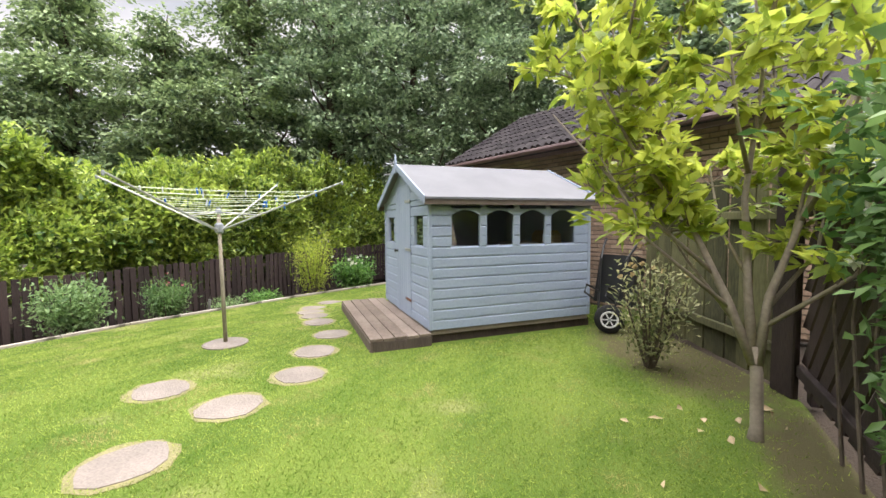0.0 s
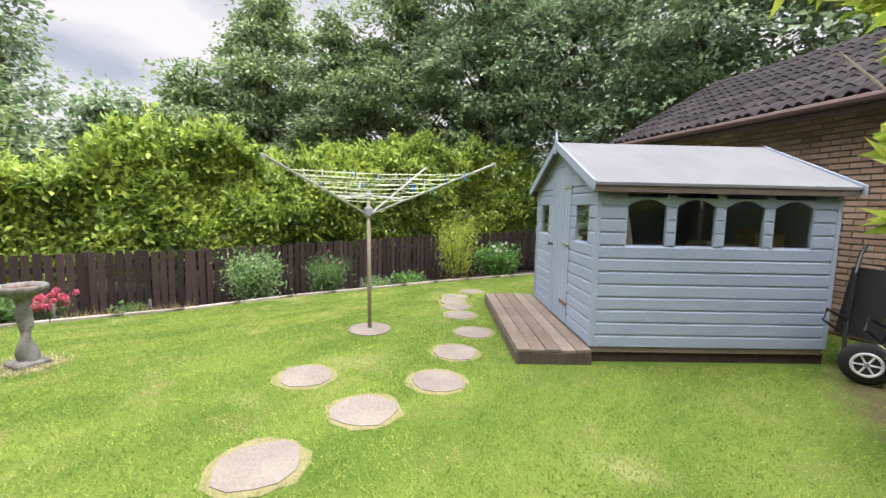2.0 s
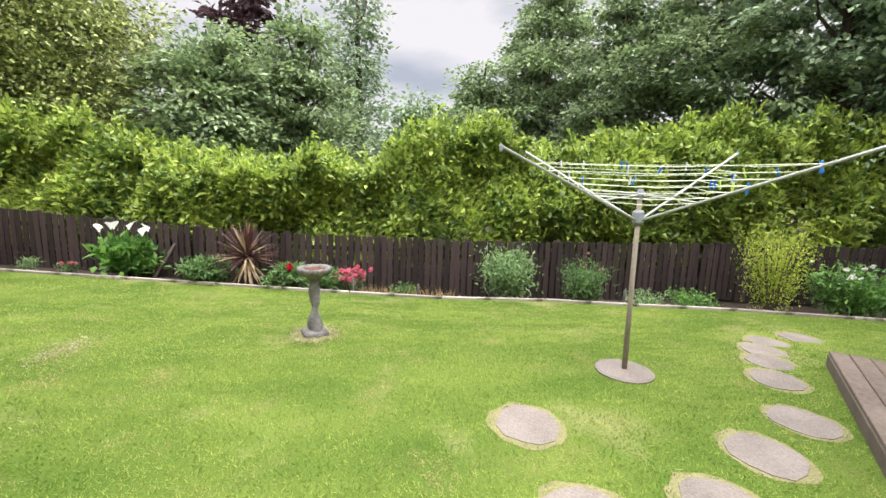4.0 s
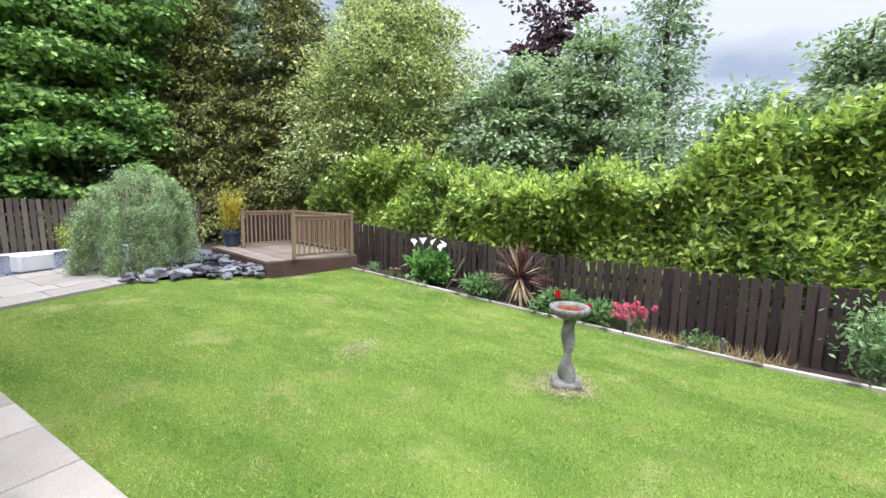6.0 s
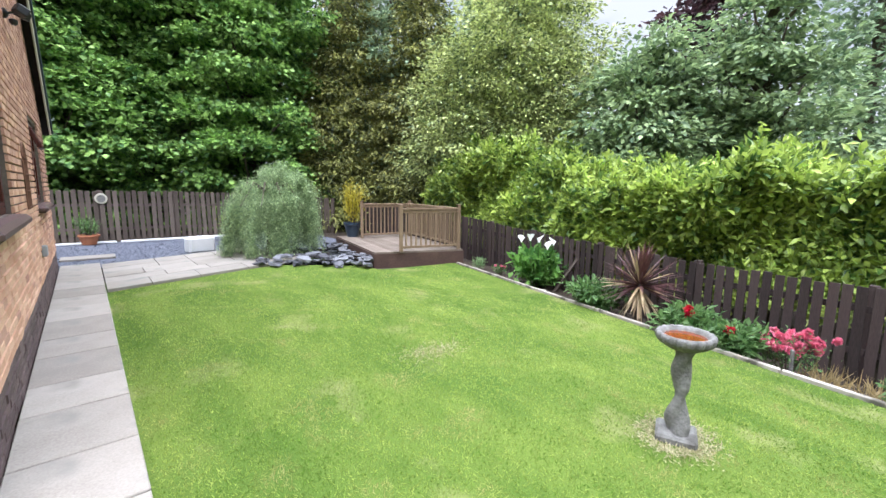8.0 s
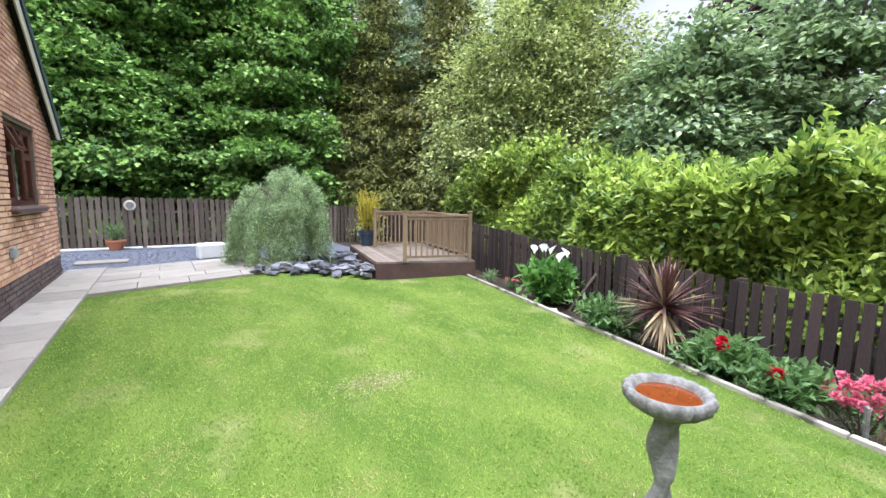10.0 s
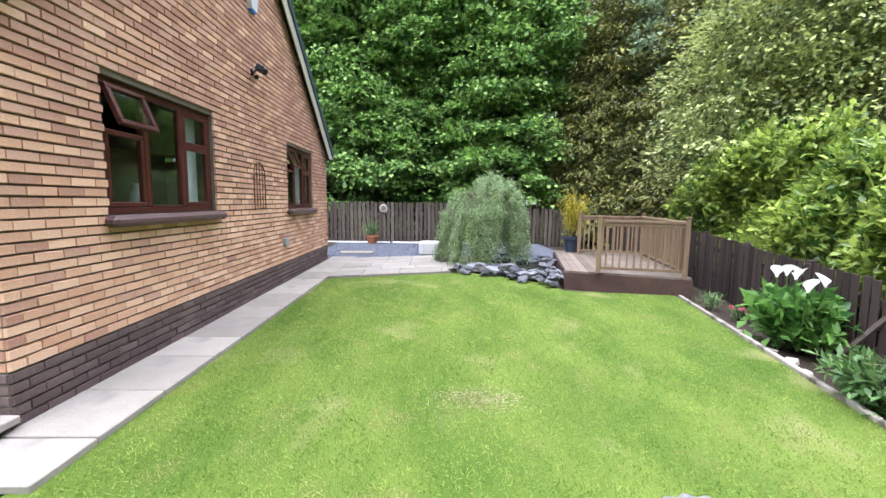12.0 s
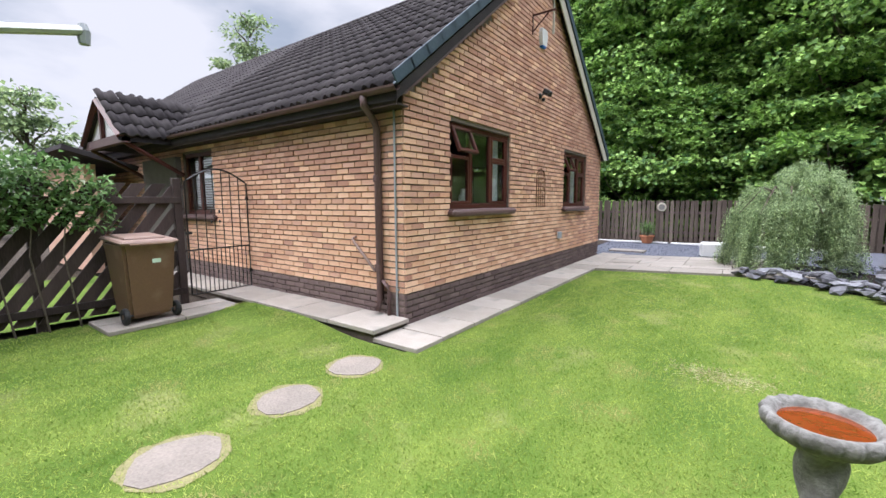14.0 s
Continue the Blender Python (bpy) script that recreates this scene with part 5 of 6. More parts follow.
# ---- wheelie bin ----
wb = empty("wheelie_bin", pose(0.48, 0.76, 0.055, 0, 0, 0), "brown plastic wheelie bin with faded lid by the fence", "bin")
bm = bmesh.new()
rows = []
for z, dx, dy in ((0.06, 0.23, 0.21), (0.10, 0.25, 0.225), (0.88, 0.33, 0.27), (0.94, 0.345, 0.285)):
    rows.append([bm.verts.new((sx * dx, sy * dy, z)) for sx, sy in ((-1, -1), (1, -1), (1, 1), (-1, 1))])
for a, b in zip(rows, rows[1:]):
    for k in range(4):
        bm.faces.new((a[k], a[(k + 1) % 4], b[(k + 1) % 4], b[k]))
bm.faces.new(rows[0]), bm.faces.new(rows[-1])
bmesh.ops.bevel(bm, geom=[e for e in bm.edges if abs(e.verts[0].co.z - e.verts[1].co.z) > 0.02], offset=0.03, segments=2, affect="EDGES")
part("body", bm, bin_mat, wb)
bm = box((0.74, 0.60, 0.05), (0.0, 0, 0.985), pose(0, 0, 0, 0, -3, 0), bevel=0.02)
add_box(bm, (0.5, 0.44, 0.03), (0.05, 0, 1.02), pose(0, 0, 0, 0, -3, 0), bevel=0.014)
part("lid", bm, bin_lid_mat, wb, "faded brown hinged lid")
part("handle", tube([(-0.40, -0.22, 0.95), (-0.40, 0.22, 0.95)], 0.016, 8), bin_mat, wb)
for sy in (-1, 1):
    w = part("wheel", lathe([(0.03, -0.025), (0.09, -0.025), (0.10, -0.01), (0.10, 0.01), (0.09, 0.025), (0.03, 0.025)], 20), tyre_mat, wb)
    w.matrix_basis = pose(-0.22, sy * 0.27, 0.10, 90, 0, 0)
    part("hub", lathe([(0.028, -0.03), (0.028, 0.03)], 12), bin_mat, w)
part("axle", tube([(-0.22, -0.27, 0.10), (-0.22, 0.27, 0.10)], 0.012, 6), black_mat, wb)
part("sticker", box((0.002, 0.09, 0.05), (-0.3185, -0.06, 0.74), pose(0, 0, 0, 0, -5.8, 0)), label_mat, wb, "pale green sticker")

# ---- wheelbarrow stood on end by the shed ----
bx = empty("wheelbarrow", pose(-0.55, 6.22, 0, 0, 0, 58), "black wheelbarrow stood up against the shed and wall", "wheelbarrow")
w = part("wheel", lathe([(0.10, -0.045), (0.16, -0.045), (0.185, -0.02), (0.185, 0.02), (0.16, 0.045), (0.10, 0.045)], 24), tyre_mat, bx, smooth=True)
w.matrix_basis = pose(-0.06, -0.12, 0.19, 90, 0, -52)
for side_z in (-0.049, 0.049):
    ring = [(0.10 * math.cos(k), 0.10 * math.sin(k), side_z) for k in np.linspace(0, 2 * math.pi, 25)]
    part("rim", tube(ring, 0.012, 6), white_mat, w)
    for i in range(6):
        a = i * math.pi / 3
        part("spoke", tube([(0.015 * math.cos(a), 0.015 * math.sin(a), side_z), (0.095 * math.cos(a), 0.095 * math.sin(a), side_z)], 0.008, 6), white_mat, w)
    part("hub", lathe([(0.02, side_z - 0.012), (0.026, side_z), (0.02, side_z + 0.012)], 12), grey_pipe_mat, w)
for dy in (-0.16, 0.16):
    part("frame_tube", tube([(0.0, dy * 0.6, 0.2), (0.10, dy, 0.5), (0.18, dy * 1.2, 0.95), (0.30, dy * 1.5, 1.12), (0.36, dy * 1.5, 1.22)], 0.016, 8), black_mat, bx)
    part("stand", tube([(0.12, dy, 0.5), (-0.16, dy, 0.62), (-0.20, dy, 0.52), (-0.02, dy, 0.42)], 0.014, 8), black_mat, bx)
bm = bmesh.new()
add_prism(bm, [(0.14, 0.35), (0.36, 0.30), (0.48, 0.95), (0.28, 1.0)], lambda a, b, k: (a, -0.28 + 0.56 * k, b))
part("tray", bm, black_mat, bx)

# ---- stepping stones ----
def step_stone(seed):
    rng = random.Random(seed)
    n = 12
    out = []
    for i in range(n):
        a = 2 * math.pi * i / n
        r = 0.235 * (1 + 0.06 * math.cos(8 * a + 1) + rng.uniform(-0.05, 0.05))
        out.append((r * math.cos(a), r * 0.93 * math.sin(a)))
    bm = prism(out, -0.04, 0.012)
    top = [f for f in bm.faces if f.normal.z > 0.9 or all(abs(v.co.z - 0.012) < 1e-5 for v in f.verts)]
    bmesh.ops.bevel(bm, geom=[e for f in top for e in f.edges], offset=0.012, segments=2, affect="EDGES")
    return bm


stones = [(-3.93, 2.54, 1.05), (-3.07, 2.57, 1.1), (-2.95, 1.76, 1.1), (-3.46, 3.95, 1.05), (-3.08, 3.32, 1.05), (-3.78, 4.60, 1.0), (-4.42, 5.07, 1.0), (-4.82, 5.41, 1.0),
          (-5.15, 5.69, 1.0), (-2.76, 0.22, 1.05), (-2.83, 0.95, 1.05), (-5.44, 6.06, 1.0), (-5.6, 6.69, 1.0)]
for i, (x, y, s) in enumerate(stones):
    ob = part("stepping_stone", step_stone(i), stone_mat, None)
    ob.matrix_basis = pose(x, y, float(lawn_z(x, y)) - 0.003, 0, 0, i * 47) @ Matrix.Diagonal((s, s, 1, 1))
    tagged(ob, "worn round-cornered stepping stone sunk in the lawn", "stepping stone", group="stepping stones")
    ring = bmesh.new()
    rr = random.Random(70 + i)
    pts = [((0.28 + rr.uniform(-0.02, 0.03)) * 0.93 * s * math.cos(a), (0.25 + rr.uniform(-0.02, 0.03)) * s * math.sin(a)) for a in np.linspace(0, 2 * math.pi, 20, endpoint=False)]
    ring.faces.new([ring.verts.new((px, py, 0.0)) for px, py in pts])
    sk = part("bare_earth", ring, straw_soil_mat, None)
    sk.matrix_basis = pose(x, y, float(lawn_z(x, y)) + 0.004)
    tagged(sk, "dry worn turf round a stepping stone", "turf", kind="stuff")

# ---- rotary clothes dryer ----
rd = empty("rotary_dryer", pose(-4.69, 3.74, 0.01, 0, -1.2, 0) @ Matrix.Diagonal((1.08, 1.08, 1.08, 1)), "rotary clothes dryer with pale lines and coloured pegs on the lawn", "clothes dryer")
part("pole", tube([(0, 0, -0.05), (0, 0, 0.6), (0, 0, 1.50)], [0.022, 0.021, 0.019], 12), pole_mat, rd, smooth=True)
part("hub", lathe([(0.03, 1.24), (0.045, 1.26), (0.045, 1.34), (0.03, 1.36)], 14), grey_pipe_mat, rd)
part("top_cap", lathe([(0.03, 1.46), (0.035, 1.48), (0.02, 1.53)], 14), grey_pipe_mat, rd)
ARM_R, HUB_Z = 1.42, 1.28
TIP_Z = (1.74, 1.76, 1.92, 1.93)
tips = []
for k in range(4):
    a = radians(-68.6 + 90 * k)
    tip = Vector((ARM_R * math.cos(a), ARM_R * math.sin(a), TIP_Z[k]))
    tips.append(tip)
    part("arm", tube([(0.03 * math.cos(a), 0.03 * math.sin(a), HUB_Z), tuple(tip)], 0.0105, 8), alu_mat, rd)
    part("strut", tube([(0.02 * math.cos(a), 0.02 * math.sin(a), HUB_Z + 0.2), tuple(Vector((0, 0, HUB_Z)).lerp(tip, 0.32))], 0.007, 6), alu_mat, rd)
    part("arm_end", lathe([(0.011, -0.03), (0.014, 0), (0.008, 0.015)], 8), grey_pipe_mat, rd).matrix_basis = Matrix.Translation(tip)
for j in range(7):
    u = 0.30 + 0.085 * j
    for k in range(4):
        p, q = Vector((0, 0, HUB_Z)).lerp(tips[k], u), Vector((0, 0, HUB_Z)).lerp(tips[(k + 1) % 4], u)
        mid = (p + q) / 2 - Vector((0, 0, 0.02))
        part("line", tube([tuple(p), tuple(mid), tuple(q)], 0.0028, 4), cord_mat, rd)
rp = random.Random(6)
for i in range(26):
    k, u, s = rp.choice((1, 2)), rp.choice((0.555, 0.64, 0.725, 0.81)), rp.uniform(0.05, 0.95)
    if i < 12:
        s = rp.choice((0.04, 0.06, 0.5, 0.53))
    p = Vector((0, 0, HUB_Z)).lerp(tips[k], u).lerp(Vector((0, 0, HUB_Z)).lerp(tips[(k + 1) % 4], u), s)
    ob = part("peg", box((0.014, 0.02, 0.075), (0, 0, 0), bevel=0.003), rp.choice((peg_blue_mat, peg_blue_mat, peg_lime_mat, white_mat)), None)
    ob.matrix_basis = rd.matrix_basis @ pose(p.x, p.y, p.z - 0.02, rp.uniform(-20, 20), rp.uniform(-20, 20), rp.uniform(0, 90))
    tagged(ob, "plastic clothes peg on the dryer line", "peg", group="clothes pegs")
pl = part("base_plate", lathe([(0.255, -0.03), (0.255, 0.012), (0.23, 0.022), (0.03, 0.03)], 32), stone_mat, None)
pl.matrix_basis = pose(-4.69, 3.74, 0.0)
pl.name = "dryer_base"
tagged(pl, "round stone base of the clothes dryer in the lawn", "base")

# ---- bird bath ----
bb = empty("bird_bath", pose(-5.79, 0.82, float(lawn_z(-5.79, 0.82)) - 0.005), "weathered stone bird bath with twisted stem and rusty water", "bird bath")
BH = 0.745
part("foot", box((0.25, 0.25, 0.06), (0, 0, 0.03), pose(0, 0, 0, 0, 0, 20), bevel=0.015), bath_mat, bb)
bm = bmesh.new()
rings = []
for i in range(29):
    z = 0.06 + (BH - 0.16) * i / 28
    u = i / 28
    r0 = 0.054 + 0.016 * math.cos(u * 2 * math.pi) * (1 if u < 0.5 else 0.6)
    ring = []
    for k in range(20):
        a = 2 * math.pi * k / 20
        r = r0 * (1 + 0.24 * math.sin(2 * (a - u * 6.5)))
        ring.append(bm.verts.new((r * math.cos(a) + 0.005 * math.sin(u * 12), r * math.sin(a) + 0.005 * math.cos(u * 12), z)))
    rings.append(ring)
for a, b in zip(rings, rings[1:]):
    for k in range(20):
        bm.faces.new((a[k], a[(k + 1) % 20], b[(k + 1) % 20], b[k]))
part("stem", bm, bath_mat, bb, smooth=True)
prof = [(0.09, BH - 0.115), (0.14, BH - 0.10), (0.19, BH - 0.075), (0.225, BH - 0.05), (0.235, BH - 0.02), (0.222, BH), (0.195, BH - 0.004), (0.178, BH - 0.022), (0.165, BH - 0.04), (0.03, BH - 0.045)]
bm = bmesh.new()
rings = []
for j, (r, z) in enumerate(prof):
    ring = []
    for k in range(96):
        a = 2 * math.pi * k / 96
        lob = (0.10 * abs(math.sin(a * 9)) - 0.05) if 2 <= j <= 5 else 0.0
        ring.append(bm.verts.new((r * (1 + lob) * math.cos(a), r * (1 + lob) * math.sin(a), z)))
    rings.append(ring)
for a, b in zip(rings, rings[1:]):
    for k in range(96):
        bm.faces.new((a[k], a[(k + 1) % 96], b[(k + 1) % 96], b[k]))
bm.faces.new(rings[0]), bm.faces.new(rings[-1])
bm.transform(Matrix.Diagonal((0.74, 0.74, 1, 1)))
part("bowl", bm, bath_mat, bb, smooth=True)
part("water", lathe([(0.01, BH - 0.03), (0.126, BH - 0.029)], 40), rust_water_mat, bb, "rust-red water")
rng = np.random.default_rng(66)
n = 1500
ang, rad = rng.uniform(0, 2 * math.pi, n), 0.13 + np.abs(rng.normal(0, 0.075, n))
p = np.column_stack([-5.79 + rad * np.cos(ang) * 1.15, 0.82 + rad * np.sin(ang), np.zeros(n)])
p[:, 2] = lawn_z(p[:, 0], p[:, 1]) + 0.004
tagged(leaf_mesh("dry_turf", p, rng.normal(0, 1, (n, 3)) * (1, 1, 0.1) + (0, 0, 0.3), 0.04, 0.007, pale_straw_mat, None, rng=rng), "bare dry turf round the bird bath", "turf", kind="stuff")

# ---- raised deck with rails ----
dk = empty("raised_deck", pose(0, 0, 0), "raised timber deck in the far corner", "deck")
FLc, FRc, BRc, BLc = Vector((-7.6, -5.98)), Vector((-9.58, -5.25)), Vector((-10.45, -8.9)), Vector((-8.35, -9.3))
n = 15
for i in range(n):
    p, q = FLc.lerp(FRc, (i + 0.03) / n), FLc.lerp(FRc, (i + 0.97) / n)
    r, s = BLc.lerp(BRc, (i + 0.97) / n), BLc.lerp(BRc, (i + 0.03) / n)
    part("deck_board", prism([tuple(p), tuple(q), tuple(r), tuple(s)], 0.225, 0.26), deck_mat, dk)
skirt_mat = material("dark_skirt_board", (0.045, 0.026, 0.02), (0.105, 0.062, 0.048), rough=0.7, scale=3, fine=40, bump=0.4)
for p, q in ((FLc, FRc), (FRc, BRc), (BLc, FLc)):
    d = (q - p).normalized()
    nn = Vector((-d.y, d.x)) * 0.015
    part("skirt", prism([tuple(p + nn), tuple(q + nn), tuple(q - nn), tuple(p - nn)], -0.12, 0.222), skirt_mat, dk, "dark red-brown skirt board")
rail = empty("deck_railing", pose(0, 0, 0.26), "brown timber balustrade round the deck", "railing")
RP = [Vector((-8.74, -8.5)), Vector((-10.17, -8.2)), Vector((-9.5, -5.34)), Vector((-8.12, -5.72))]
for p in RP:
    ob = part("post", box((0.08, 0.08, 1.02), (0, 0, 0.51), bevel=0.006), rail_mat, rail)
    ob.matrix_basis = pose(p.x, p.y, 0, 0, 0, -28)
    part("post_cap", box((0.1, 0.1, 0.03), (0, 0, 1.035), bevel=0.008), rail_mat, ob)
for p, q in zip(RP, RP[1:]):
    d = q - p
    run, turn = d.length, math.degrees(math.atan2(d.y, d.x))
    for z, h in ((0.95, 0.045), (0.89, 0.06), (0.10, 0.05)):
        ob = part("hand_rail" if z > 0.5 else "foot_rail", box((run - 0.08, 0.07 if h < 0.05 else 0.04, h), bevel=0.005), rail_mat, rail)
        ob.matrix_basis = pose((p.x + q.x) / 2, (p.y + q.y) / 2, z, 0, 0, turn)
    n = max(3, round(run / 0.115))
    for i in range(1, n):
        c = p.lerp(q, i / n)
        ob = part("baluster", box((0.034, 0.034, 0.77), (0, 0, 0), bevel=0.004), rail_mat, rail)
        ob.matrix_basis = pose(c.x, c.y, 0.495, 0, 0, turn)

# ---- pond and rocks ----
pond = part("pond", prism([(-5.9 + (px + 5.75) * 1.1, -7.2 + (py + 6.62) * 1.2) for px, py in ((-6.25, -6.75), (-6.7, -6.05), (-7.2, -5.95), (-7.6, -7.0), (-7.4, -7.7), (-6.7, -7.7))], -0.08, 0.03), water_mat, None)
tagged(pond, "small dark garden pond among slate rocks", "pond")


def rock(seed, size):
    rng = random.Random(seed)
    bm = bmesh.new()
    bmesh.ops.create_icosphere(bm, subdivisions=1, radius=1.0)
    for v in bm.verts:
        k = 1 + rng.uniform(-0.22, 0.22) + 0.25 * noise.noise(v.co * 1.3 + Vector((seed * 1.7, 0, 0)))
        v.co = Vector((v.co.x * size * k, v.co.y * size * 0.62 * k, max(-0.5, min(0.5, v.co.z * 0.9)) * size * 0.38 * (1 + 0.3 * rng.uniform(-1, 1))))
    return bm


rr = random.Random(12)
rock_line = [(-5.75, -6.62), (-6.0, -6.55), (-6.25, -6.42), (-6.45, -6.3), (-6.62, -6.05), (-6.8, -5.85), (-6.98, -5.62), (-7.1, -5.75), (-6.1, -6.8), (-6.35, -6.62), (-6.55, -6.45),
             (-6.85, -6.1), (-7.2, -6.2), (-7.35, -6.5), (-7.45, -6.85), (-7.55, -7.3), (-7.5, -7.75), (-7.2, -8.0), (-6.8, -8.05), (-7.3, -6.0), (-6.95, -5.95), (-5.55, -6.78), (-5.9, -6.9), (-7.62, -7.6), (-7.75, -8.1), (-6.6, -5.75), (-6.2, -6.25), (-6.45, -5.98), (-7.0, -5.4), (-6.7, -6.3), (-7.05, -6.15), (-7.3, -5.75), (-5.4, -6.6), (-5.65, -6.4), (-6.05, -6.3), (-7.5, -6.2), (-6.15, -7.0)]
rock_line += [(x + rr.uniform(-0.2, 0.2), y + rr.uniform(-0.22, 0.1)) for x, y in rock_line]
for i, (x, y) in enumerate(rock_line):
    x, y = -5.9 + (x + 5.75) * 1.1, -7.2 + (y + 6.62) * 1.2
    s = rr.uniform(0.11, 0.21)
    ob = part("slate_rock", rock(i, s), rock_mat, None)
    lift = 0.08 if i in (8, 9, 10, 11, 12, 13) or i >= len(rock_line) // 2 else 0.0
    ob.matrix_basis = pose(x, y, 0.03 + s * 0.2 + lift, rr.uniform(-16, 16), rr.uniform(-16, 16), rr.uniform(0, 180))
    tagged(ob, "flat blue-grey slate rock beside the pond", "rock", group="pond rocks")
blk = part("stone_trough", box((0.62, 0.34, 0.40), (0, 0, 0.2), bevel=0.05), white_mat, None)
blk.matrix_basis = pose(-5.0, -10.05, 0.0, 0, 0, 12)
tagged(blk, "whitewashed stone trough on the chippings", "trough")
disc = empty("wall_disc", pose(-3.25, -13.56, 1.26), "round cream plaque on the back fence", "plaque")
part("plate", lathe([(0.01, 0), (0.14, 0.0), (0.15, 0.012), (0.14, 0.024), (0.01, 0.03)], 28), cream_mat, disc).matrix_basis = pose(0, 0, 0, -90, 0, 0)
part("face", lathe([(0.01, 0.03), (0.10, 0.034), (0.01, 0.036)], 24), bath_mat, disc).matrix_basis = pose(0, 0, 0, -90, 0, 0)


def pot(name, at, r, h, mat, label):
    e = empty(name, pose(*at), label, "plant pot")
    part("bowl", lathe([(r * 0.65, 0), (r * 0.95, h * 0.8), (r * 1.06, h * 0.82), (r * 1.06, h), (r * 0.95, h), (r * 0.9, h * 0.85)], 24), mat, e, smooth=False)
    part("compost", lathe([(0.01, h * 0.86), (r * 0.9, h * 0.87)], 20), soil_mat, e)
    return e


pot("terracotta_pot", (-2.9, -13.1, 0.02), 0.23, 0.27, terracotta_mat, "wide terracotta pot on the chippings by the fence")
pot("blue_pot", (-8.72, -9.0, 0.26), 0.24, 0.42, blue_pot_mat, "dark blue glazed pot beside the deck")

# ---- plants in the bed and pots ----
def ground_at(x, y):
    return float(lawn_z(x, y)) - 0.06


def shrub(name, at, r, h, mat, label, seed, leaf=(0.08, 0.035), leaves=1500, upright=0.4, flower=None, stems=9, category="shrub"):
    """Stems from the base, leaves along and round them; flower: (material, count, petal length)."""
    rng = np.random.default_rng(seed)
    e = empty(name, pose(*at), label, category)
    bm = bmesh.new()
    ps, ws, tops = [], [], []
    for i in range(stems):
        a = 2 * math.pi * i / stems + rng.uniform(-0.3, 0.3)
        rad = r * math.sqrt(rng.uniform(0.02, 1)) * 0.85
        top = np.array((rad * math.cos(a), rad * math.sin(a), h * rng.uniform(0.7, 0.98) * (1 - 0.25 * (rad / r) ** 2)))
        mid = top * (0.55, 0.55, 0.5)
        add_tube(bm, [(0.02 * math.cos(a), 0.02 * math.sin(a), -0.03), tuple(mid), tuple(top)], [0.009 + 0.006 * h, 0.006 + 0.003 * h, 0.003], 5)
        n = leaves // stems
        t = rng.uniform(0.25, 1.0, n)[:, None]
        p = (1 - t) ** 2 * 0 + 2 * t * (1 - t) * mid + t * t * top
        p = p + rng.normal(0, 1, (n, 3)) * (r * 0.24, r * 0.24, h * 0.09)
        p[:, 2] = np.maximum(p[:, 2], 0.02)
        ps.append(p)
        ws.append(rng.normal(0, 0.8, (n, 3)) + (0.6 * math.cos(a), 0.6 * math.sin(a), upright))
        tops.append(top)
    part("stem", bm, bark_mat, e)
    leaf_mesh("foliage", np.concatenate(ps), np.concatenate(ws), leaf[0], leaf[1], mat, e, rng=rng)
    if flower:
        fm, count, size = flower
        allp = np.concatenate(ps)
        pick = allp[np.argsort(-allp[:, 2] - 0.4 * rng.random(len(allp)) * h)[:max(count * 6, 20)]]
        for i in range(count):
            c = pick[rng.integers(len(pick))] + (0, 0, 0.03)
            d = unit(rng.normal(0, 1, (46, 3)) + (0, 0, 0.3))
            leaf_mesh("flower", np.repeat(c[None], 46, 0) + d * size * 0.35, d * 0.4 + np.roll(d, 1, 1) * 0.8, size * 0.7, size * 0.8, fm, e, rng=rng)
    return e


def bed(x, y):
    return (x, y, ground_at(x, y))


shrub("peony", bed(-8.85, -1.45), 0.36, 0.50, bush_mat, "leafy green peony clump in the bed", 41, (0.12, 0.045), 2300)
shrub("peony", bed(-8.6, -0.05), 0.36, 0.44, bush_mat, "peony clump with crimson blooms in the bed", 42, (0.13, 0.045), 1500, flower=(crimson_mat, 2, 0.07))
shrub("peony", bed(-8.42, 0.5), 0.30, 0.38, bush_mat, "peony clump with a crimson bloom in the bed", 43, (0.13, 0.045), 1200, flower=(crimson_mat, 1, 0.07))
shrub("azalea", bed(-8.6, 0.98), 0.34, 0.48, bush_mat, "azalea covered with pink blossom", 44, (0.05, 0.02), 700, flower=(pink_mat, 46, 0.055))
shrub("arum_lily", bed(-9.45, -3.0), 0.48, 0.74, deep_bush_mat, "arum lily clump with large dark leaves", 45, (0.22, 0.10), 950, upright=0.7)
shrub("low_plant", bed(-9.6, -4.1), 0.22, 0.22, bush_mat, "low plant with small red flowers near the deck", 46, (0.05, 0.02), 300, flower=(pink_mat, 5, 0.04))
shrub("low_plant", bed(-8.75, 1.95), 0.24, 0.30, bush_mat, "small leafy green plant in the bed", 47, (0.09, 0.03), 400)
shrub("mock_orange", bed(-8.3, 3.75), 0.52, 1.08, grey_bush_mat, "pale leafy shrub against the fence", 48, (0.085, 0.04), 2600)
shrub("spirea", bed(-7.9, 4.95), 0.40, 0.85, bush_mat, "green shrub with faint pink tips against the fence", 49, (0.10, 0.022), 2200, flower=(pink_mat, 6, 0.02))
shrub("low_plant", bed(-7.65, 5.95), 0.34, 0.32, grey_bush_mat, "pale low plant along the edging", 50, (0.07, 0.02), 700)
shrub("heather", bed(-7.5, 6.75), 0.36, 0.36, deep_bush_mat, "dark low bush along the edging", 51, (0.06, 0.03), 1200)
shrub("spindle_bush", bed(-7.2, 7.95), 0.52, 1.72, lime_mat, "tall lime-yellow shrub with upright twigs", 52, (0.05, 0.022), 4200, upright=1.1, stems=22)
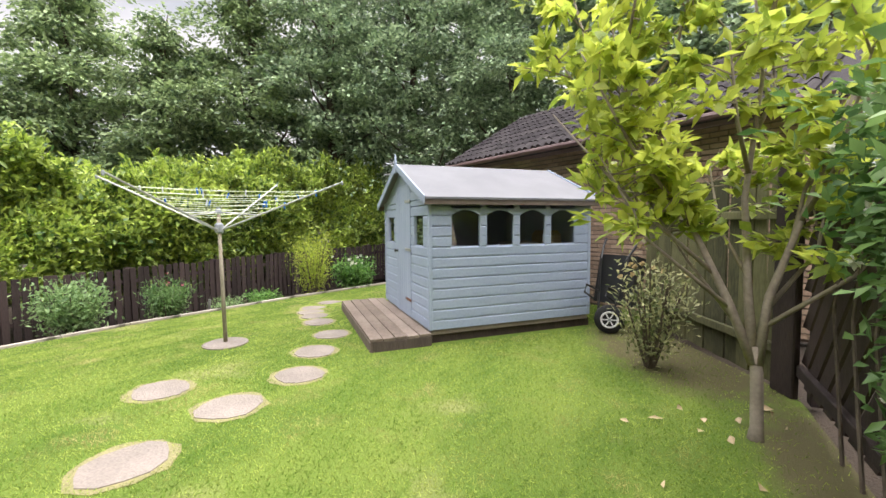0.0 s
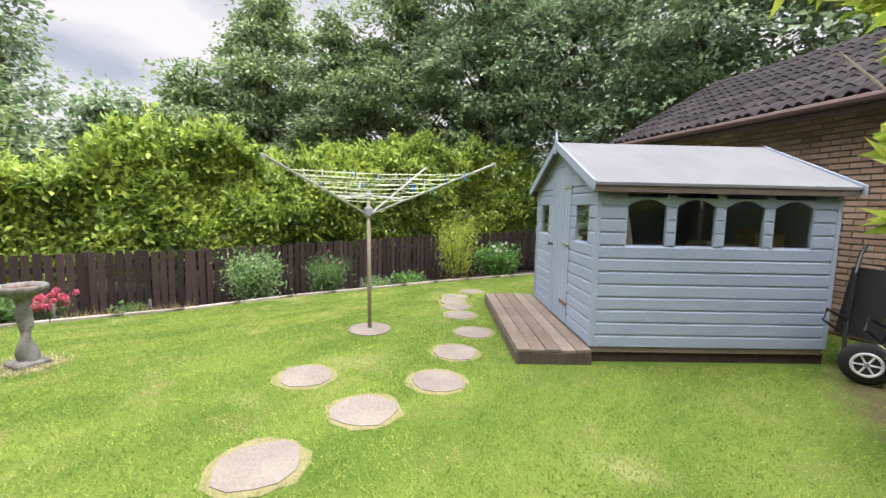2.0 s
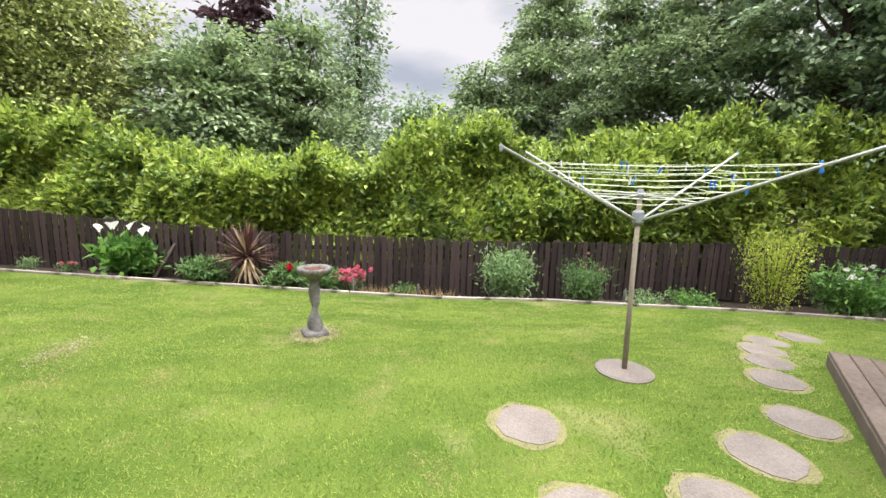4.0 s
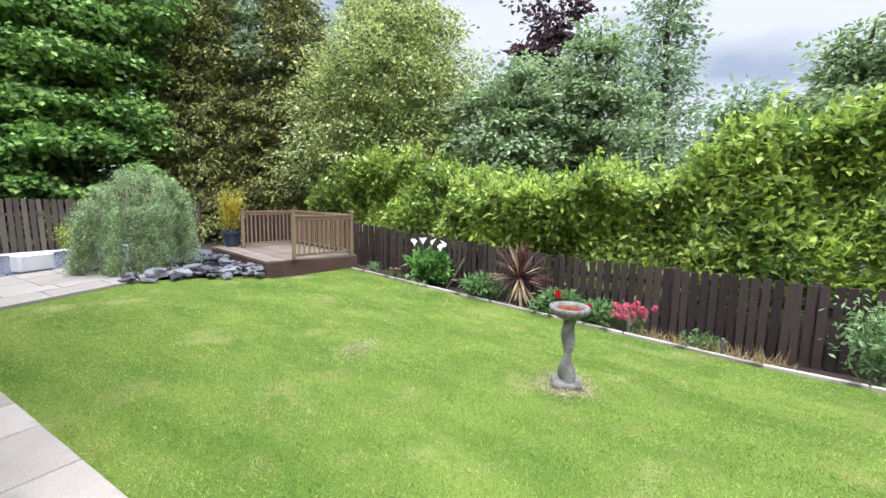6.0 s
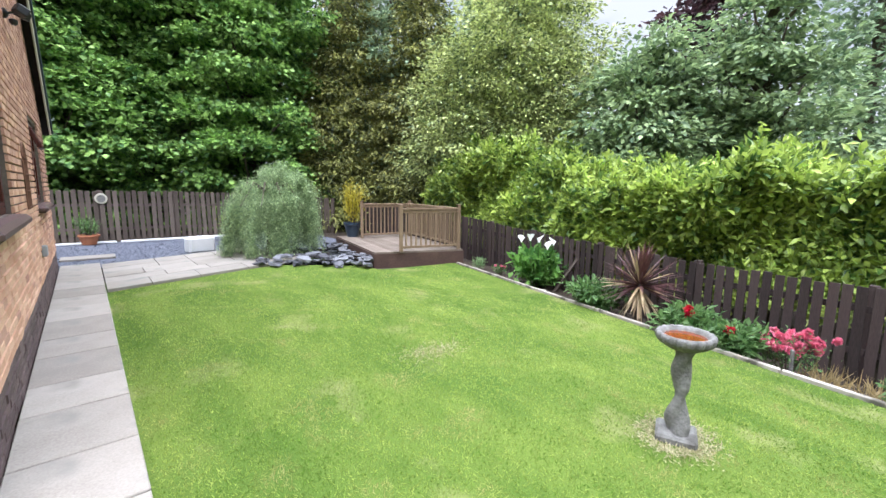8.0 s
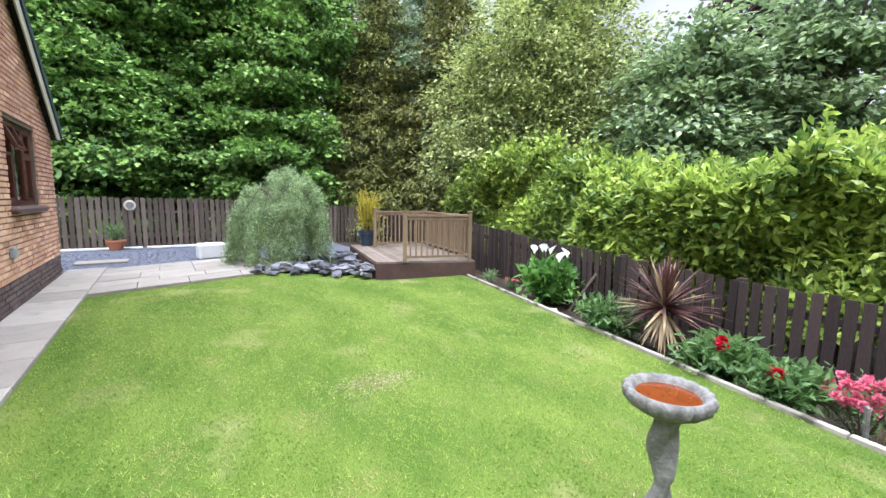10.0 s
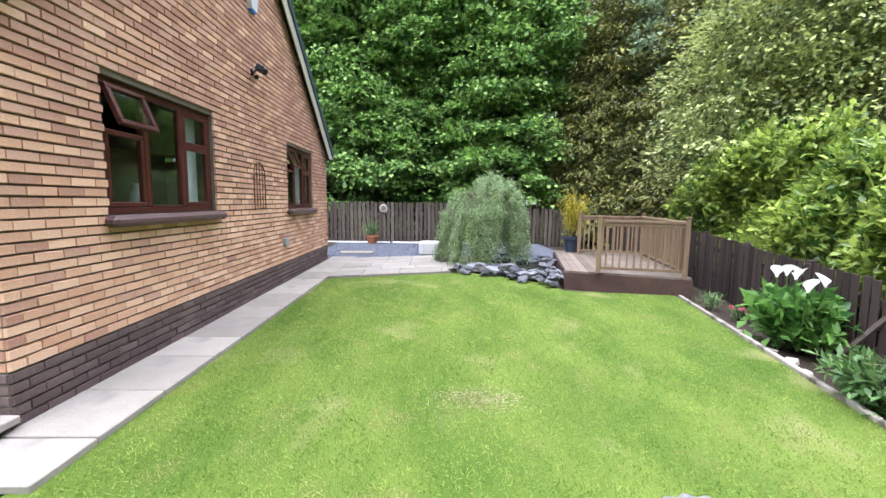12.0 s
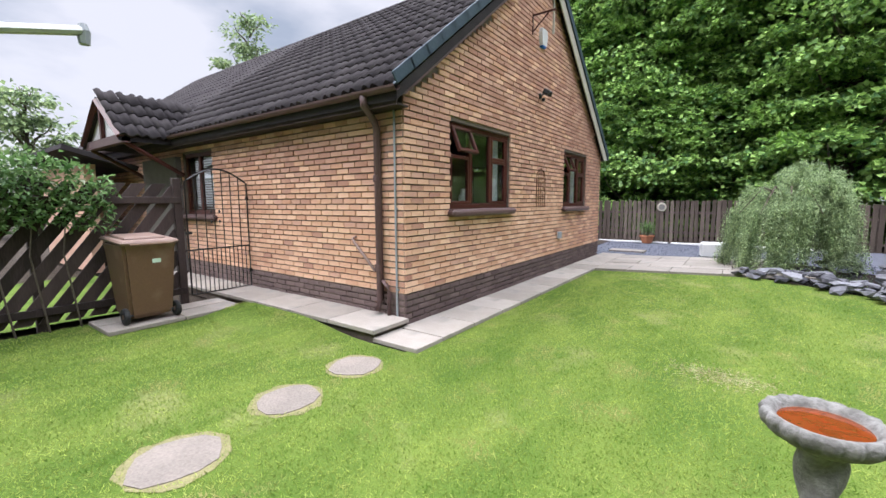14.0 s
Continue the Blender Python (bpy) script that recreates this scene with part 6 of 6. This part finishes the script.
shrub("rhododendron", bed(-6.95, 9.2), 0.60, 0.95, deep_bush_mat, "dark rhododendron with white blossoms", 53, (0.11, 0.045), 2200, flower=(white_petal_mat, 14, 0.04))
shrub("low_plant", bed(-9.55, -4.7), 0.2, 0.25, grey_bush_mat, "pale weedy plant beside the deck", 54, (0.10, 0.012), 300)
shrub("fern_rose", (-0.03, 4.93, -0.02), 0.36, 1.22, rose_mat, "straggly rose shrub with pale leaves near the fence", 55, (0.07, 0.028), 1150, upright=0.7, stems=16, flower=(straw_mat, 10, 0.03))
shrub("bamboo", (-8.72, -9.0, 0.59), 0.32, 1.25, gold_mat, "golden bamboo growing in the blue pot", 56, (0.13, 0.02), 1500, upright=1.3, stems=18)
shrub("pot_plant", (-2.9, -13.1, 0.22), 0.30, 0.55, bush_mat, "wispy green plant in the terracotta pot", 57, (0.11, 0.015), 600, upright=0.9)
shrub("yellow_shrub", (-6.5, -12.6, -0.02), 0.4, 0.95, lime_mat, "yellow-green shrub before the back fence", 58, (0.08, 0.035), 1200)
# dry grass in the bed
rng = np.random.default_rng(31)
p = np.stack([rng.uniform(-9.1, -8.5, 420), rng.uniform(1.05, 2.9, 420), np.zeros(420)], 1)
p[:, 2] = lawn_z(p[:, 0], p[:, 1]) - 0.07
tagged(leaf_mesh("dry_grass", p, rng.normal(0, 0.3, (420, 3)) + (0, 0, 1), 0.26, 0.012, straw_mat, None, rng=rng), "dry straw-coloured grass in the bed", "grass", kind="stuff")
# arum flowers
for i, (dx, dy, dz) in enumerate(((-0.30, -0.35, 0.83), (0.02, -0.15, 0.88), (0.20, 0.12, 0.90), (0.26, 0.30, 0.80), (-0.12, -0.4, 0.80), (0.1, 0.3, 0.86))):
    x, y, z = bed(-9.45, -3.0)
    dx, dy = dx * 1.2, dy * 1.35
    e = empty("arum_flower", pose(x + dx, y + dy, z), "white arum bloom on a green stalk", "flower", group="arum blooms")
    part("stalk", tube([(-dx * 0.5, -dy * 0.5, 0.1), (0, 0, dz)], 0.008, 6), deep_bush_mat, e)
    bm = bmesh.new()
    rows = []
    for j in range(5):
        u = j / 4
        ring = []
        for k in range(12):
            a = 2 * math.pi * k / 12
            r = 0.012 + 0.058 * u ** 1.5
            ring.append(bm.verts.new((r * math.cos(a) + 0.03 * u, r * math.sin(a), dz + 0.11 * u + 0.04 * u * math.cos(a))))
        rows.append(ring)
    for a, b in zip(rows, rows[1:]):
        for k in range(12):
            bm.faces.new((a[k], a[(k + 1) % 12], b[(k + 1) % 12], b[k]))
    part("spathe", bm, white_petal_mat, e, smooth=True).matrix_basis = pose(0, 0, 0, 0, 0, 60 * i)

# cordyline: a burst of sword leaves
cx, cy, cz = bed(-8.95, -0.83)
co = empty("cordyline", pose(cx, cy, cz), "dark red cordyline with spiky arching leaves in the bed", "plant")
part("stem", tube([(0, 0, -0.05), (0.01, 0, 0.25), (0, 0, 0.55)], [0.05, 0.045, 0.05], 10), bark_mat, co)
rng = np.random.default_rng(77)


def sword(bm, start, way, length, width, sag):
    way = Vector(way).normalized()
    side = way.cross(Vector((0, 0, 1)))
    side = side.normalized() if side.length > 0.05 else Vector((1, 0, 0))
    prev = None
    for i in range(6):
        u = i / 5
        c = Vector(start) + way * length * u - Vector((0, 0, 1)) * sag * length * u * u
        w = width * (1 - u ** 2.2) * (0.6 + 0.4 * min(1, u * 4)) + 0.0008
        pair = (bm.verts.new(c + side * w), bm.verts.new(c - Vector((0, 0, w * 0.5))), bm.verts.new(c - side * w))
        if prev:
            bm.faces.new((prev[0], prev[1], pair[1], pair[0]))
            bm.faces.new((prev[1], prev[2], pair[2], pair[1]))
        prev = pair


for i in range(130):
    el = rng.uniform(-15, 85)
    a = rng.uniform(0, 360)
    bm = bmesh.new()
    w = (math.cos(radians(a)) * math.cos(radians(el)), math.sin(radians(a)) * math.cos(radians(el)), math.sin(radians(el)))
    sword(bm, (w[0] * 0.04, w[1] * 0.04, 0.55 + 0.06 * w[2]), w, rng.uniform(0.50, 0.72), 0.021, rng.uniform(0.02, 0.22))
    part("leaf", bm, cordy_mat if rng.random() < 0.8 else cordy_dry_mat, co)
for i in range(40):
    a = rng.uniform(0, 360)
    bm = bmesh.new()
    sword(bm, (0, 0, 0.5), (math.cos(radians(a)), math.sin(radians(a)), rng.uniform(-1.6, -0.6)), rng.uniform(0.38, 0.52), 0.024, 0.15)
    part("dry_leaf", bm, cordy_dry_mat, co)
# stake leaning on the fence, stones and a label post in the bed
x, y, z = bed(-9.55, -2.4)
st = part("stake", tube([(x + 0.05, y - 0.25, z), (x - 0.38, y + 0.10, z + 0.86)], 0.032, 4), fence_grey_mat, None)
tagged(st, "weathered timber stake leaning in the bed", "stake")
for i, (x, y, s) in enumerate(((-9.1, -3.5, 0.10), (-8.95, -2.5, 0.12), (-8.9, -2.25, 0.09), (-9.0, -2.85, 0.1))):
    ob = part("bed_stone", rock(50 + i, s), edge_mat, None)
    ob.matrix_basis = pose(x, y, ground_at(x, y) + s * 0.2, 0, 0, 40 * i)
    tagged(ob, "pale rough stone in the flower bed", "stone", group="bed stones")
for x, y, hh in ((-8.25, 1.05, 0.3), (-8.35, 2.15, 0.28), (-7.6, 5.55, 0.3)):
    ob = part("peg_post", box((0.05, 0.025, hh), (0, 0, hh / 2), bevel=0.006), bath_mat, None)
    ob.matrix_basis = pose(x, y, ground_at(x, y), 3, 4, 30)
    tagged(ob, "short grey post in the flower bed", "post")

# weeping larch: hanging strands over a dome
wl_ = empty("weeping_larch", pose(-6.3, -8.6, 0.0), "weeping larch like a pale green hanging dome", "tree")
rng = np.random.default_rng(90)
bm = tube([(0.1, 0.0, -0.05), (0.05, 0.05, 0.9), (0.0, 0.0, 1.6), (-0.15, 0, 1.95)], [0.07, 0.055, 0.04, 0.02], 8)
ps, ws = [], []
for i in range(64):
    a = rng.uniform(0, 2 * math.pi)
    u = math.sqrt(rng.uniform(0, 1))
    east = math.cos(a) > 0
    px = u * math.cos(a) * (1.14 if east else 0.85) - 0.15
    py = u * math.sin(a) * 0.85
    top = 2.12 - (1.05 * (max(px + 0.15, 0) / 1.3) ** 1.1 + (0.75 * (min(px + 0.15, 0) / -0.85) ** 2 if not east else 0)) - 0.55 * (py / 0.85) ** 2 + rng.normal(0, 0.13)
    tilt = rng.normal(0, 0.10, 2)
    for k in range(38):
        sx, sy = px + rng.normal(0, 0.085), py + rng.normal(0, 0.085)
        zt = top + rng.normal(0, 0.05) - 2.2 * ((sx - px) ** 2 + (sy - py) ** 2)
        ln = min(rng.uniform(0.5, 1.1) if u < 0.7 else rng.uniform(0.9, 1.7), zt - 0.08)
        n = int(ln / 0.024)
        t = np.linspace(0, 1, n)
        p = np.stack([sx + ((px + 0.15) * 0.14 + tilt[0]) * t, sy + (py * 0.14 + tilt[1]) * t, zt - ln * t + 0.03 * np.sin(t * 7)], 1) + rng.normal(0, 0.014, (n, 3))
        ps.append(p)
        ws.append(rng.normal(0, 0.6, (n, 3)) + (math.cos(a) * 0.35, math.sin(a) * 0.35, -0.6))
for i in range(12):
    a = i * 0.52
    add_tube(bm, [(0, 0, 1.5), (0.5 * math.cos(a), 0.5 * math.sin(a), 1.75), (0.95 * math.cos(a), 0.95 * math.sin(a), 1.2)], [0.03, 0.018, 0.006], 6)
part("trunk", bm, bark_mat, wl_)
leaf_mesh("foliage", np.concatenate(ps), np.concatenate(ws), 0.055, 0.017, larch_mat, wl_, rng=rng)

# young magnolia on the lawn by the mossy fence
mg = empty("magnolia", pose(0.57, 3.69, 0.0), "young multi-stemmed tree with large yellow-green leaves", "tree")
bm = tube([(0, 0, -0.06), (0.01, 0.01, 0.08), (0.0, 0.02, 0.45), (-0.02, 0.03, 0.62)], [0.058, 0.040, 0.038, 0.03], 10)
rng = np.random.default_rng(15)
limbs = [(-0.75, 0.15, 1.75), (-0.55, 0.5, 2.3), (-0.25, -0.2, 2.6), (0.1, 0.4, 2.8), (0.45, 0.2, 2.2), (0.3, -0.5, 2.3), (-0.9, -0.1, 2.5), (-0.4, 0.1, 3.2), (0.5, 0.55, 1.8), (-0.2, 0.8, 1.9), (0.75, -0.1, 1.7), (-0.95, 0.45, 2.9), (0.1, 0.0, 3.4), (0.75, 0.1, 2.9), (-1.35, 0.1, 2.3), (-1.4, 0.15, 2.85), (-1.25, 0.2, 3.3), (-1.0, 0.0, 1.95), (-0.7, 0.1, 3.5), (-1.1, -0.3, 2.6)]
MAIN = [[(-0.02, 0.02, 0.5), (-0.16, 0.08, 0.9), (-0.42, 0.15, 1.5), (-0.80, 0.2, 2.3), (-0.95, 0.2, 3.0)], [(-0.02, 0.02, 0.5), (-0.05, 0.08, 0.95), (-0.08, 0.12, 1.6), (0.0, 0.15, 2.4), (-0.1, 0.1, 3.2)],
        [(0.0, 0.02, 0.5), (0.06, 0.06, 0.95), (0.2, 0.08, 1.4), (0.38, 0.1, 2.0), (0.55, 0.1, 2.6)]]
pale_bark_mat = material("pale_bark", (0.17, 0.14, 0.105), (0.32, 0.275, 0.22), rough=0.85, scale=5, fine=35, bump=0.4)
twigs = bmesh.new()
for k, stem in enumerate(MAIN):
    add_tube(bm, stem, [0.034, 0.027, 0.020, 0.012, 0.005], 8)
ps, ws = [], []
for lx, ly, lz in limbs:
    c = np.array((lx, ly, lz))
    stem = MAIN[0] if lx < -0.3 else MAIN[1] if lx < 0.3 else MAIN[2]
    level = max(0.75, lz - 0.75 - 0.35 * abs(lx))
    a = np.array([np.interp(level, [q[2] for q in stem], [q[k] for q in stem]) for k in range(3)])
    b = (a + c) / 2 + (rng.uniform(-0.1, 0.1), rng.uniform(-0.1, 0.1), -0.10)
    part("limb", tube([tuple(a), tuple(b), tuple(c)], [0.017, 0.012, 0.005], 7), pale_bark_mat, mg, smooth=True)
    for k in range(9):
        t = rng.uniform(0.45, 1.0)
        s = (1 - t) ** 2 * a + 2 * t * (1 - t) * b + t * t * c
        d = rng.normal(0, 1, 3) * (1, 1, 0.5) + (0, 0, 0.35)
        e_ = s + d / np.linalg.norm(d) * rng.uniform(0.2, 0.5)
        add_tube(twigs, [tuple(s), tuple((s + e_) / 2 + (0, 0, 0.02)), tuple(e_)], [0.007, 0.005, 0.003], 5)
        n = 26
        u = rng.uniform(0.25, 1.05, n)[:, None]
        ps.append(s + (e_ - s) * u + rng.normal(0, 0.025, (n, 3)))
        ws.append(rng.normal(0, 0.8, (n, 3)) + d / np.linalg.norm(d) + (0, 0, 0.15))
part("trunk", bm, pale_bark_mat, mg, smooth=True)
tagged(part("twig", twigs, pale_bark_mat, mg), "fine leafy twigs", kind="stuff")
leaf_mesh("crown", np.concatenate(ps), np.concatenate(ws), 0.135, 0.068, magnolia_mat, mg, rng=rng)

# white-flowered climber over the slanting fence
cl = empty("clematis", pose(1.35, 0.9, 0.0), "climber with small white flowers over the dark fence", "climber")
rng = np.random.default_rng(23)
n = 4600
y = 0.9 + 2.05 * rng.beta(1.3, 1.0, n)
base = 0.87 + 0.045 * y
z = np.where(rng.random(n) < 0.72, rng.uniform(1.15, 1.95, n) + 0.1 * np.sin(y * 5), 0.35 + 1.4 * rng.random(n) * np.clip((y - 2.2) * 1.2, 0, 1))
x = base - 0.05 - np.abs(rng.normal(0, 0.14, n)) * np.clip(z, 0.4, 2) / 1.4
keep = (z > 0.3) & ~((z < 1.15) & (y < 2.2))
p = np.stack([x - 1.35, y - 0.9, z], 1)[keep]
leaf_mesh("foliage", p, rng.normal(0, 0.7, (len(p), 3)) + (-0.6, 0, 0.1), 0.085, 0.042, bush_mat, cl, rng=rng)
bm = bmesh.new()
for i in range(9):
    yy = 1.3 + 0.28 * i
    add_tube(bm, [(0.80 + 0.045 * yy - 1.35, yy - 0.9, 0.0), (0.76 + 0.045 * yy - 1.35, yy - 0.8, 0.9), (0.78 + 0.045 * yy - 1.35, yy - 0.9, 1.7)], [0.012, 0.009, 0.005], 5)
part("stem", bm, bark_mat, cl)
pick = p[rng.choice(len(p), 34, replace=False)]
for c in pick:
    d = unit(rng.normal(0, 1, (9, 3)) + (-0.8, 0, 0.2))
    leaf_mesh("flower", np.repeat((c + (-0.05, 0, 0))[None], 9, 0), d, 0.035, 0.026, white_petal_mat, cl, rng=rng)

# fallen leaves under the magnolia
rng = np.random.default_rng(61)
for i in range(14):
    x, y = rng.uniform(-0.2, 0.8), rng.uniform(2.6, 4.4)
    ob = leaf_mesh("fallen_leaf", np.zeros((1, 3)), rng.normal(0, 1, (1, 3)) * (1, 1, 0.1), 0.09, 0.05, cordy_dry_mat, None, rng=rng)
    ob.matrix_basis = pose(x, y, 0.02)
    tagged(ob, "dry fallen leaf on the grass", "leaf", group="fallen leaves")

# a worn straw-coloured patch in the middle of the lawn
rng = np.random.default_rng(64)
n = 900
p = rng.normal(0, 1, (n, 2)) * (0.20, 0.11) + (-5.46, -1.37)
p = np.column_stack([p, lawn_z(p[:, 0], p[:, 1]) + 0.004])
tagged(leaf_mesh("dry_turf", p, rng.normal(0, 1, (n, 3)) * (1, 1, 0.1) + (0, 0, 0.35), 0.035, 0.006, pale_straw_mat, None, rng=rng), "dry straw-coloured patch worn in the lawn", "turf", kind="stuff")

# ---- grass blades over the lawn ----
def grass():
    rng = np.random.default_rng(2)
    n = 800000
    y = rng.uniform(-7.2, 8.8, n)
    x = rng.uniform(-9.4, 1.1, n)
    near = np.hypot(x + 3.5, y - 1.8)
    ok = rng.random(n) < np.clip(1.25 - near / 9.5, 0.18, 1)
    ok &= (x > np.vectorize(lambda q: float(lawn_left(q)))(np.round(y, 1)) + 0.0)
    ok &= np.where(y < -0.3, x < -3.02, x < lawn_right(y))
    ok &= ~((y < -0.27) & (x > -3.04)) & ~((x > 0.09) & (y < 1.27))
    ok &= y > -6.32 + 0.30 * (x + 3.03)
    for sx, sy, s in stones:
        ok &= np.hypot(x - sx, y - sy) > 0.225 * s
    ok &= np.hypot(x + 4.69, y - 3.74) > 0.25
    ok &= np.hypot(x + 5.79, y - 0.82) > 0.16
    c, s_ = math.cos(SHED_TURN), math.sin(SHED_TURN)
    lx, ly = (x + 2.386) * c + (y - 4.75) * s_, -(x + 2.386) * s_ + (y - 4.75) * c
    ok &= ~((lx > -0.76) & (lx < 2.4) & (ly > -0.10) & (ly < 2.5))
    for (bx, by), turn, (rx, ry) in BARE:
        ct, st = math.cos(radians(turn)), math.sin(radians(turn))
        bare = np.hypot(((x - bx) * ct + (y - by) * st) / rx, (-(x - bx) * st + (y - by) * ct) / ry)
        ok &= rng.random(n) > np.clip(1.7 * (1 - bare), 0, 0.82)
    x, y = x[ok], y[ok]
    m = len(x)
    z = lawn_z(x, y)
    a = rng.uniform(0, 2 * math.pi, m)
    h = rng.uniform(0.008, 0.022, m)
    w = rng.uniform(0.0025, 0.005, m)
    lean = rng.normal(0, 0.016, (m, 2))
    v = np.empty((m, 3, 3))
    v[:, 0] = np.stack([x + w * np.cos(a), y + w * np.sin(a), z - 0.002], 1)
    v[:, 1] = np.stack([x - w * np.cos(a), y - w * np.sin(a), z - 0.002], 1)
    v[:, 2] = np.stack([x + lean[:, 0], y + lean[:, 1], z + h], 1)
    me = bpy.data.meshes.new("grass")
    me.vertices.add(m * 3)
    me.vertices.foreach_set("co", v.reshape(-1))
    me.loops.add(m * 3)
    me.loops.foreach_set("vertex_index", np.arange(m * 3, dtype=np.int32))
    me.polygons.add(m)
    me.polygons.foreach_set("loop_start", np.arange(0, m * 3, 3, dtype=np.int32))
    me.update(calc_edges=True)
    me.materials.append(blade_mat)
    return tagged(new("grass", me), "short blades of lawn grass", "grass", kind="stuff")


SHED_TURN = radians(46.3)
grass()

# ---- bricks and tiles, one by one where the camera passes nearest ----
rng_b = random.Random(21)
lay_bricks(rng_b, gable, lambda u, z, d: Matrix(((0, -1, 0, GX + 0.012 + d), (-1, 0, 0, NY - u), (0, 0, 1, z), (0, 0, 0, 1))), NY - FY,
           lambda u: gable_top(NY - u) + 0.02, [(NY - W1[0], NY - W1[1], W1[2] - 0.03, W1[3]), (NY - W2[0], NY - W2[1], W2[2] - 0.03, W2[3])],
           lambda u, z: u < 2.1 and PLINTH < z < 2.5)
lay_bricks(rng_b, side, lambda u, z, d: Matrix(((-1, 0, 0, GX + 0.012 + u), (0, 1, 0, NY - 0.012 + d), (0, 0, 1, z), (0, 0, 0, 1))), 12.0,
           lambda u: 2.55, [(WS[0] - GX, WS[1] - GX, WS[2] - 0.03, WS[3])], lambda u, z: u < 2.1 and PLINTH < z < 2.3)
lay_tiles(near_roof, roof_at(GX - 0.10, -0.02, 0.0), (1, 0, 0), SLOPE_UP, 40, 15, 19)
lay_bricks(rng_b, gw, lambda u, z, d: Matrix(((1, 0, 0, u), (0, -1, 0, 0.012 + d), (0, 0, 1, z), (0, 0, 0, 1))), 7.0,
           lambda u: 2.85, [], lambda u, z: False, (garage_brick_mat, garage_brick_mat, garage_brick_mat))
lay_tiles(gr, (-0.15, -0.36, 2.83), (1, 0, 0), (0, 2.75, 1.55), 21, 9, 0)
